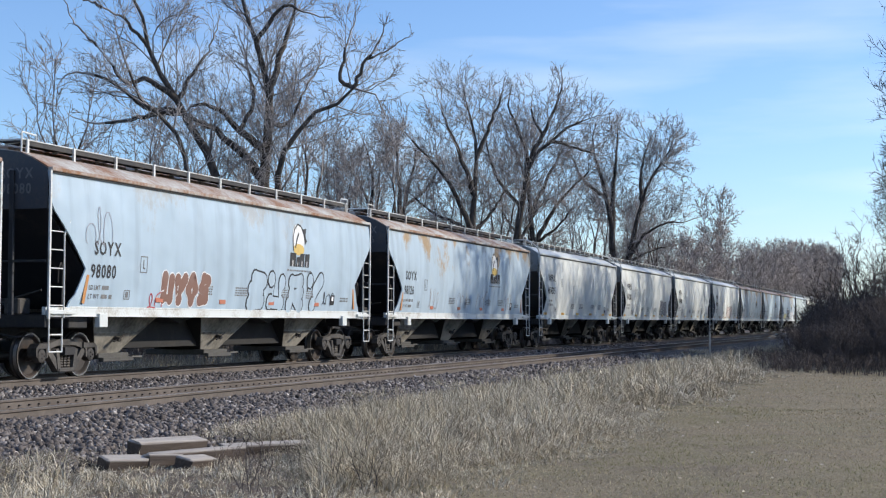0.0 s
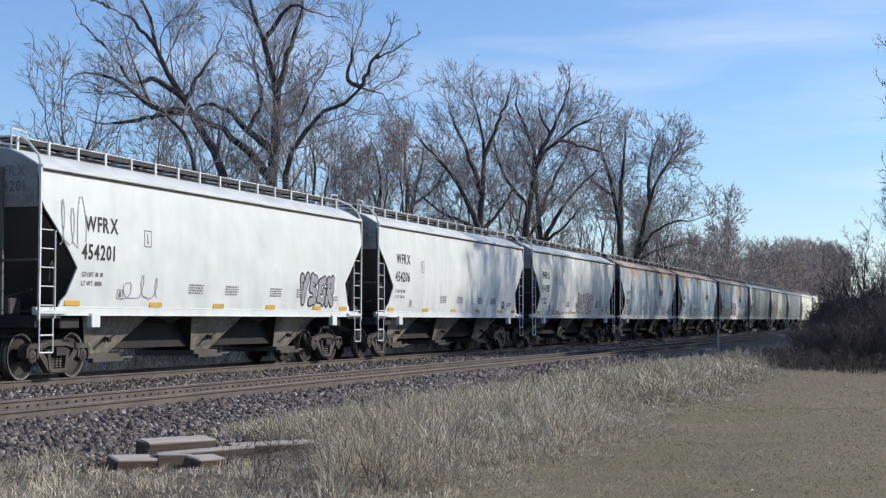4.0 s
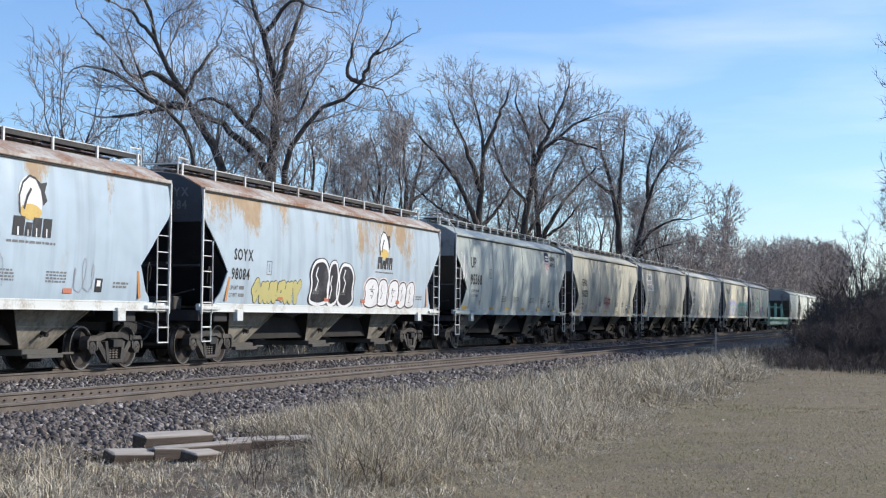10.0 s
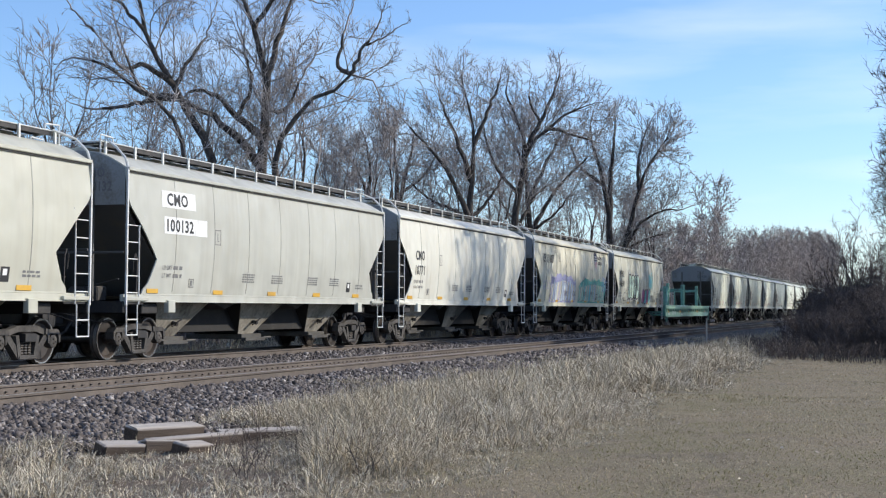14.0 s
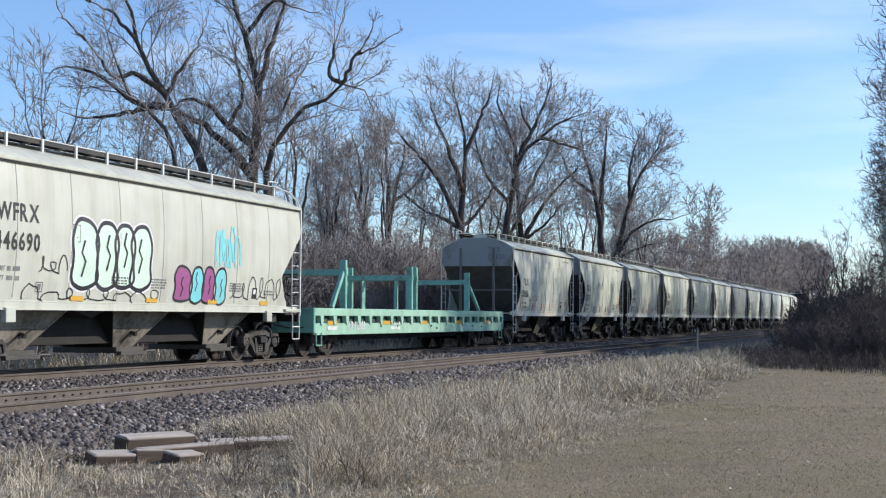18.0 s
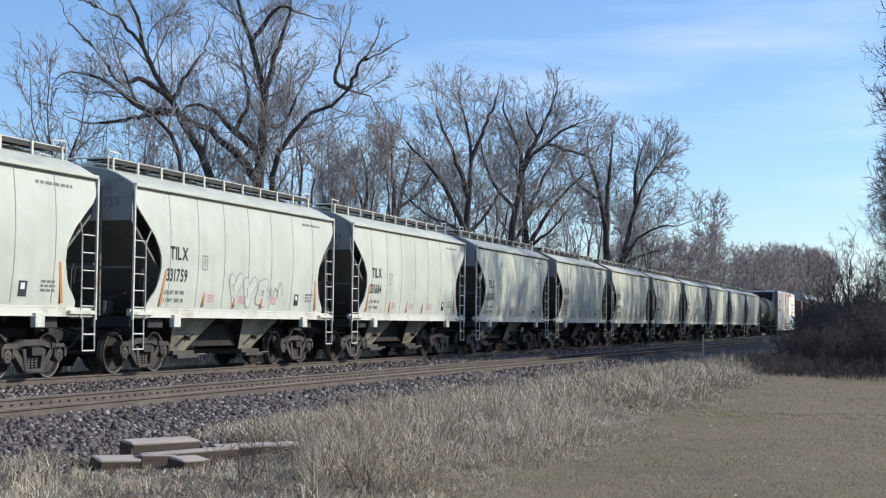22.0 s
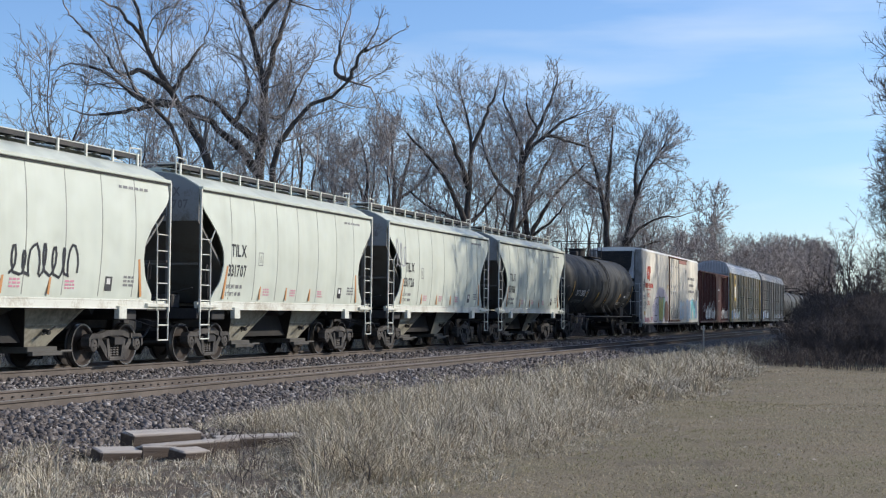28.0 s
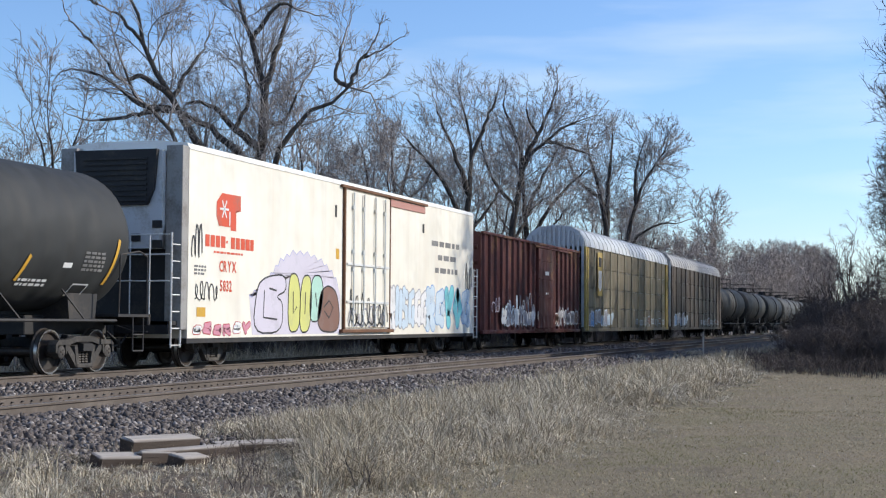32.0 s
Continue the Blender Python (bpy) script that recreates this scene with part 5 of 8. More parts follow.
for car, x, mark, number, side, label in (
        (long_grey[0], 192.6, "UP", "95568", PALE_GREY, "pale grey covered hopper car with a shield emblem"),
        (grey[0], 210.39, "EFNX", "160255", BEIGE, "beige covered hopper car with a red warning notice"),
        (grey[1], 227.62, "CMO", "100132", DUSTY, "dusty grey covered hopper car with white patches behind its number"),
        (grey[2], 244.85, "CMO", "10771", SANDY, "sandy beige covered hopper car with yellow reflectors"),
        (grey[3], 262.16, "UP", "111607", CREAM_Y, "faded cream covered hopper car with blue and teal graffiti"),
        (grey[4], 279.36, "WFRX", "446690", SOILED, "soiled grey covered hopper car with bubble graffiti")):
    long = 16.45 if mark == "UP" and number == "95568" else 15.85
    repaint(car, ("side_sheet", "roof", "roof_gutter", "side_sill", "hatch_cover", "jacking_pad", "corner_step"), side)
    d, g = Decal(bulge), Decal(bulge)
    if number == "95568":
        d.text("UP", 1.74, 2.96, 0.38, LETTER, narrow=1.0)
        d.text(number, 1.72, 2.36, 0.36, LETTER, narrow=1.0)
        capacity(d, 1.9, 2.1)
        shield(d, 12.9, 3.45)
        g.tag(0.5, 1.3, 2.5, 3.7, SPRAY["white"], rng, 3, 0.05)
    elif number == "160255":
        d.text("EFNX", 1.95, 2.7, 0.31, LETTER, narrow=0.9)
        d.text(number, 1.9, 2.18, 0.31, LETTER, narrow=0.9)
        capacity(d, 1.6, 1.8)
        d.text("DO NOT HAMMER", 7.0, 2.06, 0.15, SPRAY["red"], narrow=0.8)
        d.text("ON SIDES OF CAR", 7.0, 1.86, 0.15, SPRAY["red"], narrow=0.8)
        d.bars(7.4, 1.74, 0.9, 0.05, 2, SPRAY["pink"], rng)
        d.bars(5.2, 1.8, 0.4, 0.05, 3, SPRAY["pink"], rng)
    elif mark == "CMO" and number == "100132":
        d.rect(1.52, 3.13, 3.36, 3.74, LETTER_WHITE)
        d.rect(1.6, 3.68, 2.78, 3.16, LETTER_WHITE)
        d.text("CMO", 1.75, 3.42, 0.27, LETTER, 0.011, 1.1)
        d.text(number, 1.68, 2.84, 0.27, LETTER, 0.011, 1.1)
        capacity(d, 1.6, 2.0)
    elif mark == "CMO":
        d.text("CMO", 1.6, 2.75, 0.3, LETTER, narrow=0.9)
        d.text(number, 1.55, 2.26, 0.3, LETTER, narrow=0.9)
        capacity(d, 1.5, 2.0)
    elif number == "111607":
        d.text("UP " + number, 1.6, 3.2, 0.37, LETTER, narrow=0.8)
        shield(d, 12.62, 3.45)
        g.haze(2.9, 8.1, 1.42, 2.85, SPRAY["violet"], [SPRAY["lilac"], SPRAY["ice"], SPRAY["ice"], SPRAY["lilac"]], SPRAY["indigo"], rng, 10)
        g.haze(8.7, 15.0, 1.42, 2.75, SPRAY["teal"], [SPRAY["mint"], SPRAY["cyan"], SPRAY["mint"], SPRAY["ice"]], SPRAY["pine"], rng, 11)
        g.tag(1.6, 2.8, 2.0, 2.5, SPRAY["violet"], rng, 5, 0.03)
        g.tag(2.1, 2.6, 2.7, 2.9, SPRAY["grey"], rng, 1)
        g.tag(13.9, 15.2, 2.0, 3.0, SPRAY["blue"], rng, 4, 0.05)
    else:
        d.text("WFRX", 1.5, 2.93, 0.33, LETTER, narrow=0.92)
        d.text(number, 1.45, 2.38, 0.33, LETTER, narrow=0.92)
        capacity(d, 1.4, 2.0)
        g.bubbles(((4.05, 1.1), (5.0, 0.95), (5.75, 0.9), (6.45, 0.95)), 1.68, 3.1, SPRAY["pale"], SPRAY["black"], SPRAY["white"], rng, 0.09)
        for u, c in ((8.5, "magenta"), (9.35, "cyan"), (9.95, "magenta"), (10.6, "cyan")):
            g.bubbles(((u, 0.85 if u < 9 else 0.62),), 1.44, 2.3, SPRAY[c], SPRAY["black"], None, rng, 0.06)
        g.tag(10.5, 11.9, 2.35, 3.4, SPRAY["cyan"], rng, 5, 0.07)
        g.tag(10.6, 11.7, 2.5, 3.3, SPRAY["cyan"], rng, 5, 0.07)
        g.tag(2.9, 4.0, 2.0, 2.4, SPRAY["black"], rng, 3)
        g.tag(2.4, 8.0, 1.45, 1.75, SPRAY["black"], rng, 8)
        g.tag(11.4, 14.6, 1.6, 2.2, SPRAY["black"], rng, 6, 0.03)
    placards(d, long, sign=(4.6, 3.3) if number == "111607" else (4.1, 2.62))
    end_mark(car, ((mark, 3.92, 0.2), (number, 3.62, 0.2)), END_LETTER)
    d.under(car, "lettering", "black stencilled letters and numbers")
    reflectors(car, (1.0, 4.2, 7.3, 10.3, 13.3) if long < 16 else (0.98, 4.4, 6.6, 9.0, 11.5, 14.0), 1.45, 0.5, 0.1, YELLOW)
    if g.v:
        g.under(car, "graffiti", "sprayed graffiti")
    joins(car, x, label)

# short cream cars with two bays
CREAM = car_paint("cream_car_paint", (0.6, 0.63, 0.535), (0.42, 0.41, 0.33), 0.3)
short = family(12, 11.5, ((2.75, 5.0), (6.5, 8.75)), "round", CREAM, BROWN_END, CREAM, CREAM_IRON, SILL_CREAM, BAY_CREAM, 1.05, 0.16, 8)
PADS = [317.85 + 12.947 * i for i in range(12)]
for car, x in zip(short, PADS):
    d, g = Decal(bulge), Decal(bulge)
    i = PADS.index(x)
    number = ("331626", "331733", "331759", "331684", "331678", "331719", None, None, "331740", "331707", "331726", "331368")[i]
    d.text("TILX", 1.6, 2.55, 0.29, LETTER, narrow=0.9)
    if number:
        d.text(number, 1.48, 2.06, 0.28, LETTER, narrow=0.8)
    else:
        d.bars(1.5, 2.03, 0.85, 0.2, 1, LETTER, rng)
    capacity(d, 1.45, 1.78)
    end_mark(car, (("TILX", 3.92, 0.2),) + (((number, 3.62, 0.2),) if number else ()), END_LETTER)
    d.part_off("framed_sign")
    d.outline(3.2, 3.46, 2.36, 2.7, 0.02, LETTER_GREY)
    d.rect(3.31, 3.34, 2.44, 2.62, LETTER_GREY)
    d.part_off("framed_sign")
    d.rect(8.72, 9.0, 1.6, 1.9, LETTER)
    d.rect(8.78, 8.92, 1.74, 1.86, LETTER_WHITE, 0.009)
    d.part_off()
    d.bars(9.45, 1.88, 0.5, 0.05, 3, LETTER_GREY, rng)
    for u in (3.6, 5.3, 7.2):
        d.bars(u, 1.75, 0.36, 0.04, 3, SPRAY["pink"], rng)
    d.bars(9.2, 3.78, 1.3, 0.06, 1, LETTER_GREY, rng)
    d.under(car, "lettering", "black stencilled letters and numbers")
    strip = Kit().bar((0, 0, 0), (0.1, 0, 0.42), 0.07, 0.012, (1, 0, 0)).mesh("orange_strip", ORANGE)
    for u in (3.35, 5.0, 6.6):
        part("orange_strip", strip, None, car, at=(u, bulge(1.75) - 0.004, 1.5))
    tall = Kit().bar((0, 0, 0), (0.16, -0.05, 0.8), 0.09, 0.012, (1, 0, 0)).mesh("orange_strip", ORANGE)
    part("orange_strip", tall, None, car, at=(1.28, bulge(1.7) - 0.002, 1.5))
    part("orange_strip", Kit().bar((0, 0, 0), (-0.16, -0.05, 0.8), 0.09, 0.012, (1, 0, 0)).mesh("orange_strip", ORANGE), None, car, at=(10.22, bulge(1.7) - 0.002, 1.5))
    if i == 0:
        g.tag(2.6, 4.4, 1.9, 2.15, SPRAY["brown"], rng, 4, 0.03)
    elif i == 2:
        g.piece(4.7, 7.0, 1.45, 2.36, None, SPRAY["grey"], rng, 3, 0.035, 0.06, CREAM)
        g.tag(6.7, 7.9, 1.8, 2.2, SPRAY["grey"], rng, 4)
    elif i == 8:
        g.tag(5.2, 7.6, 1.85, 2.55, SPRAY["black"], rng, 7, 0.06)
    elif i == 6:
        g.tag(2.2, 3.4, 1.7, 2.2, SPRAY["black"], rng, 3, 0.04)
    elif i == 5:
        g.tag(5.0, 6.4, 1.9, 2.4, SPRAY["pink"], rng, 4, 0.02)
    elif i == 10:
        g.tag(0.6, 1.7, 2.7, 3.6, SPRAY["grey"], rng, 3, 0.04)
    if g.v:
        g.under(car, "graffiti", "sprayed graffiti")
    joins(car, x, "short cream two-bay covered hopper car with brown shaded ends")


# -- the green flat car with its three timber-bracing frames --
GREEN = car_paint("faded_green_paint", (0.36, 0.60, 0.46), (0.2, 0.27, 0.19), 0.5, 0.0)
# Darker copy of the green: the recess's shade is in the colour.
GREEN_DARK = grimy("shaded_green_web", (0.04, 0.10, 0.08), (0.05, 0.05, 0.04), 0.4, 0.7)
GREEN_D = grimy("green_ironwork", (0.2, 0.46, 0.37), (0.1, 0.16, 0.12), 0.4, 0.55)
DECK = grimy("weathered_deck_plank", (0.2, 0.17, 0.13), (0.12, 0.16, 0.12), 0.6, 0.9)


def flat_car():
    car, n = new("flat_car"), 19.9
    plank = Kit().box(0, 0.29, -1.45, 1.45, 1.34, 1.40, 0.008).mesh("deck_plank", DECK)
    for i in range(66):
        part("deck_plank", plank, None, car, at=(0.1 + i * 0.3, 0, 0))
    for s in (-1, 1):
        k = Kit().box(0, n, s * 1.47, s * 1.60, 1.18, 1.40, 0.012)
        part("side_sill", k, GREEN, car, "faded green side sill, scuffed")
        part("web_back", Kit().box(0, n, s * 1.40, s * 1.44, 0.66, 1.2), GREEN_DARK, car, "recess behind the stake pockets, its shade in the paint")
        pocket = Kit().prism([(-0.13, 1.2), (0.15, 1.2), (0.08, 0.93), (-0.05, 0.93)], s * 1.46, s * 1.60, "y").mesh("stake_pocket", GREEN)
        web = Kit().prism([(0.0, 0.97), (0.99, 0.97), (0.99, 0.64), (0.0, 0.64)], s * 1.5, s * 1.56, "y").mesh("web_plate", GREEN)
        for i in range(20):
            part("stake_pocket", pocket, None, car, at=(0.5 + i * 0.99, 0, 0))
            part("web_plate", web, None, car, at=(0.04 + i * 0.991, 0, 0))
    for e, o in ((0, 1), (n, -1)):
        k = Kit().box(e - o * 0.1, e + o * 0.02, -1.6, 1.6, 0.7, 1.4, 0.02)
        k.rod([(e + o * 0.1, -1.58, 0.7), (e + o * 0.1, -1.58, 0.35), (e + o * 0.5, -1.58, 0.35), (e + o * 0.5, -1.58, 0.7)], 0.022, 6)
        part("end_sill", k, GREEN_D, car)
        truck(car, e + o * 2.0)
    underframe(car, n, 0.1)
    part("fish_belly", Kit().prism([(2.8, 0.85), (n - 2.8, 0.85), (n - 4.5, 0.45), (4.5, 0.45)], -0.9, 0.9, "y"), STEEL_BLACK, car)
    for x, lean in ((3.2, -1), (9.4, 0), (9.9, 0), (16.2, 1)):
        k = Kit()
        for s in (-1, 1):
            k.box(x - 0.07, x + 0.07, s * 1.18 - 0.1, s * 1.18 + 0.1, 1.4, 2.86, 0.012)
            if lean:
                k.bar((x, s * 1.18, 2.55), (x + lean * 1.25, s * 1.3, 1.42), 0.13, 0.1, (1, 0, 0))
        k.box(x - 0.06, x + 0.06, -1.3, 1.3, 2.4, 2.58, 0.012)
        part("bracing_frame", k, GREEN_D, car, "green steel bracing frame")
    for s in (-0.5, 0.5):
        part("bracing_frame", Kit().box(9.5, 9.8, s * 1.2 - 0.03, s * 1.2 + 0.03, 1.4, 2.5, 0.01), GREEN_D, car)
    d = Decal(lambda z: -1.565 if z < 1.12 else -1.6)
    for x in (1.0, 5.6, 9.4, 13.5, 17.2):
        d.rect(x, x + 0.75, 0.92, 1.04, YELLOW)
    d.text("UP 915858", 2.7, 0.78, 0.24, LETTER_WHITE)
    d.bars(6.4, 0.92, 0.9, 0.09, 2, LETTER_WHITE, rng)
    d.rect(1.0, 1.75, 0.78, 0.88, LETTER_WHITE)
    d.bars(17.9, 0.9, 0.5, 0.12, 1, LETTER_WHITE, rng)
    for i in range(16):
        x = rng.uniform(0.5, 19)
        d.bars(x, rng.uniform(0.75, 1.0), 0.2, 0.06, 1, SPRAY["black"], rng)
    d.under(car, "lettering", "white stencilled letters and yellow patches")
    k = Kit().rod([(-0.25, -1.0, 1.3), (-0.25, -1.0, 2.1)], 0.03)
    k.lathe([(0.26, -0.02), (0.29, 0), (0.26, 0.02)], (-0.33, -1.0, 2.0), "x", 16)
    for a in range(3):
        c, s = 0.27 * math.cos(a * 1.05), 0.27 * math.sin(a * 1.05)
        k.tube((-0.33, -1.0 - c, 2.0 - s), (-0.33, -1.0 + c, 2.0 + s), 0.014, 5)
    part("brake_wheel", k, STEEL_BLACK, car, "black hand brake wheel on a post")
    return car


joins(flat_car(), 296.22, "faded green bulkhead flat car with empty bracing frames", "flat car")

# -- tank cars --
TANK_DARK = car_paint("dark_grey_tank_paint", (0.02, 0.0225, 0.0235), (0.04, 0.038, 0.034), 0.5, rough=0.72)


def tank_car(paint, n=18.0):
    car, r, zc = new("tank_car"), 1.52, 2.80
    k = Kit()
    prof = [(0.0, 0.42)] + [(r * math.sin(a), 1.12 - 0.7 * math.cos(a)) for a in (0.25, 0.5, 0.75, 1.0, 1.25, 1.45)] + [(r, 1.12)]
    prof += [(r, n / 2 - 0.9), (r * 1.004, n / 2 - 0.9), (r * 1.004, n / 2 - 0.8), (r, n / 2 - 0.8)] + [(r, n - 1.12)]
    prof += [(r * math.sin(a), n - 1.12 + 0.7 * math.cos(a)) for a in (1.45, 1.25, 1.0, 0.75, 0.5, 0.25)] + [(0.0, n - 0.42)]
    k.lathe(prof, (0, 0, zc), "x", 40)
    part("tank", k, paint, car, smooth=True)
    k = Kit().lathe([(0.0, 4.2), (0.42, 4.2), (0.42, 4.62), (0.46, 4.64), (0.46, 4.7), (0.0, 4.74)], (n / 2 - 0.1, 0, 0), "z", 18)
    k.box(n / 2 - 1.2, n / 2 - 0.75, -0.2, 0.2, 4.3, 4.55, 0.04)
    k.tube((n / 2 + 0.9, 0, 4.25), (n / 2 + 0.9, 0, 4.5), 0.14, 10)
    part("dome", k, STEEL_BLACK, car, "black valve dome and manway", smooth=True)
    k = Kit().box(n / 2 - 1.5, n / 2 + 1.3, -1.0, -0.55, 4.22, 4.26)
    k.box(n / 2 - 1.5, n / 2 + 1.3, 0.55, 1.0, 4.22, 4.26)
    for s in (-1, 1):
        for u in (-1.5, -0.6, 0.4, 1.3):
            k.tube((n / 2 + u, s * 1.0, 4.2), (n / 2 + u, s * 1.0, 5.05), 0.022, 6)
        for z in (4.65, 5.05):
            k.tube((n / 2 - 1.5, s * 1.0, z), (n / 2 + (1.3 if s > 0 else -0.6), s * 1.0, z), 0.02, 6)
    for u in (-1.5, 1.3):
        for z in (4.65, 5.05):
            k.tube((n / 2 + u, -1.0, z), (n / 2 + u, 1.0, z), 0.02, 6)
    part("top_platform", k, STEEL_BLACK, car, "black railed platform on top of the tank")
    for s in (-1, 1):
        k = Kit()
        for u in (0.35, 0.8):
            pts = [(n / 2 + u, s * (r + 0.07) * math.cos(a), zc + (r + 0.07) * math.sin(a)) for a in [x * 0.14 - 0.75 for x in range(13)]]
            k.rod([(n / 2 + u, s * 1.5, 0.95)] + pts, 0.022, 5)
        for i in range(12):
            a = -0.8 + i * 0.145
            k.tube((n / 2 + 0.35, s * (r + 0.07) * math.cos(a), zc + (r + 0.07) * math.sin(a)), (n / 2 + 0.8, s * (r + 0.07) * math.cos(a), zc + (r + 0.07) * math.sin(a)), 0.014, 5)
        part("tank_ladder", k, STEEL_BLACK, car)
        k = Kit().tube((1.5, s * 1.5, 1.1), (n - 1.5, s * 1.5, 1.1), 0.035, 6)
        for u in (2.6, 5.2, 7.0, 11.0, 13.0, 15.3):
            k.tube((u, s * 1.5, 1.1), (u - 0.45, s * 1.22, 1.72), 0.022, 5)
        part("grab_rail", k, STEEL_BLACK, car)
    for e, o in ((0, 1), (n, -1)):
        k = Kit().box(e, e + o * 3.2, -0.4, 0.4, 0.8, 1.2, 0.02)
        k.box(e, e + o * 0.1, -1.5, 1.5, 1.0, 1.25, 0.02)
        k.prism([(e + o * 1.5, 1.1), (e + o * 2.5, 1.1), (e + o * 2.6, 1.75), (e + o * 1.4, 1.75)], -1.0, 1.0, "y")
        k.box(e, e + o * 1.4, -1.5, 1.5, 1.18, 1.24)
        part("stub_sill", k, STEEL_BLACK, car)
        k = Kit()
        for s in (-1, 1):
            k.rod([(e + o * 0.15, s * 1.48, 1.25), (e + o * 0.15, s * 1.48, 2.5), (e + o * 0.5, s * 1.48, 2.6), (e + o * 1.3, s * 1.48, 2.5), (e + o * 1.35, s * 1.48, 1.25)], 0.02, 6)
            k.rod([(e + o * 0.3, s * 1.48, 1.2), (e + o * 0.3, s * 1.48, 0.45), (e + o * 0.75, s * 1.48, 0.45), (e + o * 0.75, s * 1.48, 1.2)], 0.02, 6)
            k.tube((e + o * 0.3, s * 1.48, 0.8), (e + o * 0.75, s * 1.48, 0.8), 0.018, 5)
        part("end_handrail", k, STEEL_BLACK, car)
        truck(car, e + o * 2.0)
    k = Kit().tube((n / 2 - 0.6, 0.2, 1.05), (n / 2 - 0.6, 0.2, 1.35), 0.2, 12).box(n / 2 - 2.6, n / 2 - 1.5, -0.25, 0.25, 0.85, 1.15, 0.05)
    k.tube((n / 2 - 0.6, 0, 0.75), (n / 2 - 0.6, 0, 1.3), 0.12, 10)
    part("outlet_valve", k, STEEL_BLACK, car)
    for e, c in ((-1, COUPLERS[-1]), (1, COUPLERS[1])):
        part("coupler", c, None, car, "black steel knuckle coupler with an air hose", (0 if e < 0 else n, 0, 0))
    return car


def tank_skin(z):
    return -math.sqrt(max(0.05, 1.525 ** 2 - (z - 2.8) ** 2))


dark_tanks = [tank_car(TANK_DARK)]
dark_tanks += [copy_thing(dark_tanks[0], Matrix()) for _ in range(7)]
d = Decal(tank_skin)
d.text("GATX 200881", 2.3, 2.13, 0.28, LETTER_WHITE, narrow=0.76)
d.outline(4.75, 4.98, 2.1, 2.45, 0.03, LETTER_WHITE)
d.bars(2.1, 1.88, 2.1, 0.05, 2, LETTER_GREY, rng)
d.bars(15.3, 2.45, 0.8, 0.05, 5, LETTER_GREY, rng)
d.bars(14.6, 2.15, 0.5, 0.1, 1, LETTER_WHITE, rng)
d.bars(13.3, 1.85, 1.0, 0.05, 2, LETTER_WHITE, rng)
d.outline(15.3, 15.9, 1.6, 1.85, 0.03, LETTER_WHITE)
for u, h in ((1.4, 0.95), (4.55, 0.5), (7.35, 0.5), (9.9, 0.45), (13.2, 0.5), (16.4, 0.95)):
    d.stroke([(u + 0.16 * (k / 8) ** 1.3, 1.85 + h * k / 8) for k in range(9)], 0.1, YELLOW, 0.014)
    d.part_off("reflective_stripe")
d.under(dark_tanks[0], "lettering", "white stencilled letters and yellow stripes")
joins(dark_tanks[0], 472.6, "dark grey tank car with yellow reflective stripes", "tank car")
for i, car in enumerate(dark_tanks[1:]):
    joins(car, 588.0 + i * 19.4, "dark grey tank car with a black platform", "tank car")


# -- the refrigerator car --
REEFER = car_paint("cream_white_paint", (0.87, 0.83, 0.72), (0.6, 0.47, 0.36), 0.3, 0.0)
REEFER_ROOF = grimy("white_roof", (0.76, 0.75, 0.7), (0.5, 0.44, 0.36), 0.35, 0.5)
RED_PAINT = grimy("red_letter_paint", (0.62, 0.085, 0.035), (0.4, 0.12, 0.08), 0.3, 0.5)
UNIT_WHITE = grimy("cooling_unit_white", (0.6, 0.61, 0.62), (0.4, 0.38, 0.35), 0.35, 0.45)


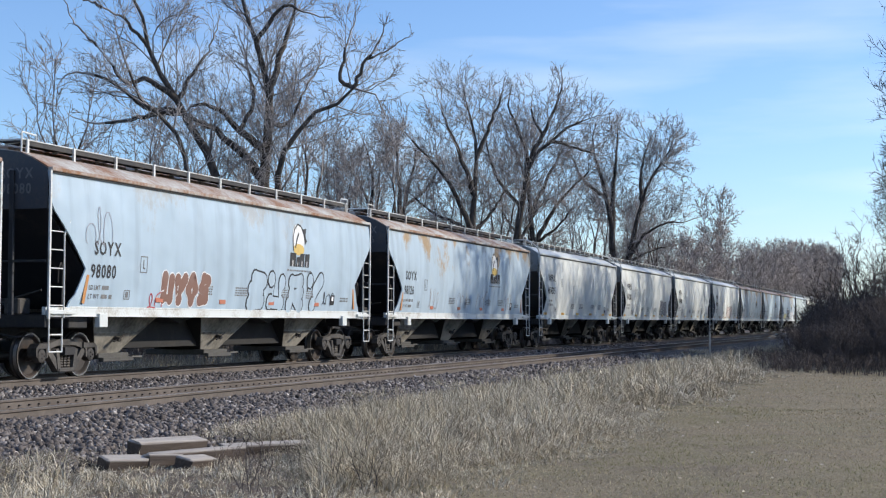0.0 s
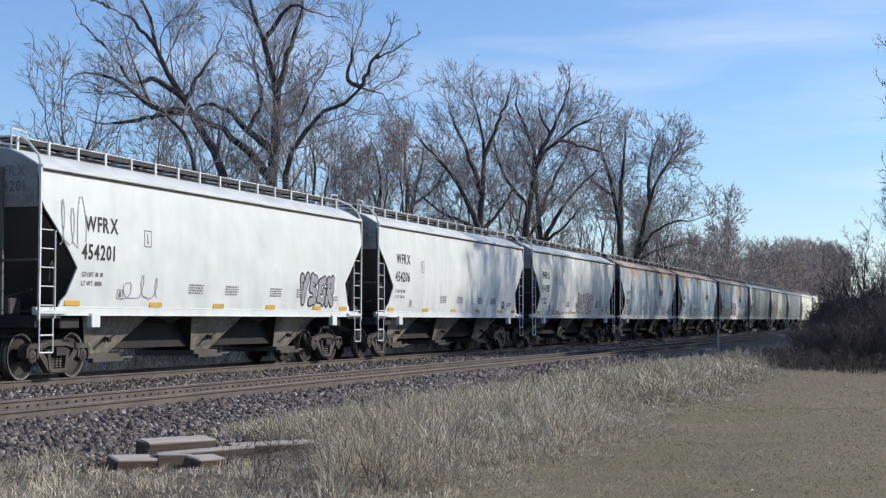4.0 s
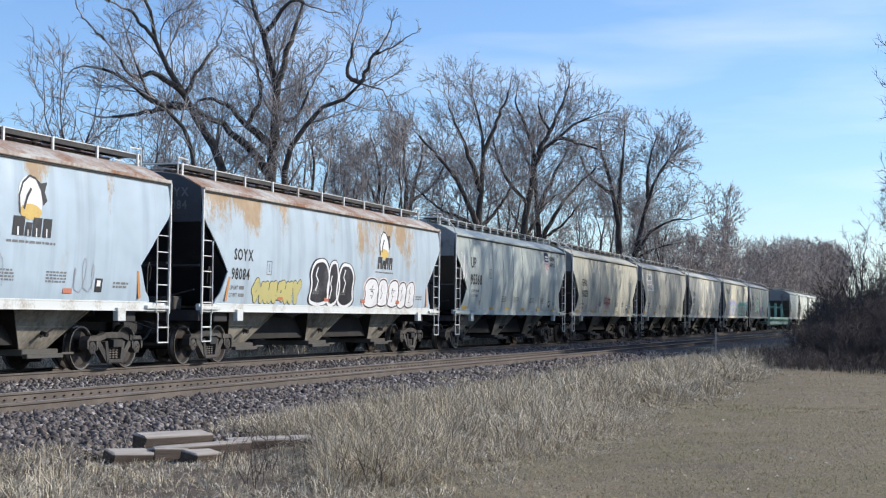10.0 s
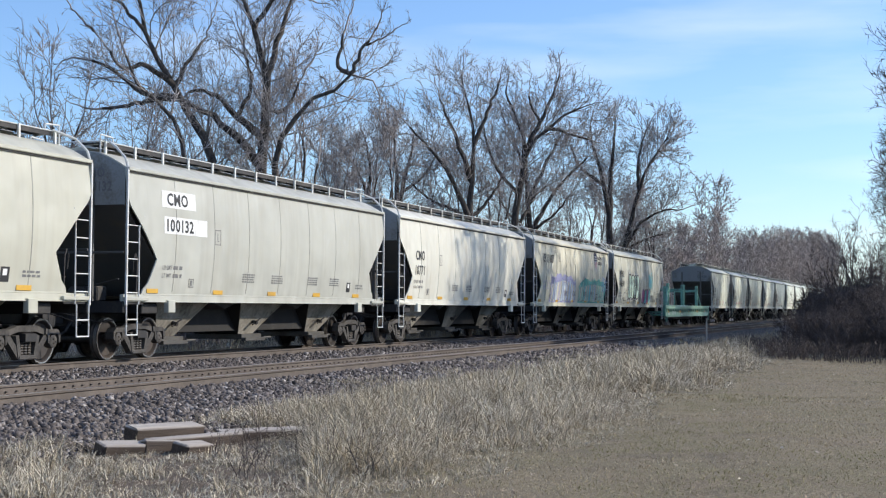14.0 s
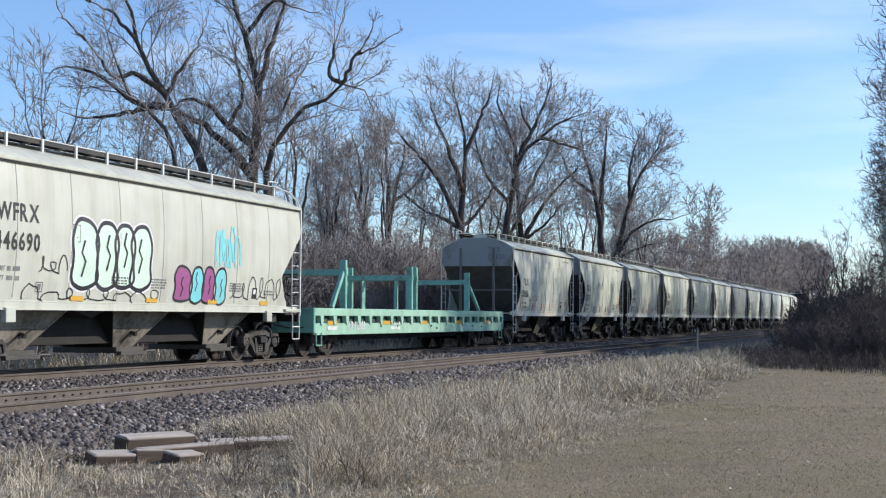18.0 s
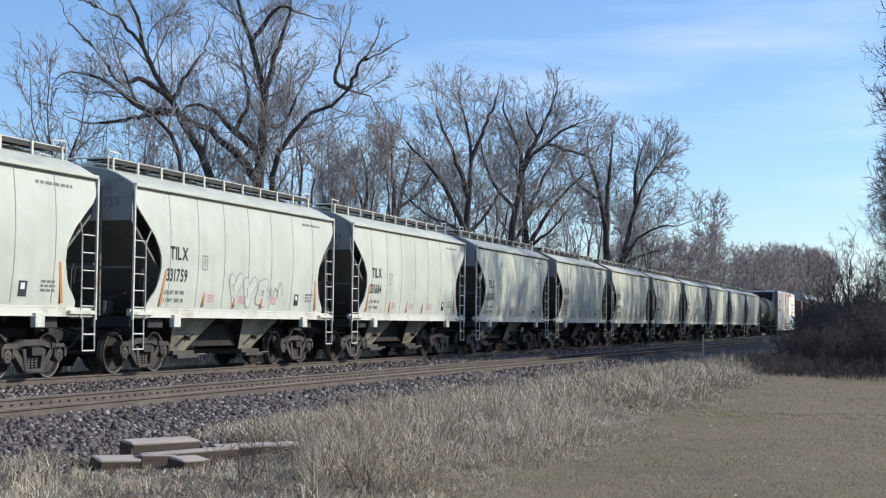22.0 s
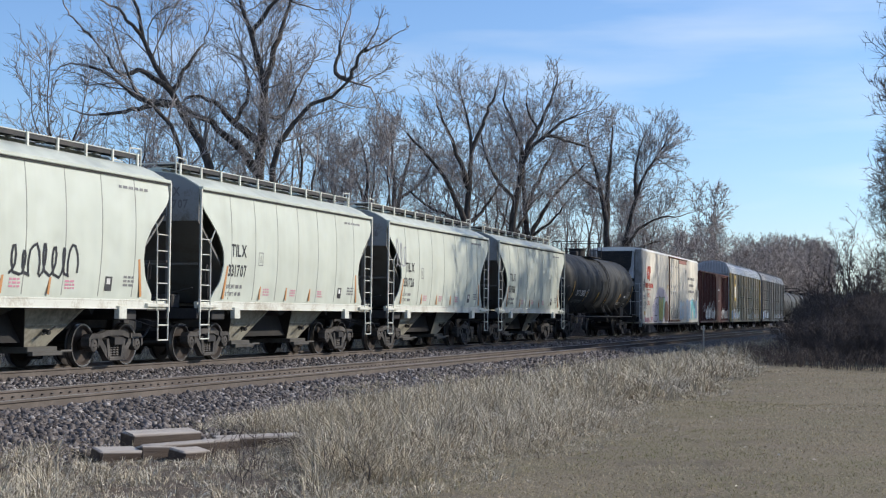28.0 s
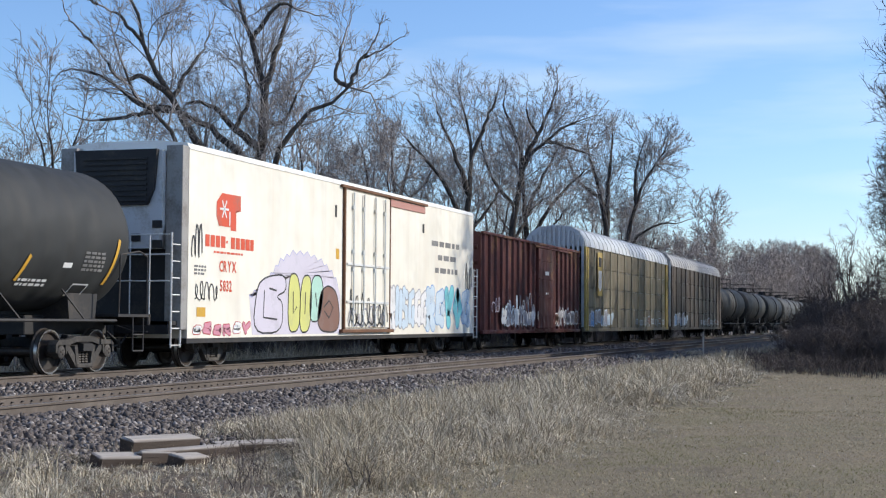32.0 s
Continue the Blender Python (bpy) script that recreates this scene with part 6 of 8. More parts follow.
def reefer_car():
    car, n = new("refrigerator_car"), 22.9
    k = Kit()
    k.prism([(-1.6, 0.7), (-1.6, 5.08), (-1.5, 5.16), (1.5, 5.16), (1.6, 5.08), (1.6, 0.7)], 0.0, n)
    part("body", k, REEFER, car, "cream-white insulated body, lower half covered in graffiti")
    k = Kit().prism([(-1.62, 5.06), (-1.55, 5.2), (-0.8, 5.28), (0.8, 5.28), (1.55, 5.2), (1.62, 5.06)], -0.02, n + 0.02)
    part("roof", k, REEFER_ROOF, car)
    k = Kit()
    for s in (-1, 1):
        k.box(0, n, s * 1.45, s * 1.59, 0.58, 0.72, 0.01)
    part("side_sill", k, STEEL_BLACK, car)
    # plug door with its rods, rail and tracks
    k = Kit().box(9.7, 13.5, -1.66, -1.6, 0.92, 4.95, 0.015)
    door = part("plug_door", k, REEFER, car)
    k = Kit()
    for x in (10.25, 11.1, 12.1, 12.95):
        k.tube((x, -1.71, 0.95), (x, -1.71, 4.9), 0.028, 6)
        for z in (1.3, 2.6, 3.1, 4.4):
            k.box(x - 0.07, x + 0.07, -1.73, -1.66, z, z + 0.12, 0.01)
    for z in (2.75, 1.65):
        k.box(9.8, 13.4, -1.7, -1.66, z, z + 0.07, 0.008)
    part("lock_rods", k, WHITE_IRON, door)
    k = Kit().box(9.4, 17.2, -1.70, -1.6, 5.0, 5.08, 0.01).box(9.4, 13.8, -1.72, -1.6, 0.78, 0.88, 0.01)
    k.box(9.62, 9.7, -1.68, -1.6, 0.88, 5.0).box(13.5, 13.56, -1.68, -1.6, 0.88, 5.0)
    part("door_track", k, RUSTY, car)
    part("door_hood", Kit().box(13.6, 17.1, -1.64, -1.6, 4.75, 4.97, 0.01), grimy("faded_red_hood", (0.45, 0.22, 0.18), (0.4, 0.3, 0.25), 0.4), car)
    # cooling unit in the leading end
    k = Kit().prism([(-1.0, 2.75), (-1.15, 3.3), (-1.15, 5.0), (1.15, 5.0), (1.15, 3.3), (1.0, 2.75)], -0.45, 0.0)
    unit = part("cooling_unit", k, UNIT_WHITE, car, "white cooling unit with a dark grille")
    part("grille", Kit().prism([(-0.82, 3.75), (-0.98, 4.1), (-1.06, 5.02), (1.06, 5.02), (0.98, 4.1), (0.82, 3.75)], -0.56, -0.44), STEEL_BLACK, unit)
    slat = Kit().bar((-0.58, -0.82, 0), (-0.58, 0.82, 0), 0.05, 0.03).mesh("slat", STEEL_BLACK)
    for i in range(9):
        part("slat", slat, None, unit, at=(0, 0, 3.85 + i * 0.12))
    k = Kit()
    for y, z in ((-1.05, 3.3), (-0.5, 3.0), (-1.05, 2.85)):
        k.box(-0.5, -0.44, y - 0.12, y + 0.12, z - 0.09, z + 0.09, 0.01)
    part("gauge_panel", k, STEEL_BLACK, unit)
    k = Kit()
    for s in (-1, 1):
        k.box(-0.3, 0.02, s * 1.38 - 0.21, s * 1.38 + 0.21, 0.9, 5.12, 0.01)
    part("corner_post", k, grimy("grey_corner_post", (0.3, 0.29, 0.275), (0.17, 0.15, 0.13), 0.5, 0.6), car)
    part("end_plate", Kit().box(-0.08, 0.02, -1.17, 1.17, 0.9, 2.75, 0.01), STEEL_BLACK, car)
    for e, o in ((0, 1), (n, -1)):
        k = Kit().box(e - o * 0.75, e, -1.5, 1.5, 1.0, 1.1, 0.01)
        k.box(e - o * 0.75, e - o * 0.68, -1.5, 1.5, 0.8, 1.1, 0.01)
        part("end_platform", k, STEEL_BLACK, car)
        k = Kit()
        for s in (-1, 1):
            for u in (0.25, 0.7):
                k.tube((e - o * u, s * 1.55, 0.5), (e - o * u, s * 1.55, 3.1), 0.025, 6)
            for i in range(7):
                k.tube((e - o * 0.25, s * 1.55, 0.55 + i * 0.38), (e - o * 0.7, s * 1.55, 0.55 + i * 0.38), 0.017, 6)
        for z in (2.0, 2.6, 3.05):
            k.tube((e - o * 0.7, -1.5, z), (e - o * 0.7, 1.5, z), 0.018, 6)
        for y in (-1.0, -0.5, 0.5, 1.0):
            k.tube((e - o * 0.7, y, 1.1), (e - o * 0.7, y, 3.05), 0.016, 6)
        part("end_ladder", k, WHITE_IRON, car, "white end ladder and railings")
        truck(car, e + o * 2.4)
    underframe(car, n, 0.35)
    d = Decal(flat)
    # the big emblem, a square with a cut corner, and rows of red block shapes
    d.poly([(1.55, 3.38), (2.35, 3.38), (2.35, 4.18), (1.7, 4.18), (1.42, 3.95), (1.42, 3.6)], RED_PAINT)
    d.poly([(2.2, 3.3), (2.5, 3.3), (2.5, 3.8), (2.75, 3.8), (2.75, 4.18), (2.2, 4.18)], RED_PAINT, 0.007)
    for a in range(6):
        c, s = 0.24 * math.cos(a * 1.05), 0.24 * math.sin(a * 1.05)
        d.stroke([(1.83, 3.8), (1.83 + c, 3.8 + s)], 0.05, LETTER_WHITE, 0.012)
    d.rect(2.1, 2.16, 3.4, 3.75, LETTER_WHITE, 0.012)
    for i, w in enumerate((0.22, 0.22, 0.22, 0.24, 0.1, 0.22, 0.22, 0.24, 0.24, 0.2)):
        d.rect(0.85 + i * 0.275, 0.85 + i * 0.275 + w, 2.86 if i != 4 else 2.98, 3.14 if i != 4 else 3.04, RED_PAINT)
    d.bars(1.3, 2.72, 1.6, 0.05, 1, RED_PAINT, rng)
    d.text("CRYX", 1.6, 2.29, 0.26, RED_PAINT)
    d.text("5832", 1.65, 1.82, 0.26, RED_PAINT)
    d.bars(0.3, 2.35, 0.6, 0.05, 3, LETTER_GREY, rng)
    d.bars(17.9, 3.72, 3.2, 0.18, 1, LETTER_GREY, rng)
    d.bars(18.6, 3.25, 2.1, 0.18, 1, LETTER_GREY, rng)
    d.bars(18.3, 2.8, 2.6, 0.18, 1, LETTER_GREY, rng)
    d.rect(0.45, 0.9, 1.2, 1.42, YELLOW)
    d.rect(9.1, 9.35, 2.9, 3.2, YELLOW)
    d.rect(9.0, 9.15, 4.1, 4.45, LETTER)
    d.rect(16.9, 17.1, 4.1, 4.4, LETTER)
    d.under(car, "lettering", "red block lettering and emblem")
    g = Decal(flat)
    g.piece(0.2, 3.4, 0.74, 1.1, [SPRAY["pink"], SPRAY["white"]], SPRAY["red"], rng, 6, 0.02)
    g.part_off()
    crest = [(3.3, 1.7), (3.9, 1.95), (4.6, 2.3), (5.2, 2.7), (6.0, 2.95), (7.0, 2.95), (8.0, 2.8), (8.8, 2.5), (9.4, 2.1)]
    jag = [(x + (p - x) * k / 4, z + (q - z) * k / 4 + 0.06 * (-1) ** k) for (x, z), (p, q) in zip(crest, crest[1:]) for k in range(4)]
    g.poly([(3.5, 0.76)] + jag + [(9.45, 1.9), (9.5, 0.76)], SPRAY["lilac"], 0.004)
    g.stroke(jag, 0.03, SPRAY["violet"], 0.006)
    for pts, c in (([(3.5, 0.8), (3.75, 2.0), (4.3, 2.25), (5.5, 2.35), (5.6, 1.9), (4.9, 1.75), (5.4, 1.6), (5.3, 0.8)], "lilac"), ([(5.7, 0.8), (5.75, 2.35), (6.3, 2.4), (6.55, 1.9), (6.5, 0.85)], "lime"),
                   ([(6.45, 0.8), (6.6, 2.3), (7.2, 2.4), (7.35, 1.8), (7.2, 0.82)], "lime"), ([(7.15, 1.1), (7.3, 2.35), (8.0, 2.4), (8.2, 1.9), (7.9, 1.1)], "mint"),
                   ([(7.7, 0.85), (7.9, 1.9), (8.5, 2.15), (9.2, 1.95), (9.45, 1.2), (9.2, 0.78)], "brown")):
        g.part_off()
        pts = rounded(pts)
        g.poly(pts, SPRAY[c], 0.008)
        g.stroke(pts, 0.045, SPRAY["black"], 0.010, True)
    g.part_off()
    for pts in ([(4.2, 1.9), (4.15, 1.2), (5.0, 1.15)], [(4.5, 1.95), (4.95, 1.9)], [(6.05, 1.9), (6.05, 1.3), (6.3, 1.5)], [(6.9, 1.9), (6.85, 1.3)], [(7.6, 1.9), (7.7, 1.5)], [(8.2, 1.5), (8.6, 1.7), (8.9, 1.5), (8.6, 1.2), (8.25, 1.4)]):
        g.stroke(pts, 0.05, SPRAY["black"], 0.012)
    g.piece(13.6, 17.4, 0.78, 2.3, [SPRAY["white"], SPRAY["ice"]], SPRAY["grey"], rng, 6, 0.04, 0.08, full=0.5)
    g.piece(17.3, 22.5, 0.78, 2.4, [SPRAY["ice"], SPRAY["cyan"], SPRAY["ice"]], SPRAY["blue"], rng, 5, 0.04, 0.08, full=0.45)
    g.tag(0.3, 1.6, 1.6, 2.1, SPRAY["black"], rng, 5, 0.035)
    g.tag(0.15, 0.7, 2.6, 3.4, SPRAY["black"], rng, 3, 0.045)
    g.tag(21.9, 22.7, 2.3, 3.3, SPRAY["black"], rng, 4, 0.05)
    g.under(car, "graffiti", "colourful sprayed graffiti letters")
    h = Decal(lambda z: -1.67)
    h.tag(9.9, 13.3, 1.0, 2.1, SPRAY["black"], rng, 7, 0.05)
    h.tag(10.0, 13.2, 0.95, 1.6, SPRAY["grey"], rng, 6, 0.05)
    h.under(car, "graffiti", "graffiti on the plug door")
    return car


joins(reefer_car(), 492.13, "cream-white insulated refrigerator car covered in graffiti", "boxcar")

# -- the red car with outside ribs --
OXIDE = car_paint("oxide_red_paint", (0.10, 0.022, 0.02), (0.05, 0.024, 0.02), 0.6, 0.3)


def ribbed_boxcar():
    car, n = new("boxcar"), 17.0
    part("body", Kit().prism([(-1.52, 0.75), (-1.52, 4.56), (-0.9, 4.66), (0.9, 4.66), (1.52, 4.56), (1.52, 0.75)], 0, n), OXIDE, car)
    rib = Kit().prism([(0, -1.52), (0.03, -1.62), (0.13, -1.62), (0.16, -1.52)], 0.8, 4.52, "z").mesh("rib", OXIDE)
    back = Kit().prism([(0, 1.52), (0.03, 1.62), (0.13, 1.62), (0.16, 1.52)], 0.8, 4.52, "z").mesh("rib", OXIDE)
    for i in range(20):
        x = 0.15 + i * (n - 0.46) / 19
        if not 8.3 < x < 11.9:
            part("rib", rib, None, car, at=(x, 0, 0))
        part("rib", back, None, car, at=(x, 0, 0))
    k = Kit().box(8.6, 11.7, -1.66, -1.52, 0.85, 4.36, 0.02)
    for z in (1.4, 2.2, 3.0, 3.8):
        k.box(8.65, 11.65, -1.69, -1.66, z, z + 0.06)
    door = part("sliding_door", k, OXIDE, car)
    part("door_track", Kit().box(8.0, 15.0, -1.68, -1.52, 4.38, 4.46).box(8.0, 15.0, -1.68, -1.52, 0.74, 0.82), OXIDE, car)
    part("side_chord", Kit().box(0, n, -1.63, -1.52, 4.50, 4.60, 0.01).box(0, n, 1.52, 1.63, 4.50, 4.60, 0.01).box(0, n, -1.63, -1.5, 0.66, 0.8, 0.01).box(0, n, 1.5, 1.63, 0.66, 0.8, 0.01), OXIDE, car)
    for e, o in ((0, 1), (n, -1)):
        k = Kit()
        for i in range(6):
            k.tube((e - o * 0.0, -1.4, 1.1 + i * 0.58), (e - o * 0.0, 1.4, 1.1 + i * 0.58), 0.09, 8)
        part("end_corrugation", k, OXIDE, car)
        truck(car, e + o * 1.9)
    underframe(car, n, 0.2)
    g = Decal(lambda z: -1.64)
    g.piece(2.6, 8.0, 0.9, 1.9, [SPRAY["grey"], SPRAY["white"]], SPRAY["white"], rng, 8, 0.06, 0.2)
    g.piece(8.4, 16.4, 0.95, 1.7, [SPRAY["grey"], SPRAY["brown"]], SPRAY["white"], rng, 10, 0.05, 0.2)
    g.tag(1.2, 2.4, 1.5, 2.1, SPRAY["lilac"], rng, 3, 0.05)
    for u in (3.0, 5.2, 11.8, 14.0):
        g.tag(u, u + 2.2, 0.95, 2.4 if u < 8 else 1.9, SPRAY["ice" if u < 4 else "grey"], rng, 4, 0.09)
    g.under(car, "graffiti", "sprayed graffiti letters")
    d = Decal(lambda z: -1.695)
    d.rect(9.6, 10.3, 3.2, 3.36, LETTER_WHITE)
    d.bars(9.7, 2.35, 0.5, 0.08, 1, LETTER_WHITE, rng)
    d.under(car, "lettering", "small white patch on the door")
    return car


joins(ribbed_boxcar(), 516.3, "dark oxide-red ribbed boxcar with graffiti along its foot", "boxcar")

# -- two closed car carriers --
RACK_YELLOW = car_paint("faded_yellow_screen", (0.19, 0.165, 0.115), (0.1, 0.085, 0.065), 0.7, 0.0)
RACK_GREY = car_paint("grey_brown_screen", (0.085, 0.07, 0.062), (0.05, 0.042, 0.036), 0.7, 0.0)
RACK_ROOF = grimy("pale_roof", (0.55, 0.58, 0.6), (0.35, 0.34, 0.33), 0.4, 0.45)
RACK_ROOF_D = grimy("dull_roof", (0.36, 0.36, 0.36), (0.22, 0.2, 0.18), 0.4, 0.55)
RACK_POST = grimy("pale_post", (0.34, 0.31, 0.22), (0.2, 0.17, 0.12), 0.5)
RACK_END = grimy("yellow_end_post", (0.45, 0.33, 0.09), (0.26, 0.2, 0.11), 0.45)


def car_carrier(screen, roof, post):
    car, n = new("car_carrier"), 25.8
    part("deck", Kit().box(0, n, -1.4, 1.4, 0.8, 1.05), STEEL_BLACK, car)
    panel = Kit().box(0.06, 2.07, -1.52, -1.5, 0.0, 0.985, 0.006)
    for j in range(7):
        panel.box(0.08, 2.05, -1.535, -1.52, 0.06 + j * 0.12, 0.11 + j * 0.12)
    panel = panel.mesh("screen_panel", screen)
    for i in range(12):
        for j in range(4):
            part("screen_panel", panel, None, car, at=(0.5 + i * 2.07, 0, 0.86 + j * 1.02))
    part("far_side", Kit().box(0.4, n - 0.4, 1.5, 1.54, 0.8, 4.95), screen, car)
    up = Kit().box(-0.06, 0.06, -1.58, -1.48, 0.7, 4.98, 0.01).mesh("side_post", post)
    for i in range(13):
        part("side_post", up, None, car, at=(0.5 + i * 2.07, 0, 0))
    for u in (0.28, n - 1.1):
        part("end_post", Kit().box(u, u + 0.3, -1.61, -1.5, 0.7, 4.9, 0.02), RACK_END, car)
        part("end_post", Kit().box(u + 0.45, u + 0.7, -1.61, -1.5, 0.7, 4.9, 0.02), RACK_END, car)
    arch = [(-1.58, 4.92), (-1.5, 5.28), (-1.25, 5.68), (-0.8, 5.92), (0, 6.02), (0.8, 5.92), (1.25, 5.68), (1.5, 5.28), (1.58, 4.92)]
    k = Kit().prism(arch, 0.3, n - 0.3)
    part("roof", k, roof, car, smooth=True)
    k = Kit()
    for i in range(24):
        x = 0.5 + i * 1.07
        for p, q in zip(arch, arch[1:]):
            k.bar((x, p[0] * 1.006, p[1] + 0.008), (x, q[0] * 1.006, q[1] + 0.008), 0.06, 0.02, (1, 0, 0))
    part("roof_ribs", k, roof, car)
    part("sill", Kit().box(0, n, -1.58, -1.45, 0.66, 0.85, 0.01).box(0, n, 1.45, 1.58, 0.66, 0.85, 0.01), screen, car)
    for e, o in ((0.3, 1), (n - 0.3, -1)):
        k = Kit()
        for i in range(13):
            y = -1.44 + i * 0.24
            k.prism([(y - 0.06, 0.9), (y - 0.06, 5.2 + 0.78 * (1 - (y / 1.5) ** 2)), (y + 0.06, 5.2 + 0.78 * (1 - (y / 1.5) ** 2)), (y + 0.06, 0.9)], e - o * 0.1, e)
        part("end_door", k, roof, car, "corrugated pale end door")
        truck(car, e + o * 2.6)
    underframe(car, n, 0.2)
    g = Decal(lambda z: -1.545)
    g.piece(0.9, 7.5, 0.9, 1.8, [SPRAY["ice"], SPRAY["grey"], SPRAY["blue"]], SPRAY["ice"], rng, 8, 0.06, 0.2)
    g.piece(14.0, 24.5, 0.9, 1.5, [SPRAY["grey"], SPRAY["brown"]], SPRAY["ice"], rng, 8, 0.05, 0.2)
    g.under(car, "graffiti", "faded sprayed graffiti")
    return car


carrier = car_carrier(RACK_YELLOW, RACK_ROOF, RACK_POST)
other = copy_thing(carrier, Matrix())
d = Decal(lambda z: -1.6)
d.rect(3.1, 4.3, 2.5, 4.75, RACK_END)
d.poly([(3.3, 2.95), (3.3, 3.8), (4.1, 3.8), (4.1, 2.95), (3.7, 2.7)], LETTER_WHITE, 0.009)
d.rect(3.35, 4.05, 4.0, 4.5, LETTER, 0.009)
d.under(carrier, "sign_board", "yellow board with a white patch")
repaint(other, ("screen_panel", "sill", "far_side", "side_post", "end_post"), RACK_GREY)
repaint(other, ("roof", "roof_ribs"), RACK_ROOF_D)
joins(carrier, 534.46, "faded yellow closed car carrier with a pale roof", "car carrier")
joins(other, 561.34, "grey-brown closed car carrier with a dull roof", "car carrier")

# ---- bare trees and brush ----
BARK = Shade("grey_bark", 0.95)
_a = BARK.where((1, 1, 0.25))
_g = BARK.noise(_a, 9, 6, 0.7)
BARK.bump(_g, 0.8, 0.04)
BARK = BARK.done(BARK.mix(BARK.ramp(_g, 0.3, 0.72), (0.028, 0.024, 0.021), (0.14, 0.12, 0.104)))
TWIG = Shade("twig_bark", 0.95)
TWIG = TWIG.done(TWIG.mix(TWIG.ramp(TWIG.noise(TWIG.where(), 0.8, 3), 0.35, 0.7), (0.195, 0.178, 0.172), (0.42, 0.388, 0.372)))
BRUSH = Shade("brush_bark", 0.95)
BRUSH = BRUSH.done(BRUSH.mix(BRUSH.ramp(BRUSH.noise(BRUSH.where(), 1.2, 3), 0.3, 0.7), (0.058, 0.047, 0.044), (0.125, 0.1, 0.09)))


WOOD_TWIG = Shade("wood_twig", 0.95)
WOOD_TWIG = WOOD_TWIG.done(WOOD_TWIG.mix(WOOD_TWIG.ramp(WOOD_TWIG.noise(WOOD_TWIG.where(), 0.8, 3), 0.35, 0.7), (0.175, 0.157, 0.15), (0.37, 0.335, 0.318)))


def tubes(segs, sides):
    """Corners and faces of tapered tubes from an array of (p, q, r, s)."""
    a = np.array(segs, dtype=np.float64)
    p, q, r, s = a[:, 0:3], a[:, 3:6], a[:, 6], a[:, 7]
    w = q - p
    w /= np.maximum(np.linalg.norm(w, axis=1), 1e-6)[:, None]
    ref = np.where(np.abs(w[:, 2:3]) > 0.9, np.array([[1.0, 0, 0]]), np.array([[0, 0, 1.0]]))
    u = np.cross(w, ref)
    u /= np.linalg.norm(u, axis=1)[:, None]
    v = np.cross(w, u)
    g = np.arange(sides) * 2 * np.pi / sides
    ring = u[:, None, :] * np.cos(g)[None, :, None] + v[:, None, :] * np.sin(g)[None, :, None]
    verts = np.stack([p[:, None, :] + ring * r[:, None, None], q[:, None, :] + ring * s[:, None, None]], 1)
    i = np.arange(sides)
    f = np.stack([i, (i + 1) % sides, sides + (i + 1) % sides, sides + i], 1)
    f = (np.arange(len(a)) * 2 * sides)[:, None, None] + f[None]
    return verts.reshape(-1, 3), f.reshape(-1, 4)


def thorns(rows):
    """Corners and faces of three-sided spikes from an array of (p, q, r)."""
    a = np.array(rows, dtype=np.float64)
    p, q, r = a[:, 0:3], a[:, 3:6], a[:, 6]
    w = q - p
    w /= np.maximum(np.linalg.norm(w, axis=1), 1e-6)[:, None]
    u = np.cross(w, np.where(np.abs(w[:, 2:3]) > 0.9, np.array([[1.0, 0, 0]]), np.array([[0, 0, 1.0]])))
    u /= np.linalg.norm(u, axis=1)[:, None]
    v = np.cross(w, u)
    ring = [p + (u * math.cos(t) + v * math.sin(t)) * r[:, None] for t in (0, 2.094, 4.189)]
    verts = np.stack(ring + [q], 1)
    f = (np.arange(len(a)) * 4)[:, None, None] + np.array([(0, 1, 3), (1, 2, 3), (2, 0, 3)])[None]
    return verts.reshape(-1, 3), f.reshape(-1, 3)


def crown_mesh(segs, spikes, sides, material):
    """Branches with their twigs in one mesh."""
    v, f = tubes(segs, sides)
    w, g = thorns(spikes)
    me = bpy.data.meshes.new("crown")
    me.vertices.add(len(v) + len(w))
    me.vertices.foreach_set("co", np.concatenate([v, w]).astype(np.float32).ravel())
    me.loops.add(f.size + g.size)
    me.loops.foreach_set("vertex_index", np.concatenate([f.ravel(), g.ravel() + len(v)]).astype(np.int32))
    me.polygons.add(len(f) + len(g))
    me.polygons.foreach_set("loop_start", np.concatenate([np.arange(len(f)) * 4, f.size + np.arange(len(g)) * 3]).astype(np.int32))
    me.update(calc_edges=True)
    me.materials.append(material)
    return me


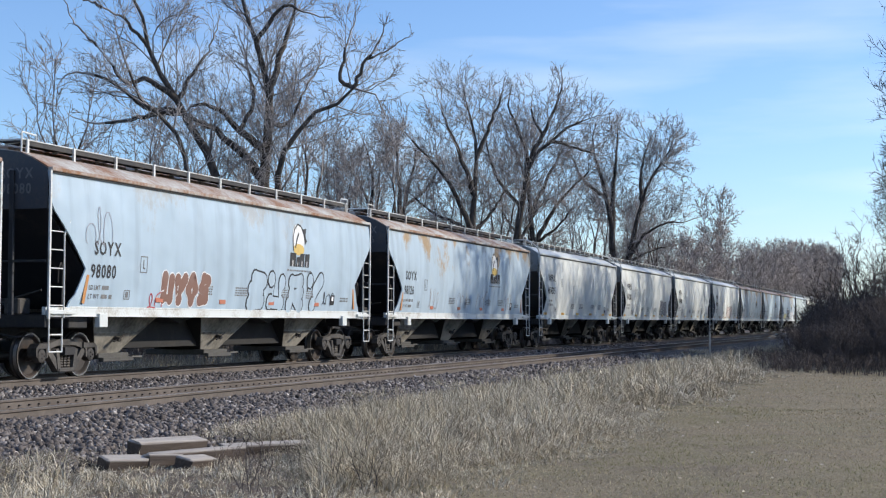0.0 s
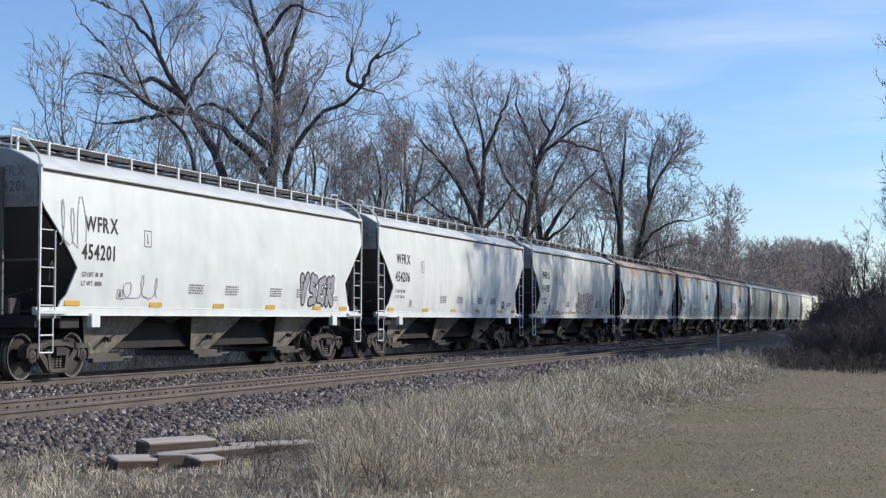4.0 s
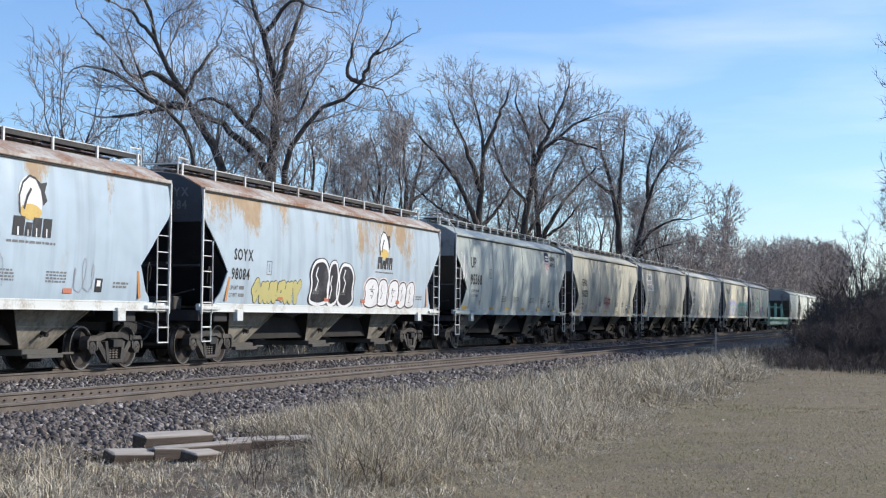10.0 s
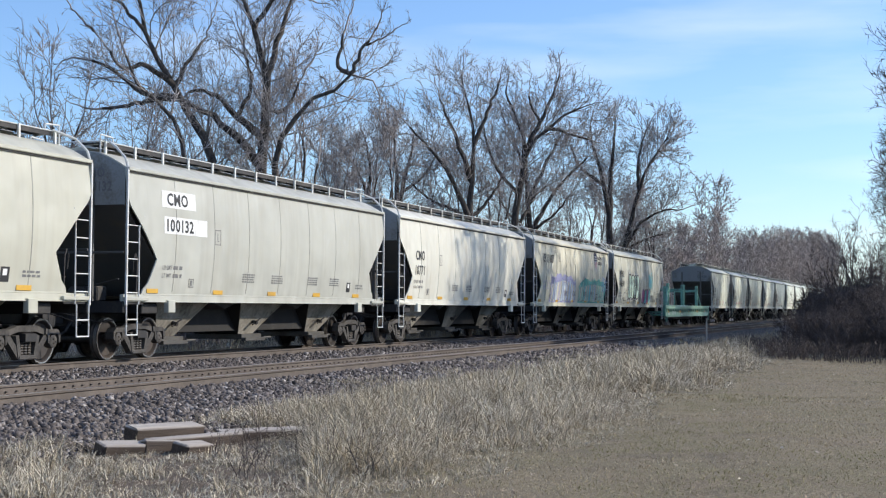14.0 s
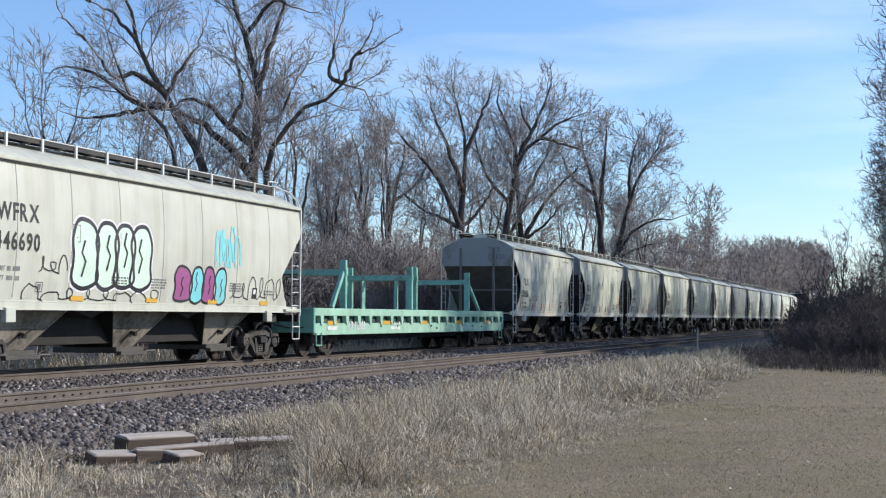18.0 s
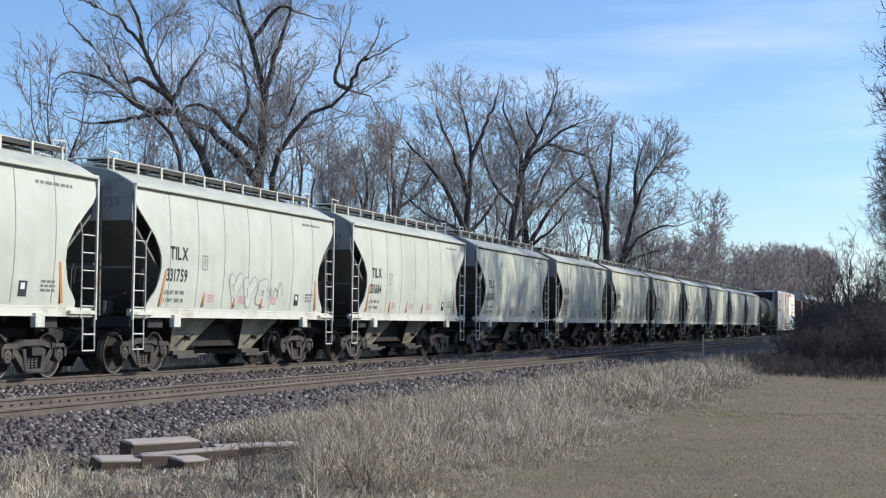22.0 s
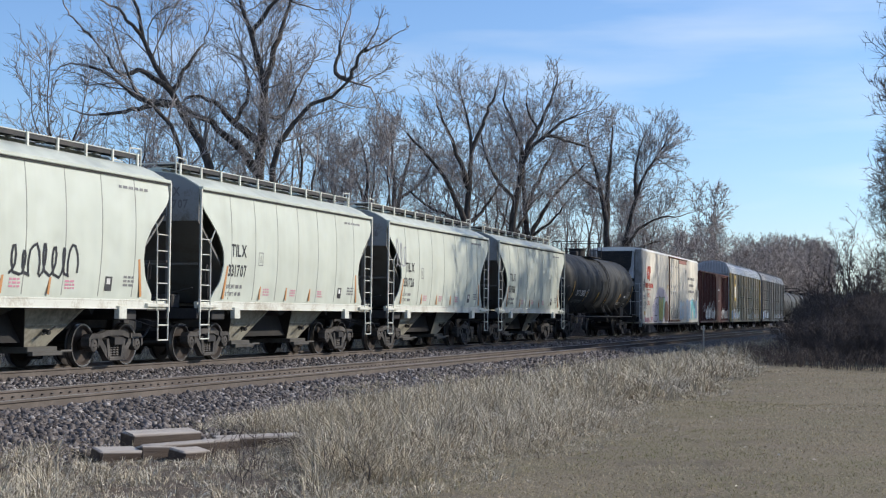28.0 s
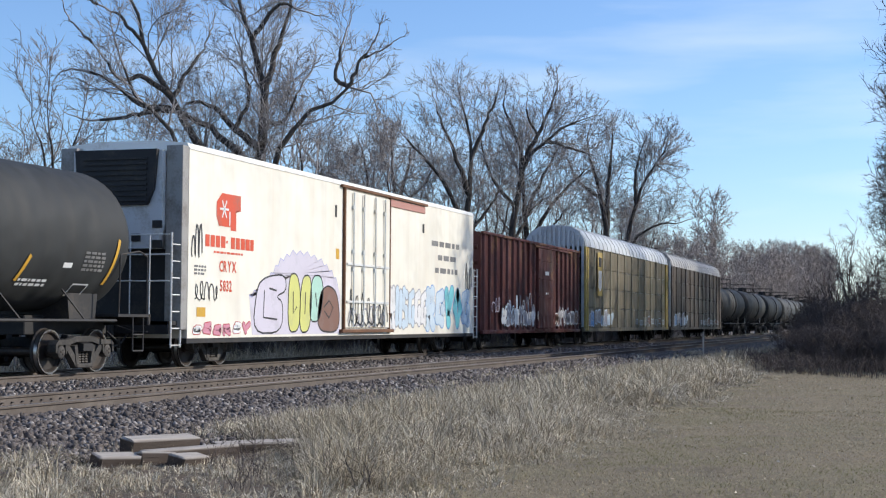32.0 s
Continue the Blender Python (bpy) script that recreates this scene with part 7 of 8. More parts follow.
class Bare:
    """Grows a leafless tree: given limbs, then branches, boughs, shoots and twigs along them."""

    def __init__(self, seed, finest=0.008, thick=0.055):
        self.g, self.finest, self.limit = np.random.RandomState(seed), finest, thick
        self.limbs, self.girth, self.thick_segs, self.thin_segs, self.spikes = [], [], [], [], []

    def limb(self, pts, r0, r1, n=16, shake=0.035):
        """A limb that runs smoothly through the given points."""
        p = np.array([tuple(q) for q in pts])
        if self.limbs and p[0, 2] > 0.0:
            there = np.concatenate(self.limbs)
            gap = np.linalg.norm(there - p[0], axis=1)
            if gap.min() < 1.0:
                p[0] = there[gap.argmin()]
        p = np.concatenate([[2 * p[0] - p[1]], p, [2 * p[-1] - p[-2]]])
        run = []
        for i in range(1, len(p) - 2):
            for t in np.arange(8) / 8:
                run.append(0.5 * (2 * p[i] + (p[i + 1] - p[i - 1]) * t + (2 * p[i - 1] - 5 * p[i] + 4 * p[i + 1] - p[i + 2]) * t * t + (3 * p[i] - p[i - 1] - 3 * p[i + 1] + p[i + 2]) * t ** 3))
        run = np.array(run + [p[-2]])
        way = np.concatenate([[0], np.cumsum(np.linalg.norm(np.diff(run, axis=0), axis=1))])
        at = np.linspace(0, way[-1], n)
        q = np.stack([np.interp(at, way, run[:, k]) for k in range(3)], 1)
        q[1:-1] += self.g.normal(0, shake, (n - 2, 3))
        self.limbs.append(q)
        self.girth.append(r0 + (r1 * 0.55 - r0) * np.linspace(0, 1, n) ** 0.85)

    def emit(self, pts, rad):
        segs = np.concatenate([pts[:, :-1], pts[:, 1:], rad[:, :-1, None], rad[:, 1:, None]], 2).reshape(-1, 8)
        fat = segs[:, 6] > self.limit
        self.thick_segs.append(segs[fat])
        self.thin_segs.append(segs[~fat])

    def shoots(self, pts, rad, size, gap, lo, bare):
        """Where side shoots leave their branches: place, course, girth and how far along."""
        g = self.g
        count = np.maximum(1, np.round(size * (1 - lo) / gap * g.uniform(0.75, 1.25, len(size)))).astype(int)
        i = np.repeat(np.arange(len(size)), count)
        t = lo + (1 - lo) * g.rand(len(i)) ** 0.85
        f = t * (pts.shape[1] - 1)
        j = np.minimum(f.astype(int), pts.shape[1] - 2)
        a = (f - j)[:, None]
        p = pts[i, j] * (1 - a) + pts[i, j + 1] * a
        d = pts[i, j + 1] - pts[i, j]
        r = rad[i, j] * (1 - a[:, 0]) + rad[i, j + 1] * a[:, 0]
        keep = p[:, 2] > bare
        d /= np.maximum(np.linalg.norm(d, axis=1), 1e-6)[:, None]
        return i[keep], t[keep], p[keep], d[keep], r[keep]

    def turned(self, d, narrow, wide, up):
        g = self.g
        v = g.normal(size=d.shape)
        v -= d * (v * d).sum(1)[:, None]
        v /= np.maximum(np.linalg.norm(v, axis=1), 1e-6)[:, None]
        a = np.radians(g.uniform(narrow, wide, len(d)))[:, None]
        w = d * np.cos(a) + v * np.sin(a)
        w[:, 2] += up
        return w / np.linalg.norm(w, axis=1)[:, None]

    def grow(self, levels, middle, radii, twig, bare=3.0, rise=0.06):
        """levels: (gap, first, share, least, most, joints) for each order; twig: (gap, shortest, longest)."""
        g, middle, radii = self.g, np.array(middle), np.array(radii)
        pts, rad = np.stack(self.limbs), np.stack(self.girth)
        self.emit(pts, rad)
        size = np.linalg.norm(np.diff(pts, axis=1), axis=2).sum(1)
        for order, (gap, lo, share, least, most, joints) in enumerate(levels):
            i, t, p, d, r = self.shoots(pts, rad, size, gap, lo, bare)
            w = self.turned(d, 24, 62, 0.10)
            n = np.clip(size[i] * share * (1.15 - 0.6 * t) * g.uniform(0.55, 1.25, len(i)), least, most)
            out = np.linalg.norm((p + w * n[:, None] * 0.7 - middle) / radii, axis=1)
            n *= np.clip((1.18 - out) / 0.36, 0.14, 1.0)
            line, step, here = [p], n / joints, p
            for _ in range(joints):
                w = w + g.normal(0, 0.17, w.shape)
                w[:, 2] += rise
                w /= np.linalg.norm(w, axis=1)[:, None]
                here = here + w * step[:, None]
                line.append(here)
            pts = np.stack(line, 1)
            start = np.minimum(r * 0.62, 0.004 + 0.0105 * n)
            start = np.maximum(start, self.finest * (1.5 if order < 2 else 1.15))
            rad = start[:, None] + (self.finest - start)[:, None] * np.linspace(0, 1, joints + 1)[None] ** 0.9
            size = n
            self.emit(pts, rad)
        gap, short, long = twig
        i, t, p, d, r = self.shoots(pts, rad, size, gap, 0.1, bare)
        w = self.turned(d, 14, 52, 0.12)
        n = g.uniform(short, long, len(i))
        self.spikes = np.concatenate([p, p + w * n[:, None], np.full((len(i), 1), self.finest * 1.05)], 1)
        self.thick_segs, self.thin_segs = np.concatenate(self.thick_segs), np.concatenate(self.thin_segs)
        return self

    def put(self, name, label, at, yaw=0, bark=None, twig=None, group="", sides=3):
        tree = tagged(new(name), label, "tree" if "tree" in name else "shrub", group)
        if len(self.thick_segs):
            part("trunk", fast_mesh("trunk", *tubes(self.thick_segs, 8), bark or BARK, True), None, tree, "furrowed grey-brown bark")
        part("crown", crown_mesh(self.thin_segs, self.spikes, sides, twig or TWIG), None, tree, "leafless branches and twigs")
        tree.matrix_basis = pose(*at, 0, 0, yaw)
        return tree


RIGHT, AWAY = Vector((0.308, -0.951, 0)), Vector((0.951, 0.308, 0))


def spot(u, z, deep=0.0):
    """A place in a tree: u to the side, z up, deep away, in metres from its foot."""
    return RIGHT * u + AWAY * deep + Vector((0, 0, z))


P = lambda *rows: [spot(*q) for q in rows]
WOODS = "trees behind the train"
FULL = ((0.5, 0.26, 0.5, 1.0, 3.6, 7), (0.32, 0.12, 0.5, 0.4, 1.7, 4), (0.21, 0.08, 0.52, 0.25, 0.85, 2))
FULL_FAR = ((0.48, 0.2, 0.48, 1.2, 3.6, 7), (0.36, 0.12, 0.52, 0.5, 2.0, 4), (0.27, 0.08, 0.55, 0.35, 1.0, 2))


def great_willow():
    """The large spreading tree with several stems."""
    g = Bare(21, 0.0068)
    g.limb(P((0.1, -0.3), (-0.1, 5.5, 0.1), (-0.1, 7.3, 0.1), (0.0, 8.9, 0.2), (0.1, 10.2, 0.2), (0.0, 11.3, 0.3), (-0.2, 12.1, 0.4), (-0.4, 12.9, 0.4), (-0.7, 13.6, 0.5), (-1.1, 15.0, 0.5), (-1.5, 16.2, 0.6)), 0.46, 0.05)
    g.limb(P((0.0, 11.4, 0.2), (0.4, 12.3, 0.4), (0.6, 12.9, 0.6), (0.7, 13.4, 0.8), (1.0, 14.6, 1.0), (1.1, 15.9, 1.2)), 0.17, 0.04)
    g.limb(P((-0.3, 13.3, 0.4), (0.2, 14.0, 0.1), (0.8, 14.4, -0.2), (1.6, 14.1, -0.5), (2.7, 13.8, -0.8)), 0.12, 0.03)
    g.limb(P((0.35, -0.3, -0.05), (0.45, 1.0, -0.15), (0.5, 5.5, -0.3), (0.5, 7.3, -0.4), (0.7, 8.2, -0.6), (1.1, 9.0, -0.7), (1.6, 9.7, -0.8), (2.1, 10.1, -0.9), (2.8, 10.3, -1.0), (3.2, 10.8, -1.1), (3.6, 11.0, -1.2), (4.1, 10.9, -1.4), (4.6, 10.4, -1.5), (4.8, 9.8, -1.6)), 0.28, 0.04)
    g.limb(P((3.2, 10.7, -1.0), (3.0, 11.4, -0.8), (3.1, 12.3, -0.7), (3.4, 13.3, -0.6), (3.7, 14.3, -0.4)), 0.10, 0.03)
    g.limb(P((3.7, 11.0, -1.2), (4.0, 12.0, -1.4), (4.6, 12.9, -1.6), (4.9, 13.7, -1.8)), 0.09, 0.03)
    g.limb(P((-0.1, 7.5), (-0.7, 8.3, -0.3), (-1.4, 8.9, -0.5), (-2.0, 9.4, -0.8), (-2.6, 9.7, -1.0), (-3.2, 10.0, -1.3), (-4.0, 10.1, -1.5), (-4.7, 10.3, -1.8)), 0.22, 0.05)
    g.limb(P((0.0, 8.4), (-0.9, 9.3, -0.2), (-1.3, 9.7, -0.5), (-1.9, 10.2, -0.7), (-2.6, 10.3, -1.0), (-3.2, 9.9, -1.2)), 0.20, 0.06)
    g.limb(P((-0.9, 9.4, -0.4), (-0.5, 10.6, -0.1), (-0.7, 11.8, 0.2), (-1.0, 12.8, 0.5), (-1.3, 13.8, 0.8)), 0.10, 0.03)
    g.limb(P((0.1, 9.3, 0.2), (0.7, 9.7, 0.6), (1.1, 10.5, 0.9), (1.6, 11.6, 1.2), (2.2, 12.7, 1.6)), 0.10, 0.03)
    g.limb(P((-0.2, -0.3, -0.2), (-0.6, 1.2, -0.6), (-1.7, 5.5, -1.1), (-1.9, 7.5, -1.2), (-2.2, 8.4, -1.2), (-2.7, 9.2, -1.3), (-3.0, 9.9, -1.4), (-3.4, 10.6, -1.5), (-3.8, 11.2, -1.6), (-4.2, 12.0, -1.7), (-4.5, 13.0, -1.8), (-4.7, 13.8, -1.8), (-5.1, 14.5, -1.9), (-5.5, 15.7, -2.0)), 0.36, 0.05)
    g.limb(P((-3.2, 10.5, -1.6), (-3.8, 10.8, -1.8), (-4.4, 11.2, -2.0), (-5.1, 11.0, -2.2), (-5.7, 11.7, -2.4), (-6.1, 12.3, -2.6), (-6.7, 12.6, -2.8)), 0.14, 0.03)
    g.limb(P((-3.2, 10.0, -1.4), (-4.0, 10.0, -1.7), (-4.7, 10.2, -1.9), (-5.3, 10.8, -2.2), (-6.0, 11.1, -2.4), (-6.6, 11.3, -2.7), (-7.2, 11.2, -2.9), (-7.6, 10.6, -3.2)), 0.13, 0.03)
    g.limb(P((-4.0, 9.8, -1.4), (-4.8, 9.7, -1.8), (-5.6, 9.5, -2.2), (-6.5, 9.4, -2.6), (-7.2, 9.7, -3.0)), 0.11, 0.03)
    g.limb(P((-3.1, 10.9, -1.5), (-2.6, 11.8, -1.2), (-2.1, 12.7, -0.9), (-1.8, 13.9, -0.6)), 0.10, 0.03)
    g.limb(P((-4.6, 13.0, -1.9), (-5.3, 13.5, -2.2), (-6.0, 13.9, -2.5), (-6.6, 14.8, -2.8)), 0.09, 0.03)
    g.limb(P((-0.3, -0.3, -0.3), (-1.2, 1.4, -1.0), (-2.5, 5.5, -2.0), (-2.8, 7.9, -2.3), (-3.1, 8.9, -2.5), (-3.7, 9.6, -2.7), (-4.3, 10.0, -2.9), (-5.0, 11.8, -3.2), (-5.4, 13.2, -3.4)), 0.22, 0.04)
    g.limb(P((4.0, 12.0, -1.4), (5.0, 12.4, -1.8), (5.9, 13.0, -2.0)), 0.06, 0.025)
    g.limb(P((-6.1, 12.3, -2.6), (-7.0, 13.2, -2.8), (-7.5, 14.4, -3.0)), 0.06, 0.025)
    g.limb(P((-6.0, 13.9, -2.5), (-7.0, 14.4, -2.6), (-7.6, 15.4, -2.6)), 0.06, 0.025)
    g.grow(FULL, spot(-1.3, 10.8, -0.8), (5.8, 7.7, 7.0), (0.17, 0.18, 0.5), 4.6)
    return g.put("willow_tree", "great bare willow tree with several dark leaning stems", (54.7, 25.1, -0.7), 0)


def fork_tree():
    """A tall tree whose stems part high up."""
    g = Bare(31, 0.009)
    g.limb(P((0.0, -0.3), (0.2, 6.5, 0.1), (0.4, 9.9, 0.2), (0.5, 12.2, 0.3), (0.1, 14.3, 0.4), (-0.3, 16.0, 0.5)), 0.42, 0.05)
    g.limb(P((0.4, 9.9), (-0.5, 11.9, -0.5), (-1.4, 13.8, -1.0), (-1.9, 15.6, -1.5)), 0.20, 0.04)
    g.limb(P((0.5, 11.9), (1.3, 13.8, 0.4), (2.0, 15.5, 0.8), (2.3, 16.9, 1.2)), 0.16, 0.04)
    g.limb(P((0.2, 7.5, -0.3), (-1.0, 9.9, -0.7), (-2.2, 11.4, -1.1), (-3.4, 12.6, -1.6), (-4.4, 13.8, -2.0)), 0.20, 0.04)
    g.limb(P((0.0, 6.8, 0.2), (1.2, 8.2, 0.6), (2.3, 9.9, 1.1), (3.2, 11.2, 1.5)), 0.14, 0.03)
    g.limb(P((-0.3, 7.0, 0.2), (-1.8, 8.4, 1.0), (-3.4, 9.6, 1.6), (-4.6, 11.0, 2.0)), 0.14, 0.03)
    return g.grow(FULL_FAR, spot(-0.6, 11.2), (5.8, 6.4, 7.0), (0.2, 0.28, 0.6), 3.0)


def leaning_tree():
    """A tall tree with a long limb reaching out to one side."""
    g = Bare(32, 0.009)
    g.limb(P((-0.1, -0.3), (0.1, 7.1, -0.2), (0.5, 10.0, -0.3), (0.9, 11.8, -0.5), (2.1, 13.2, -0.7), (3.6, 14.3, -0.8), (5.3, 14.9, -1.0)), 0.44, 0.05)
    g.limb(P((0.6, 10.1), (0.7, 12.5, 0.2), (0.1, 14.3, 0.5), (-0.4, 15.7, 0.8), (-0.2, 17.1, 1.0)), 0.22, 0.04)
    g.limb(P((0.9, 11.8), (1.6, 13.6, 0.1), (2.5, 15.4, 0.3), (3.0, 17.2, 0.4), (2.9, 18.2, 0.6)), 0.20, 0.04)
    g.limb(P((2.1, 13.1, -0.6), (3.9, 12.8, -0.9), (5.2, 12.3, -1.3), (6.2, 12.5, -1.6)), 0.12, 0.03)
    g.limb(P((0.3, 9.2, 0.2), (-1.1, 11.0, 0.7), (-1.8, 13.2, 1.3), (-2.2, 15.3, 1.8)), 0.15, 0.04)
    g.limb(P((1.6, 13.6, 0.2), (1.1, 15.3, 0.8), (1.2, 17.1, 1.4)), 0.10, 0.03)
    g.limb(P((0.2, 7.4, 0.2), (1.4, 9.0, 0.8), (2.8, 10.2, 1.2), (4.2, 11.2, 1.4)), 0.12, 0.03)
    return g.grow(FULL_FAR, spot(1.2, 12.0), (5.6, 6.2, 6.7), (0.2, 0.28, 0.6), 3.0)


def twin_tree():
    """Two stems from one foot under a wide fan."""
    g = Bare(33, 0.0098)
    g.limb(P((0.1, -0.3), (-0.1, 5.5, -0.1), (-0.3, 8.9, -0.3), (-0.6, 11.0, -0.4), (-1.2, 13.1, -0.5), (-1.7, 15.2, -0.7), (-1.4, 16.7, -0.8)), 0.48, 0.05)
    g.limb(P((-0.3, 8.7), (0.0, 12.3, 0.3), (0.3, 15.2, 0.5), (0.4, 17.6, 0.8)), 0.26, 0.04)
    g.limb(P((0.5, -0.3, -0.4), (0.8, 5.5, -0.5), (1.3, 8.1, -0.6), (1.8, 10.2, -0.7), (2.4, 12.3, -0.9), (3.2, 13.5, -1.0), (4.1, 14.8, -1.1), (4.3, 15.7, -1.2)), 0.40, 0.04)
    g.limb(P((1.1, 6.8, -0.4), (2.1, 8.4, -0.8), (3.8, 9.2, -1.1), (5.1, 9.3, -1.4), (6.4, 9.7, -1.8)), 0.16, 0.03)
    g.limb(P((1.8, 10.3, -0.6), (2.0, 13.1, -0.1), (2.6, 15.2, 0.3), (3.4, 16.7, 0.8)), 0.17, 0.04)
    g.limb(P((3.2, 13.5, -1.0), (4.4, 12.9, -1.4), (5.5, 12.4, -1.8)), 0.06, 0.025)
    g.limb(P((-0.6, 11.0, -0.2), (-2.1, 12.3, 0.3), (-2.9, 13.9, 0.7), (-3.1, 15.4, 1.2)), 0.15, 0.03)
    g.limb(P((0.8, 6.4, -0.2), (2.7, 7.2, 0.1), (4.6, 7.7, 0.5), (6.0, 7.9, 0.8)), 0.12, 0.03)
    return g.grow(FULL_FAR, spot(1.2, 11.8), (5.6, 6.8, 6.6), (0.2, 0.28, 0.6), 3.0)


great_willow()
TALL = "tall leafless tree with a rounded fan-shaped crown"
forked = fork_tree().put("tree", TALL, (86.1, 26.3, -0.8), 0, group=WOODS)
leaning = leaning_tree().put("tree", TALL, (91.8, 24.9, -0.8), 0, group=WOODS)
twin = twin_tree().put("tree", TALL, (110.6, 22.4, -0.8), 0, group=WOODS)


def ray_spot(px, depth):
    """Plan place at a sideways angle (in tangents) and a distance from the camera."""
    u = px * depth
    p = AWAY * depth + RIGHT * u
    return p.x, p.y


for first, px, depth, yaw, size in ((forked, 0.062, 104, 150, 0.98), (twin, -0.030, 98, 200, 0.86), (twin, -0.242, 84, 120, 0.54), (forked, -0.068, 92, 80, 0.72)):
    x, y = ray_spot(px, depth)
    copy_thing(first, pose(x, y, -0.85, 0, 0, yaw) @ Matrix.Scale(size, 4))


def wood_kind(seed, high, wide, stems, trunk, finest=0.0105, fork=0.3, gaps=(0.62, 0.42, 0.32), twig=(0.2, 0.28, 0.7), thick=0.05, bare=1.0):
    """A tree of upright forking stems."""
    g = Bare(seed, finest, thick)
    r, foot = random.Random(seed), high * fork
    g.limb([Vector((0, 0, -0.3)), Vector((0.08, 0.05, foot * 0.5)), Vector((0, 0.1, foot))], trunk, trunk * 0.85)
    for s in range(stems):
        a = s * 6.283 / stems + seed + r.uniform(-0.4, 0.4)
        out = Vector((math.cos(a), math.sin(a), 0)) * wide * r.uniform(0.3, 0.7) * (1 if stems > 1 else 0.2)
        top, bow = high * r.uniform(0.78, 0.97), r.uniform(0.7, 1.3)
        g.limb([Vector((0, 0.1, foot)) + out * t ** bow + Vector((r.gauss(0, 0.16) * (t > 0), r.gauss(0, 0.16) * (t > 0), (top - foot) * t)) for t in (0, 0.25, 0.5, 0.75, 1.0)], trunk * (0.6 if stems > 1 else 0.8), finest * 1.6)
    a, b, c = gaps
    return g.grow(((a, 0.12, 0.34, 0.7, 3.2, 5), (b, 0.12, 0.5, 0.4, 1.6, 3), (c, 0.1, 0.55, 0.3, 0.9, 2)), (0, 0, high * 0.55), (wide * 1.25, wide * 1.25, high * 0.55), twig, bare)


# slender trees of the wood behind, four kinds, copied about
kinds = [wood_kind(*a) for a in ((51, 14.5, 2.4, 2, 0.16), (52, 12.0, 2.8, 3, 0.15), (53, 15.5, 3.0, 3, 0.18), (54, 9.0, 2.7, 4, 0.12))]
r = random.Random(77)
made = [None] * 4


def wood_tree(k, x, y):
    yaw, lean = r.uniform(0, 360), r.uniform(-3, 3)
    if made[k] is None:
        made[k] = kinds[k].put("tree", "slender leafless tree in the wood behind the tracks", (x, y, -0.85), yaw, twig=WOOD_TWIG, group=WOODS)
    else:
        copy_thing(made[k], pose(x, y, -0.9, lean, r.uniform(-3, 3), yaw))


rows = ((-0.285, 88), (-0.262, 80), (-0.245, 95), (-0.228, 86), (-0.31, 76), (-0.30, 98), (-0.275, 105), (-0.21, 98), (-0.193, 82), (-0.178, 92), (-0.162, 75), (-0.148, 88), (-0.132, 70), (-0.115, 86), (-0.095, 78), (-0.078, 92), (-0.06, 74), (-0.045, 86), (-0.028, 80), (0.004, 86), (0.018, 104), (0.044, 99), (0.096, 108), (0.11, 126), (0.134, 130), (0.15, 138), (0.172, 138), (-0.30, 64), (-0.155, 64), (-0.09, 66), (-0.20, 70), (-0.32, 88), (-0.255, 66))
for i, (px, depth) in enumerate(rows):
    k = (i * 7 + i // 3) % 4
    if px < -0.1 and k in (0, 2) and i % 2:
        k = 3
    x, y = ray_spot(px + r.uniform(-0.005, 0.005), depth)
    wood_tree(k, x, max(y, 24.5))
# a second, deeper rank that closes the wood
for i in range(32):
    px = -0.31 + i * 0.0158
    x, y = ray_spot(px + r.uniform(-0.004, 0.004), 104 + 40 * max(0.0, px) / 0.2 + r.uniform(-6, 14))
    wood_tree((3, 1, 3, 0)[i % 4] if px < -0.08 else (1, 0, 3, 2)[i % 4], x, max(y, 25.5))
# the line of trees that follows the track into the distance
for i in range(16):
    wood_tree((0, 1, 3, 1, 3)[i % 5], 132 + i * 6.0 + r.uniform(-3, 3), 24 + r.uniform(0, 8))
# Bark paled for distance: the far haze is put into the colour.
FAR_BARK = Shade("hazy_far_bark", 0.95)
FAR_BARK = FAR_BARK.done(FAR_BARK.mix(FAR_BARK.ramp(FAR_BARK.noise(FAR_BARK.where(), 0.8, 3), 0.35, 0.7), (0.24, 0.208, 0.195), (0.42, 0.37, 0.345)))
far_kinds = [wood_kind(seed, high, 4.2, 4, 0.2, 0.022, 0.15, (0.7, 0.45, 0.34), (0.2, 0.4, 0.9), 0.09).put("tree", "grey leafless tree in the distant wood", (190 + 9 * i, 26 + i, -0.9), 0, bark=FAR_BARK, twig=FAR_BARK, group=WOODS) for i, (seed, high) in enumerate(((55, 12.5), (56, 16.0), (57, 21.0)))]
for i in range(56):
    x = 165 + i * 5 + r.uniform(-3, 3)
    copy_thing(far_kinds[min(2, (i + i % 3) // 18)], pose(x, 23.5 + r.uniform(0, 8), -0.9, 0, 0, r.uniform(0, 360)))


def thicket(seed, stems, high, width, finest, levels, twig, arch=0.35):
    """A dense clump of thin arching stems."""
    g, q = Bare(seed, finest, 0.2), random.Random(seed)
    for s in range(stems):
        a, f, n = q.uniform(0, 6.28), q.random() ** 0.5, high * q.uniform(0.5, 1.0)
        foot, out = Vector((math.cos(a) * width * f, math.sin(a) * width * f, -0.05)), Vector((math.cos(a + q.gauss(0, 0.8)), math.sin(a + q.gauss(0, 0.8)), 0)) * n * arch
        g.limb([foot, foot + out * 0.3 + Vector((0, 0, n * 0.5)), foot + out + Vector((0, 0, n))], finest * 2.6, finest, 7, 0.02 * high)
    return g.grow(levels, (0, 0, high * 0.4), (width * 1.5, width * 1.5, high * 0.7), twig, 0.0)


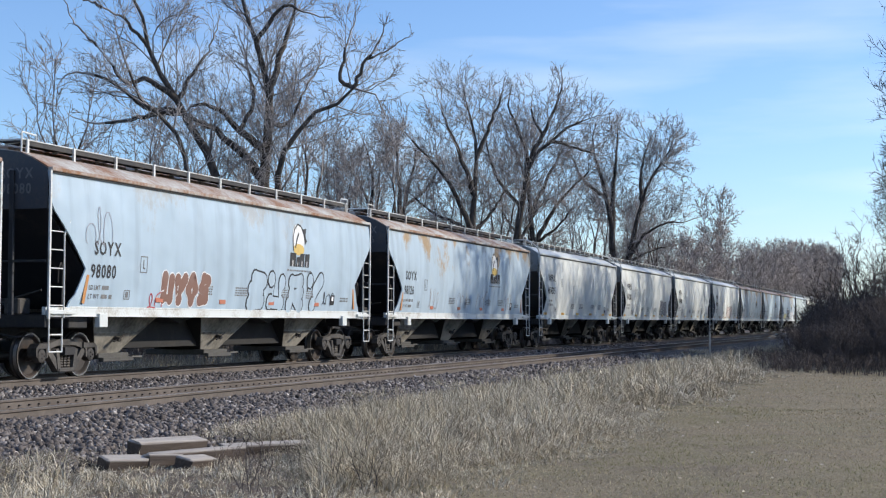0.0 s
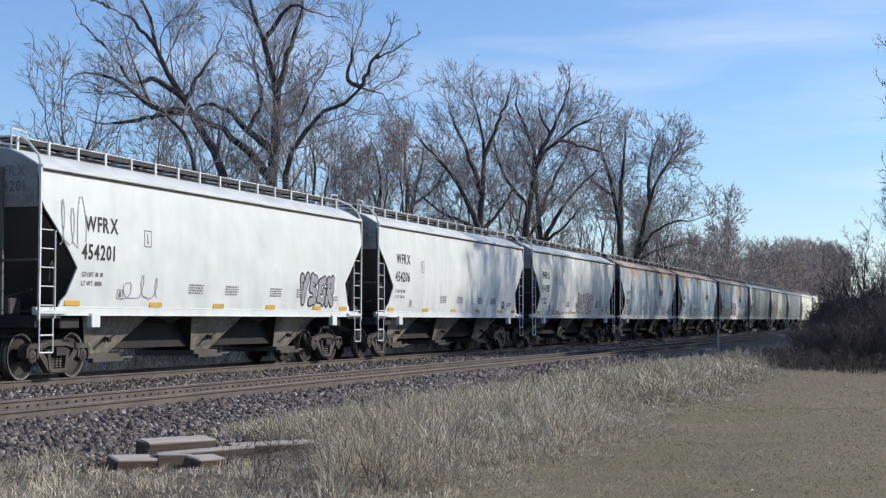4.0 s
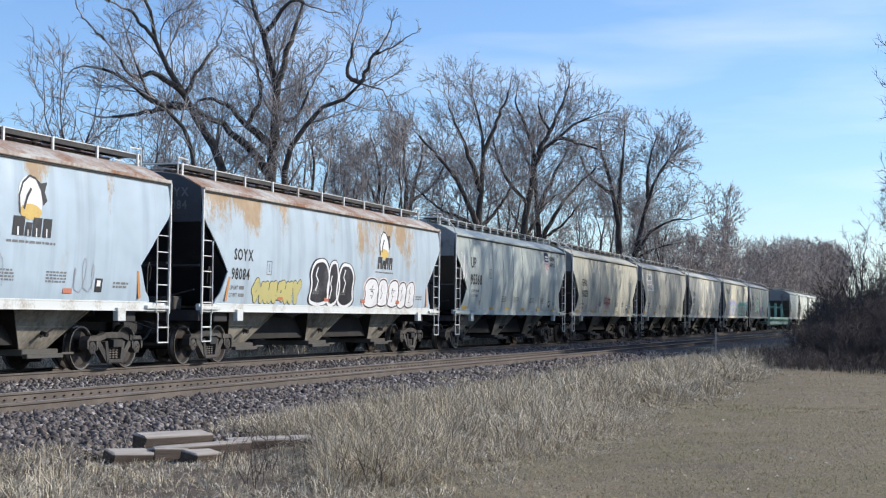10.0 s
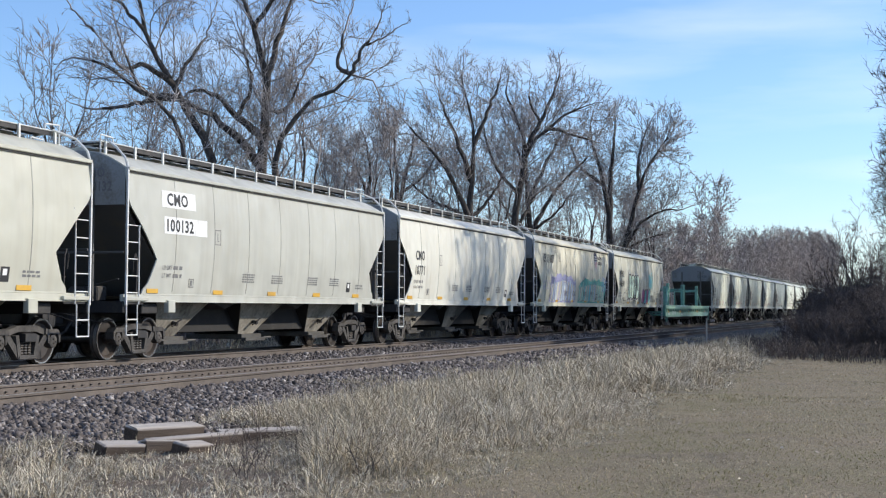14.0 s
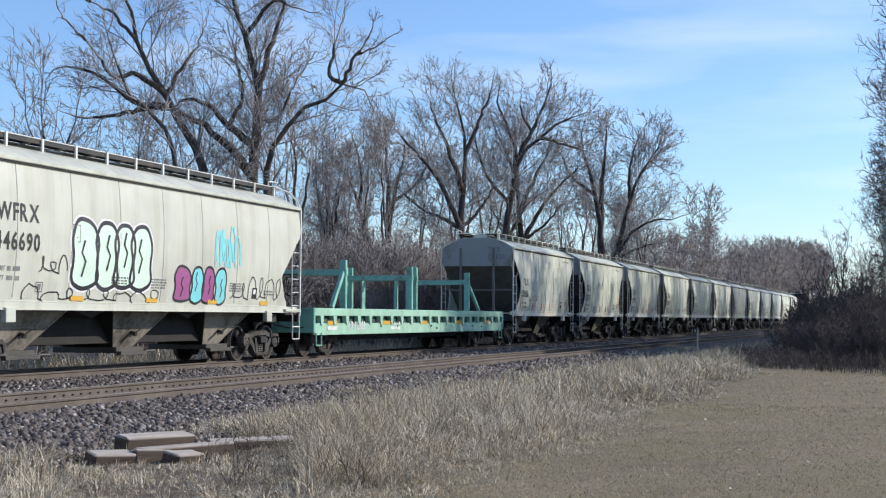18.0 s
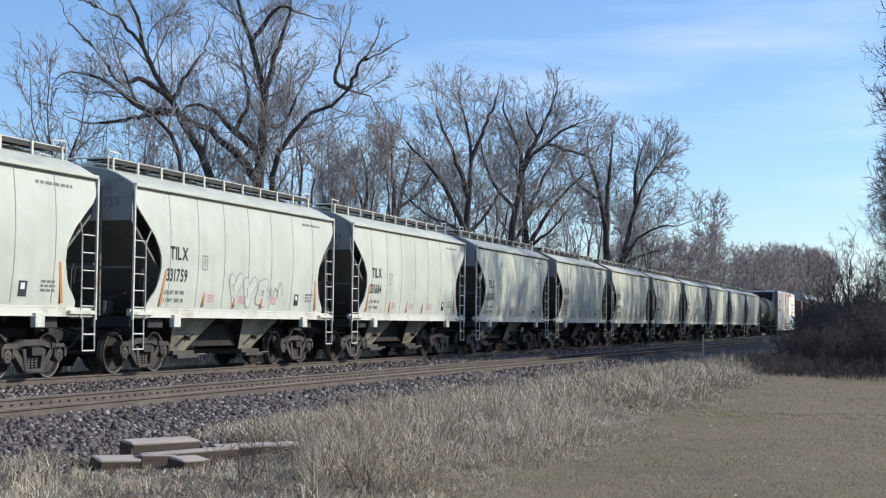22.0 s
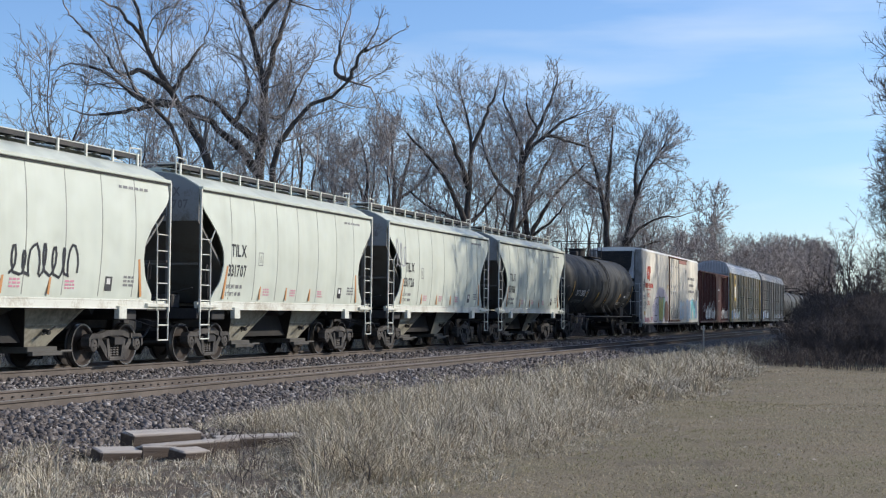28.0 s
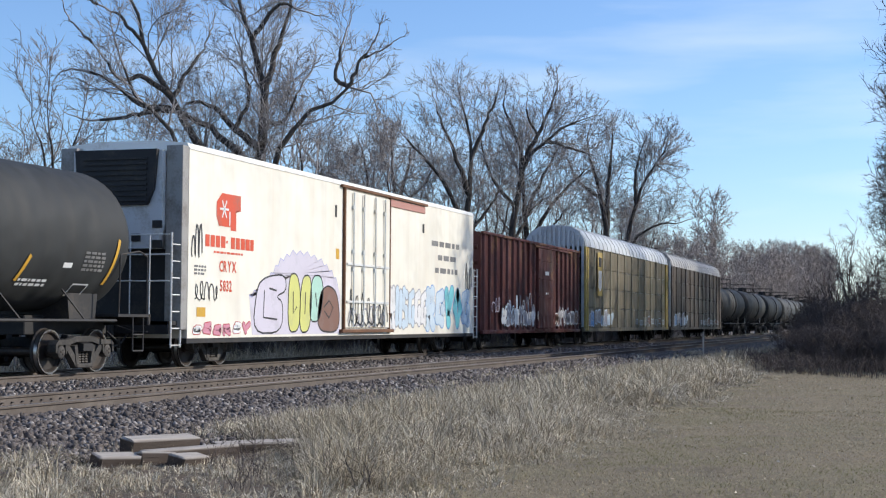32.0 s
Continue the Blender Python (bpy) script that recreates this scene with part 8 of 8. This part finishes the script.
BUSHY = ((0.2, 0.12, 0.4, 0.2, 0.8, 3), (0.16, 0.1, 0.5, 0.12, 0.4, 2))
bushes = [thicket(61, 64, 2.5, 1.6, 0.0062, BUSHY, (0.09, 0.1, 0.3)), thicket(62, 60, 1.7, 1.4, 0.0058, BUSHY, (0.09, 0.1, 0.26)), thicket(63, 60, 3.2, 1.5, 0.0065, BUSHY, (0.09, 0.12, 0.34)), thicket(64, 60, 0.7, 1.0, 0.005, ((0.2, 0.1, 0.5, 0.1, 0.4, 2),), (0.09, 0.08, 0.2)), thicket(65, 34, 6.2, 2.4, 0.0105, ((0.4, 0.2, 0.32, 0.5, 1.6, 4), (0.3, 0.1, 0.5, 0.25, 0.8, 2)), (0.13, 0.2, 0.5), 0.22)]
bushes.append(thicket(66, 12, 5.0, 1.8, 0.0075, ((0.35, 0.2, 0.3, 0.4, 1.4, 4), (0.28, 0.1, 0.5, 0.2, 0.6, 2)), (0.13, 0.12, 0.35), 0.2))
made_b = {}


def bush(k, x, y, z, group, bark):
    at = pose(x, y, z, 0, 0, r.uniform(0, 360))
    if (k, group) not in made_b:
        made_b[k, group] = bushes[k].put("shrub", "dense dark leafless thicket of thin stems", (x, y, z), 0, twig=bark, group=group)
    else:
        copy_thing(made_b[k, group], at)


# brush beside the lawn that hides the far end of the train
for i, (x, y, k) in enumerate(((50.5, 0.6, 1), (51.5, 2.2, 1), (53.5, 3.2, 1), (56.0, 4.0, 1), (52.0, -0.8, 0), (54.0, 0.8, 0), (55.5, 2.0, 0), (58.0, 2.8, 0), (60.5, 3.4, 0), (63, 3.8, 0), (51.0, -2.4, 0), (54.5, -2.2, 2), (58.0, 0.2, 2), (61.0, 1.2, 2), (65.0, 2.6, 2), (67.5, 4.2, 0), (71, 4.5, 0), (75, 4.6, 2), (73, 2.6, 2), (80, 5.0, 0), (86, 5.3, 2), (93, 5.8, 2), (102, 6.0, 2), (112, 6.4, 2), (124, 7.0, 2), (138, 7.2, 2), (68, 1.0, 2), (58.5, 4.6, 1), (47.5, 3.4, 3), (49.0, 4.6, 3), (52.0, 5.0, 3), (54.5, 5.6, 3), (46.5, 2.2, 3), (46.0, 0.8, 3), (57.5, 6.2, 3), (56.5, -0.6, 2), (60.0, -1.2, 2), (64.0, 0.2, 2), (53.0, 1.4, 1), (57.0, 1.2, 0), (62.0, 2.4, 0))):
    bush(k, x + r.uniform(-0.4, 0.4), y - (0.6 if k < 3 else 0.2) + r.uniform(-0.3, 0.3), -0.45, "brush at the end of the lawn", BRUSH)
for x, y in ((55.0, -1.6), (57.5, -0.4), (60.5, 0.2), (63.5, 1.4), (68.0, 2.4), (74.0, 3.4), (59.0, -2.0), (80.0, 4.0)):
    bush(5, x, y, -0.45, "brush at the end of the lawn", BRUSH)
# undergrowth along the far side of the tracks
for i in range(66):
    bush((0, 4, 4, 4, 2)[i % 5], 31 + i * 2.1 + r.uniform(-1, 1), 24.0 + r.uniform(0, 9), -0.75, "undergrowth beyond the tracks", WOOD_TWIG)
# a thicket of young stems under the great tree
for i in range(26):
    x, y = ray_spot(-0.12 + i * 0.0075 + r.uniform(-0.004, 0.004), 62 + r.uniform(0, 22))
    bush(4, x, max(y, 24.2), -0.75, "undergrowth beyond the tracks", WOOD_TWIG)

# trees at the right edge, which throw their shade over the lawn and the train
edge_tree = wood_kind(71, 18.0, 4.6, 5, 0.28, 0.011, 0.06, (0.55, 0.36, 0.26), (0.15, 0.25, 0.7), 0.08, 1.2)
e = edge_tree.put("tree", "dense leafless tree at the edge of the lawn", (66.0, -2.7, -0.45), 20, bark=BRUSH, twig=BRUSH, group="trees beside the lawn")
for i in range(15):
    x = 73 + i * 8.5
    copy_thing(e, pose(x + r.uniform(-2, 2), 0.042 * x - 5.0 - (i % 3) * 2.0, -0.45, 0, 0, r.uniform(0, 360)))
for row in range(2):
    for i in range(18):
        copy_thing(e, pose(73 + 2 * row + i * 7 + r.uniform(-2, 2), -7.0 - 4.5 * row + r.uniform(-1.5, 1.5), -0.45, 0, 0, r.uniform(0, 360)))
copy_thing(e, pose(62, -0.75, -0.45, 0, 0, 110) @ Matrix.Scale(0.72, 4))
for i in range(6):
    copy_thing(made[(3, 1)[i % 2]], pose(130 + i * 20 + r.uniform(-3, 3), 6.4 + r.uniform(-0.8, 1.2) + i * 0.1, -0.5, 0, 0, r.uniform(0, 360)))

# dark weeds standing in the tall grass
weed = thicket(81, 5, 0.62, 0.10, 0.0022, ((0.1, 0.2, 0.45, 0.08, 0.3, 3),), (0.06, 0.04, 0.12), 0.4)
w = weed.put("dead_weed", "dark dry branching weed standing in grass", (13.2, 5.35, -0.45), 0, twig=BRUSH, group="weeds in the tall grass")
tagged(w, category="weed")
for x, y, yaw in ((13.6, 6.3, 60), (14.6, 5.6, 200), (16.5, 6.9, 250), (18.2, 6.3, 300), (12.5, 5.9, 20), (20.0, 5.6, 80), (15.2, 6.6, 110), (15.8, 6.1, 10), (17.3, 5.4, 150), (14.1, 6.9, 320), (21.5, 7.2, 40), (19.0, 7.4, 190), (23.0, 6.4, 260), (16.2, 7.5, 95), (12.9, 4.9, 130)):
    copy_thing(w, pose(x, y, -0.45, 0, 0, yaw))


def motions():
    """The whole train rolls towards -x; every wheelset turns with the way it has gone."""
    for car, x in cars:
        walk(car, [(t, pose(x - gone(t), YT, 0)) for t in range(0, 33, 2)])
    turning = {}
    for car, x in cars:
        for o in car.children_recursive:
            if o.name.split(".")[0] == "wheelset":
                e = -1 if o.location.x < 0 else 1
                if e not in turning:
                    walk(o, [(i / FPS, pose(e * BASE, 0, AXLE_R, 0, -math.degrees(gone(i / FPS) / AXLE_R), 0)) for i in range(32 * FPS + 1)])
                    turning[e] = o
                else:
                    # all others share the first one's keys
                    o.rotation_mode = "QUATERNION"
                    first, own = turning[e].animation_data, o.animation_data_create()
                    own.action = first.action
                    own.action_slot = first.action_slot


motions()
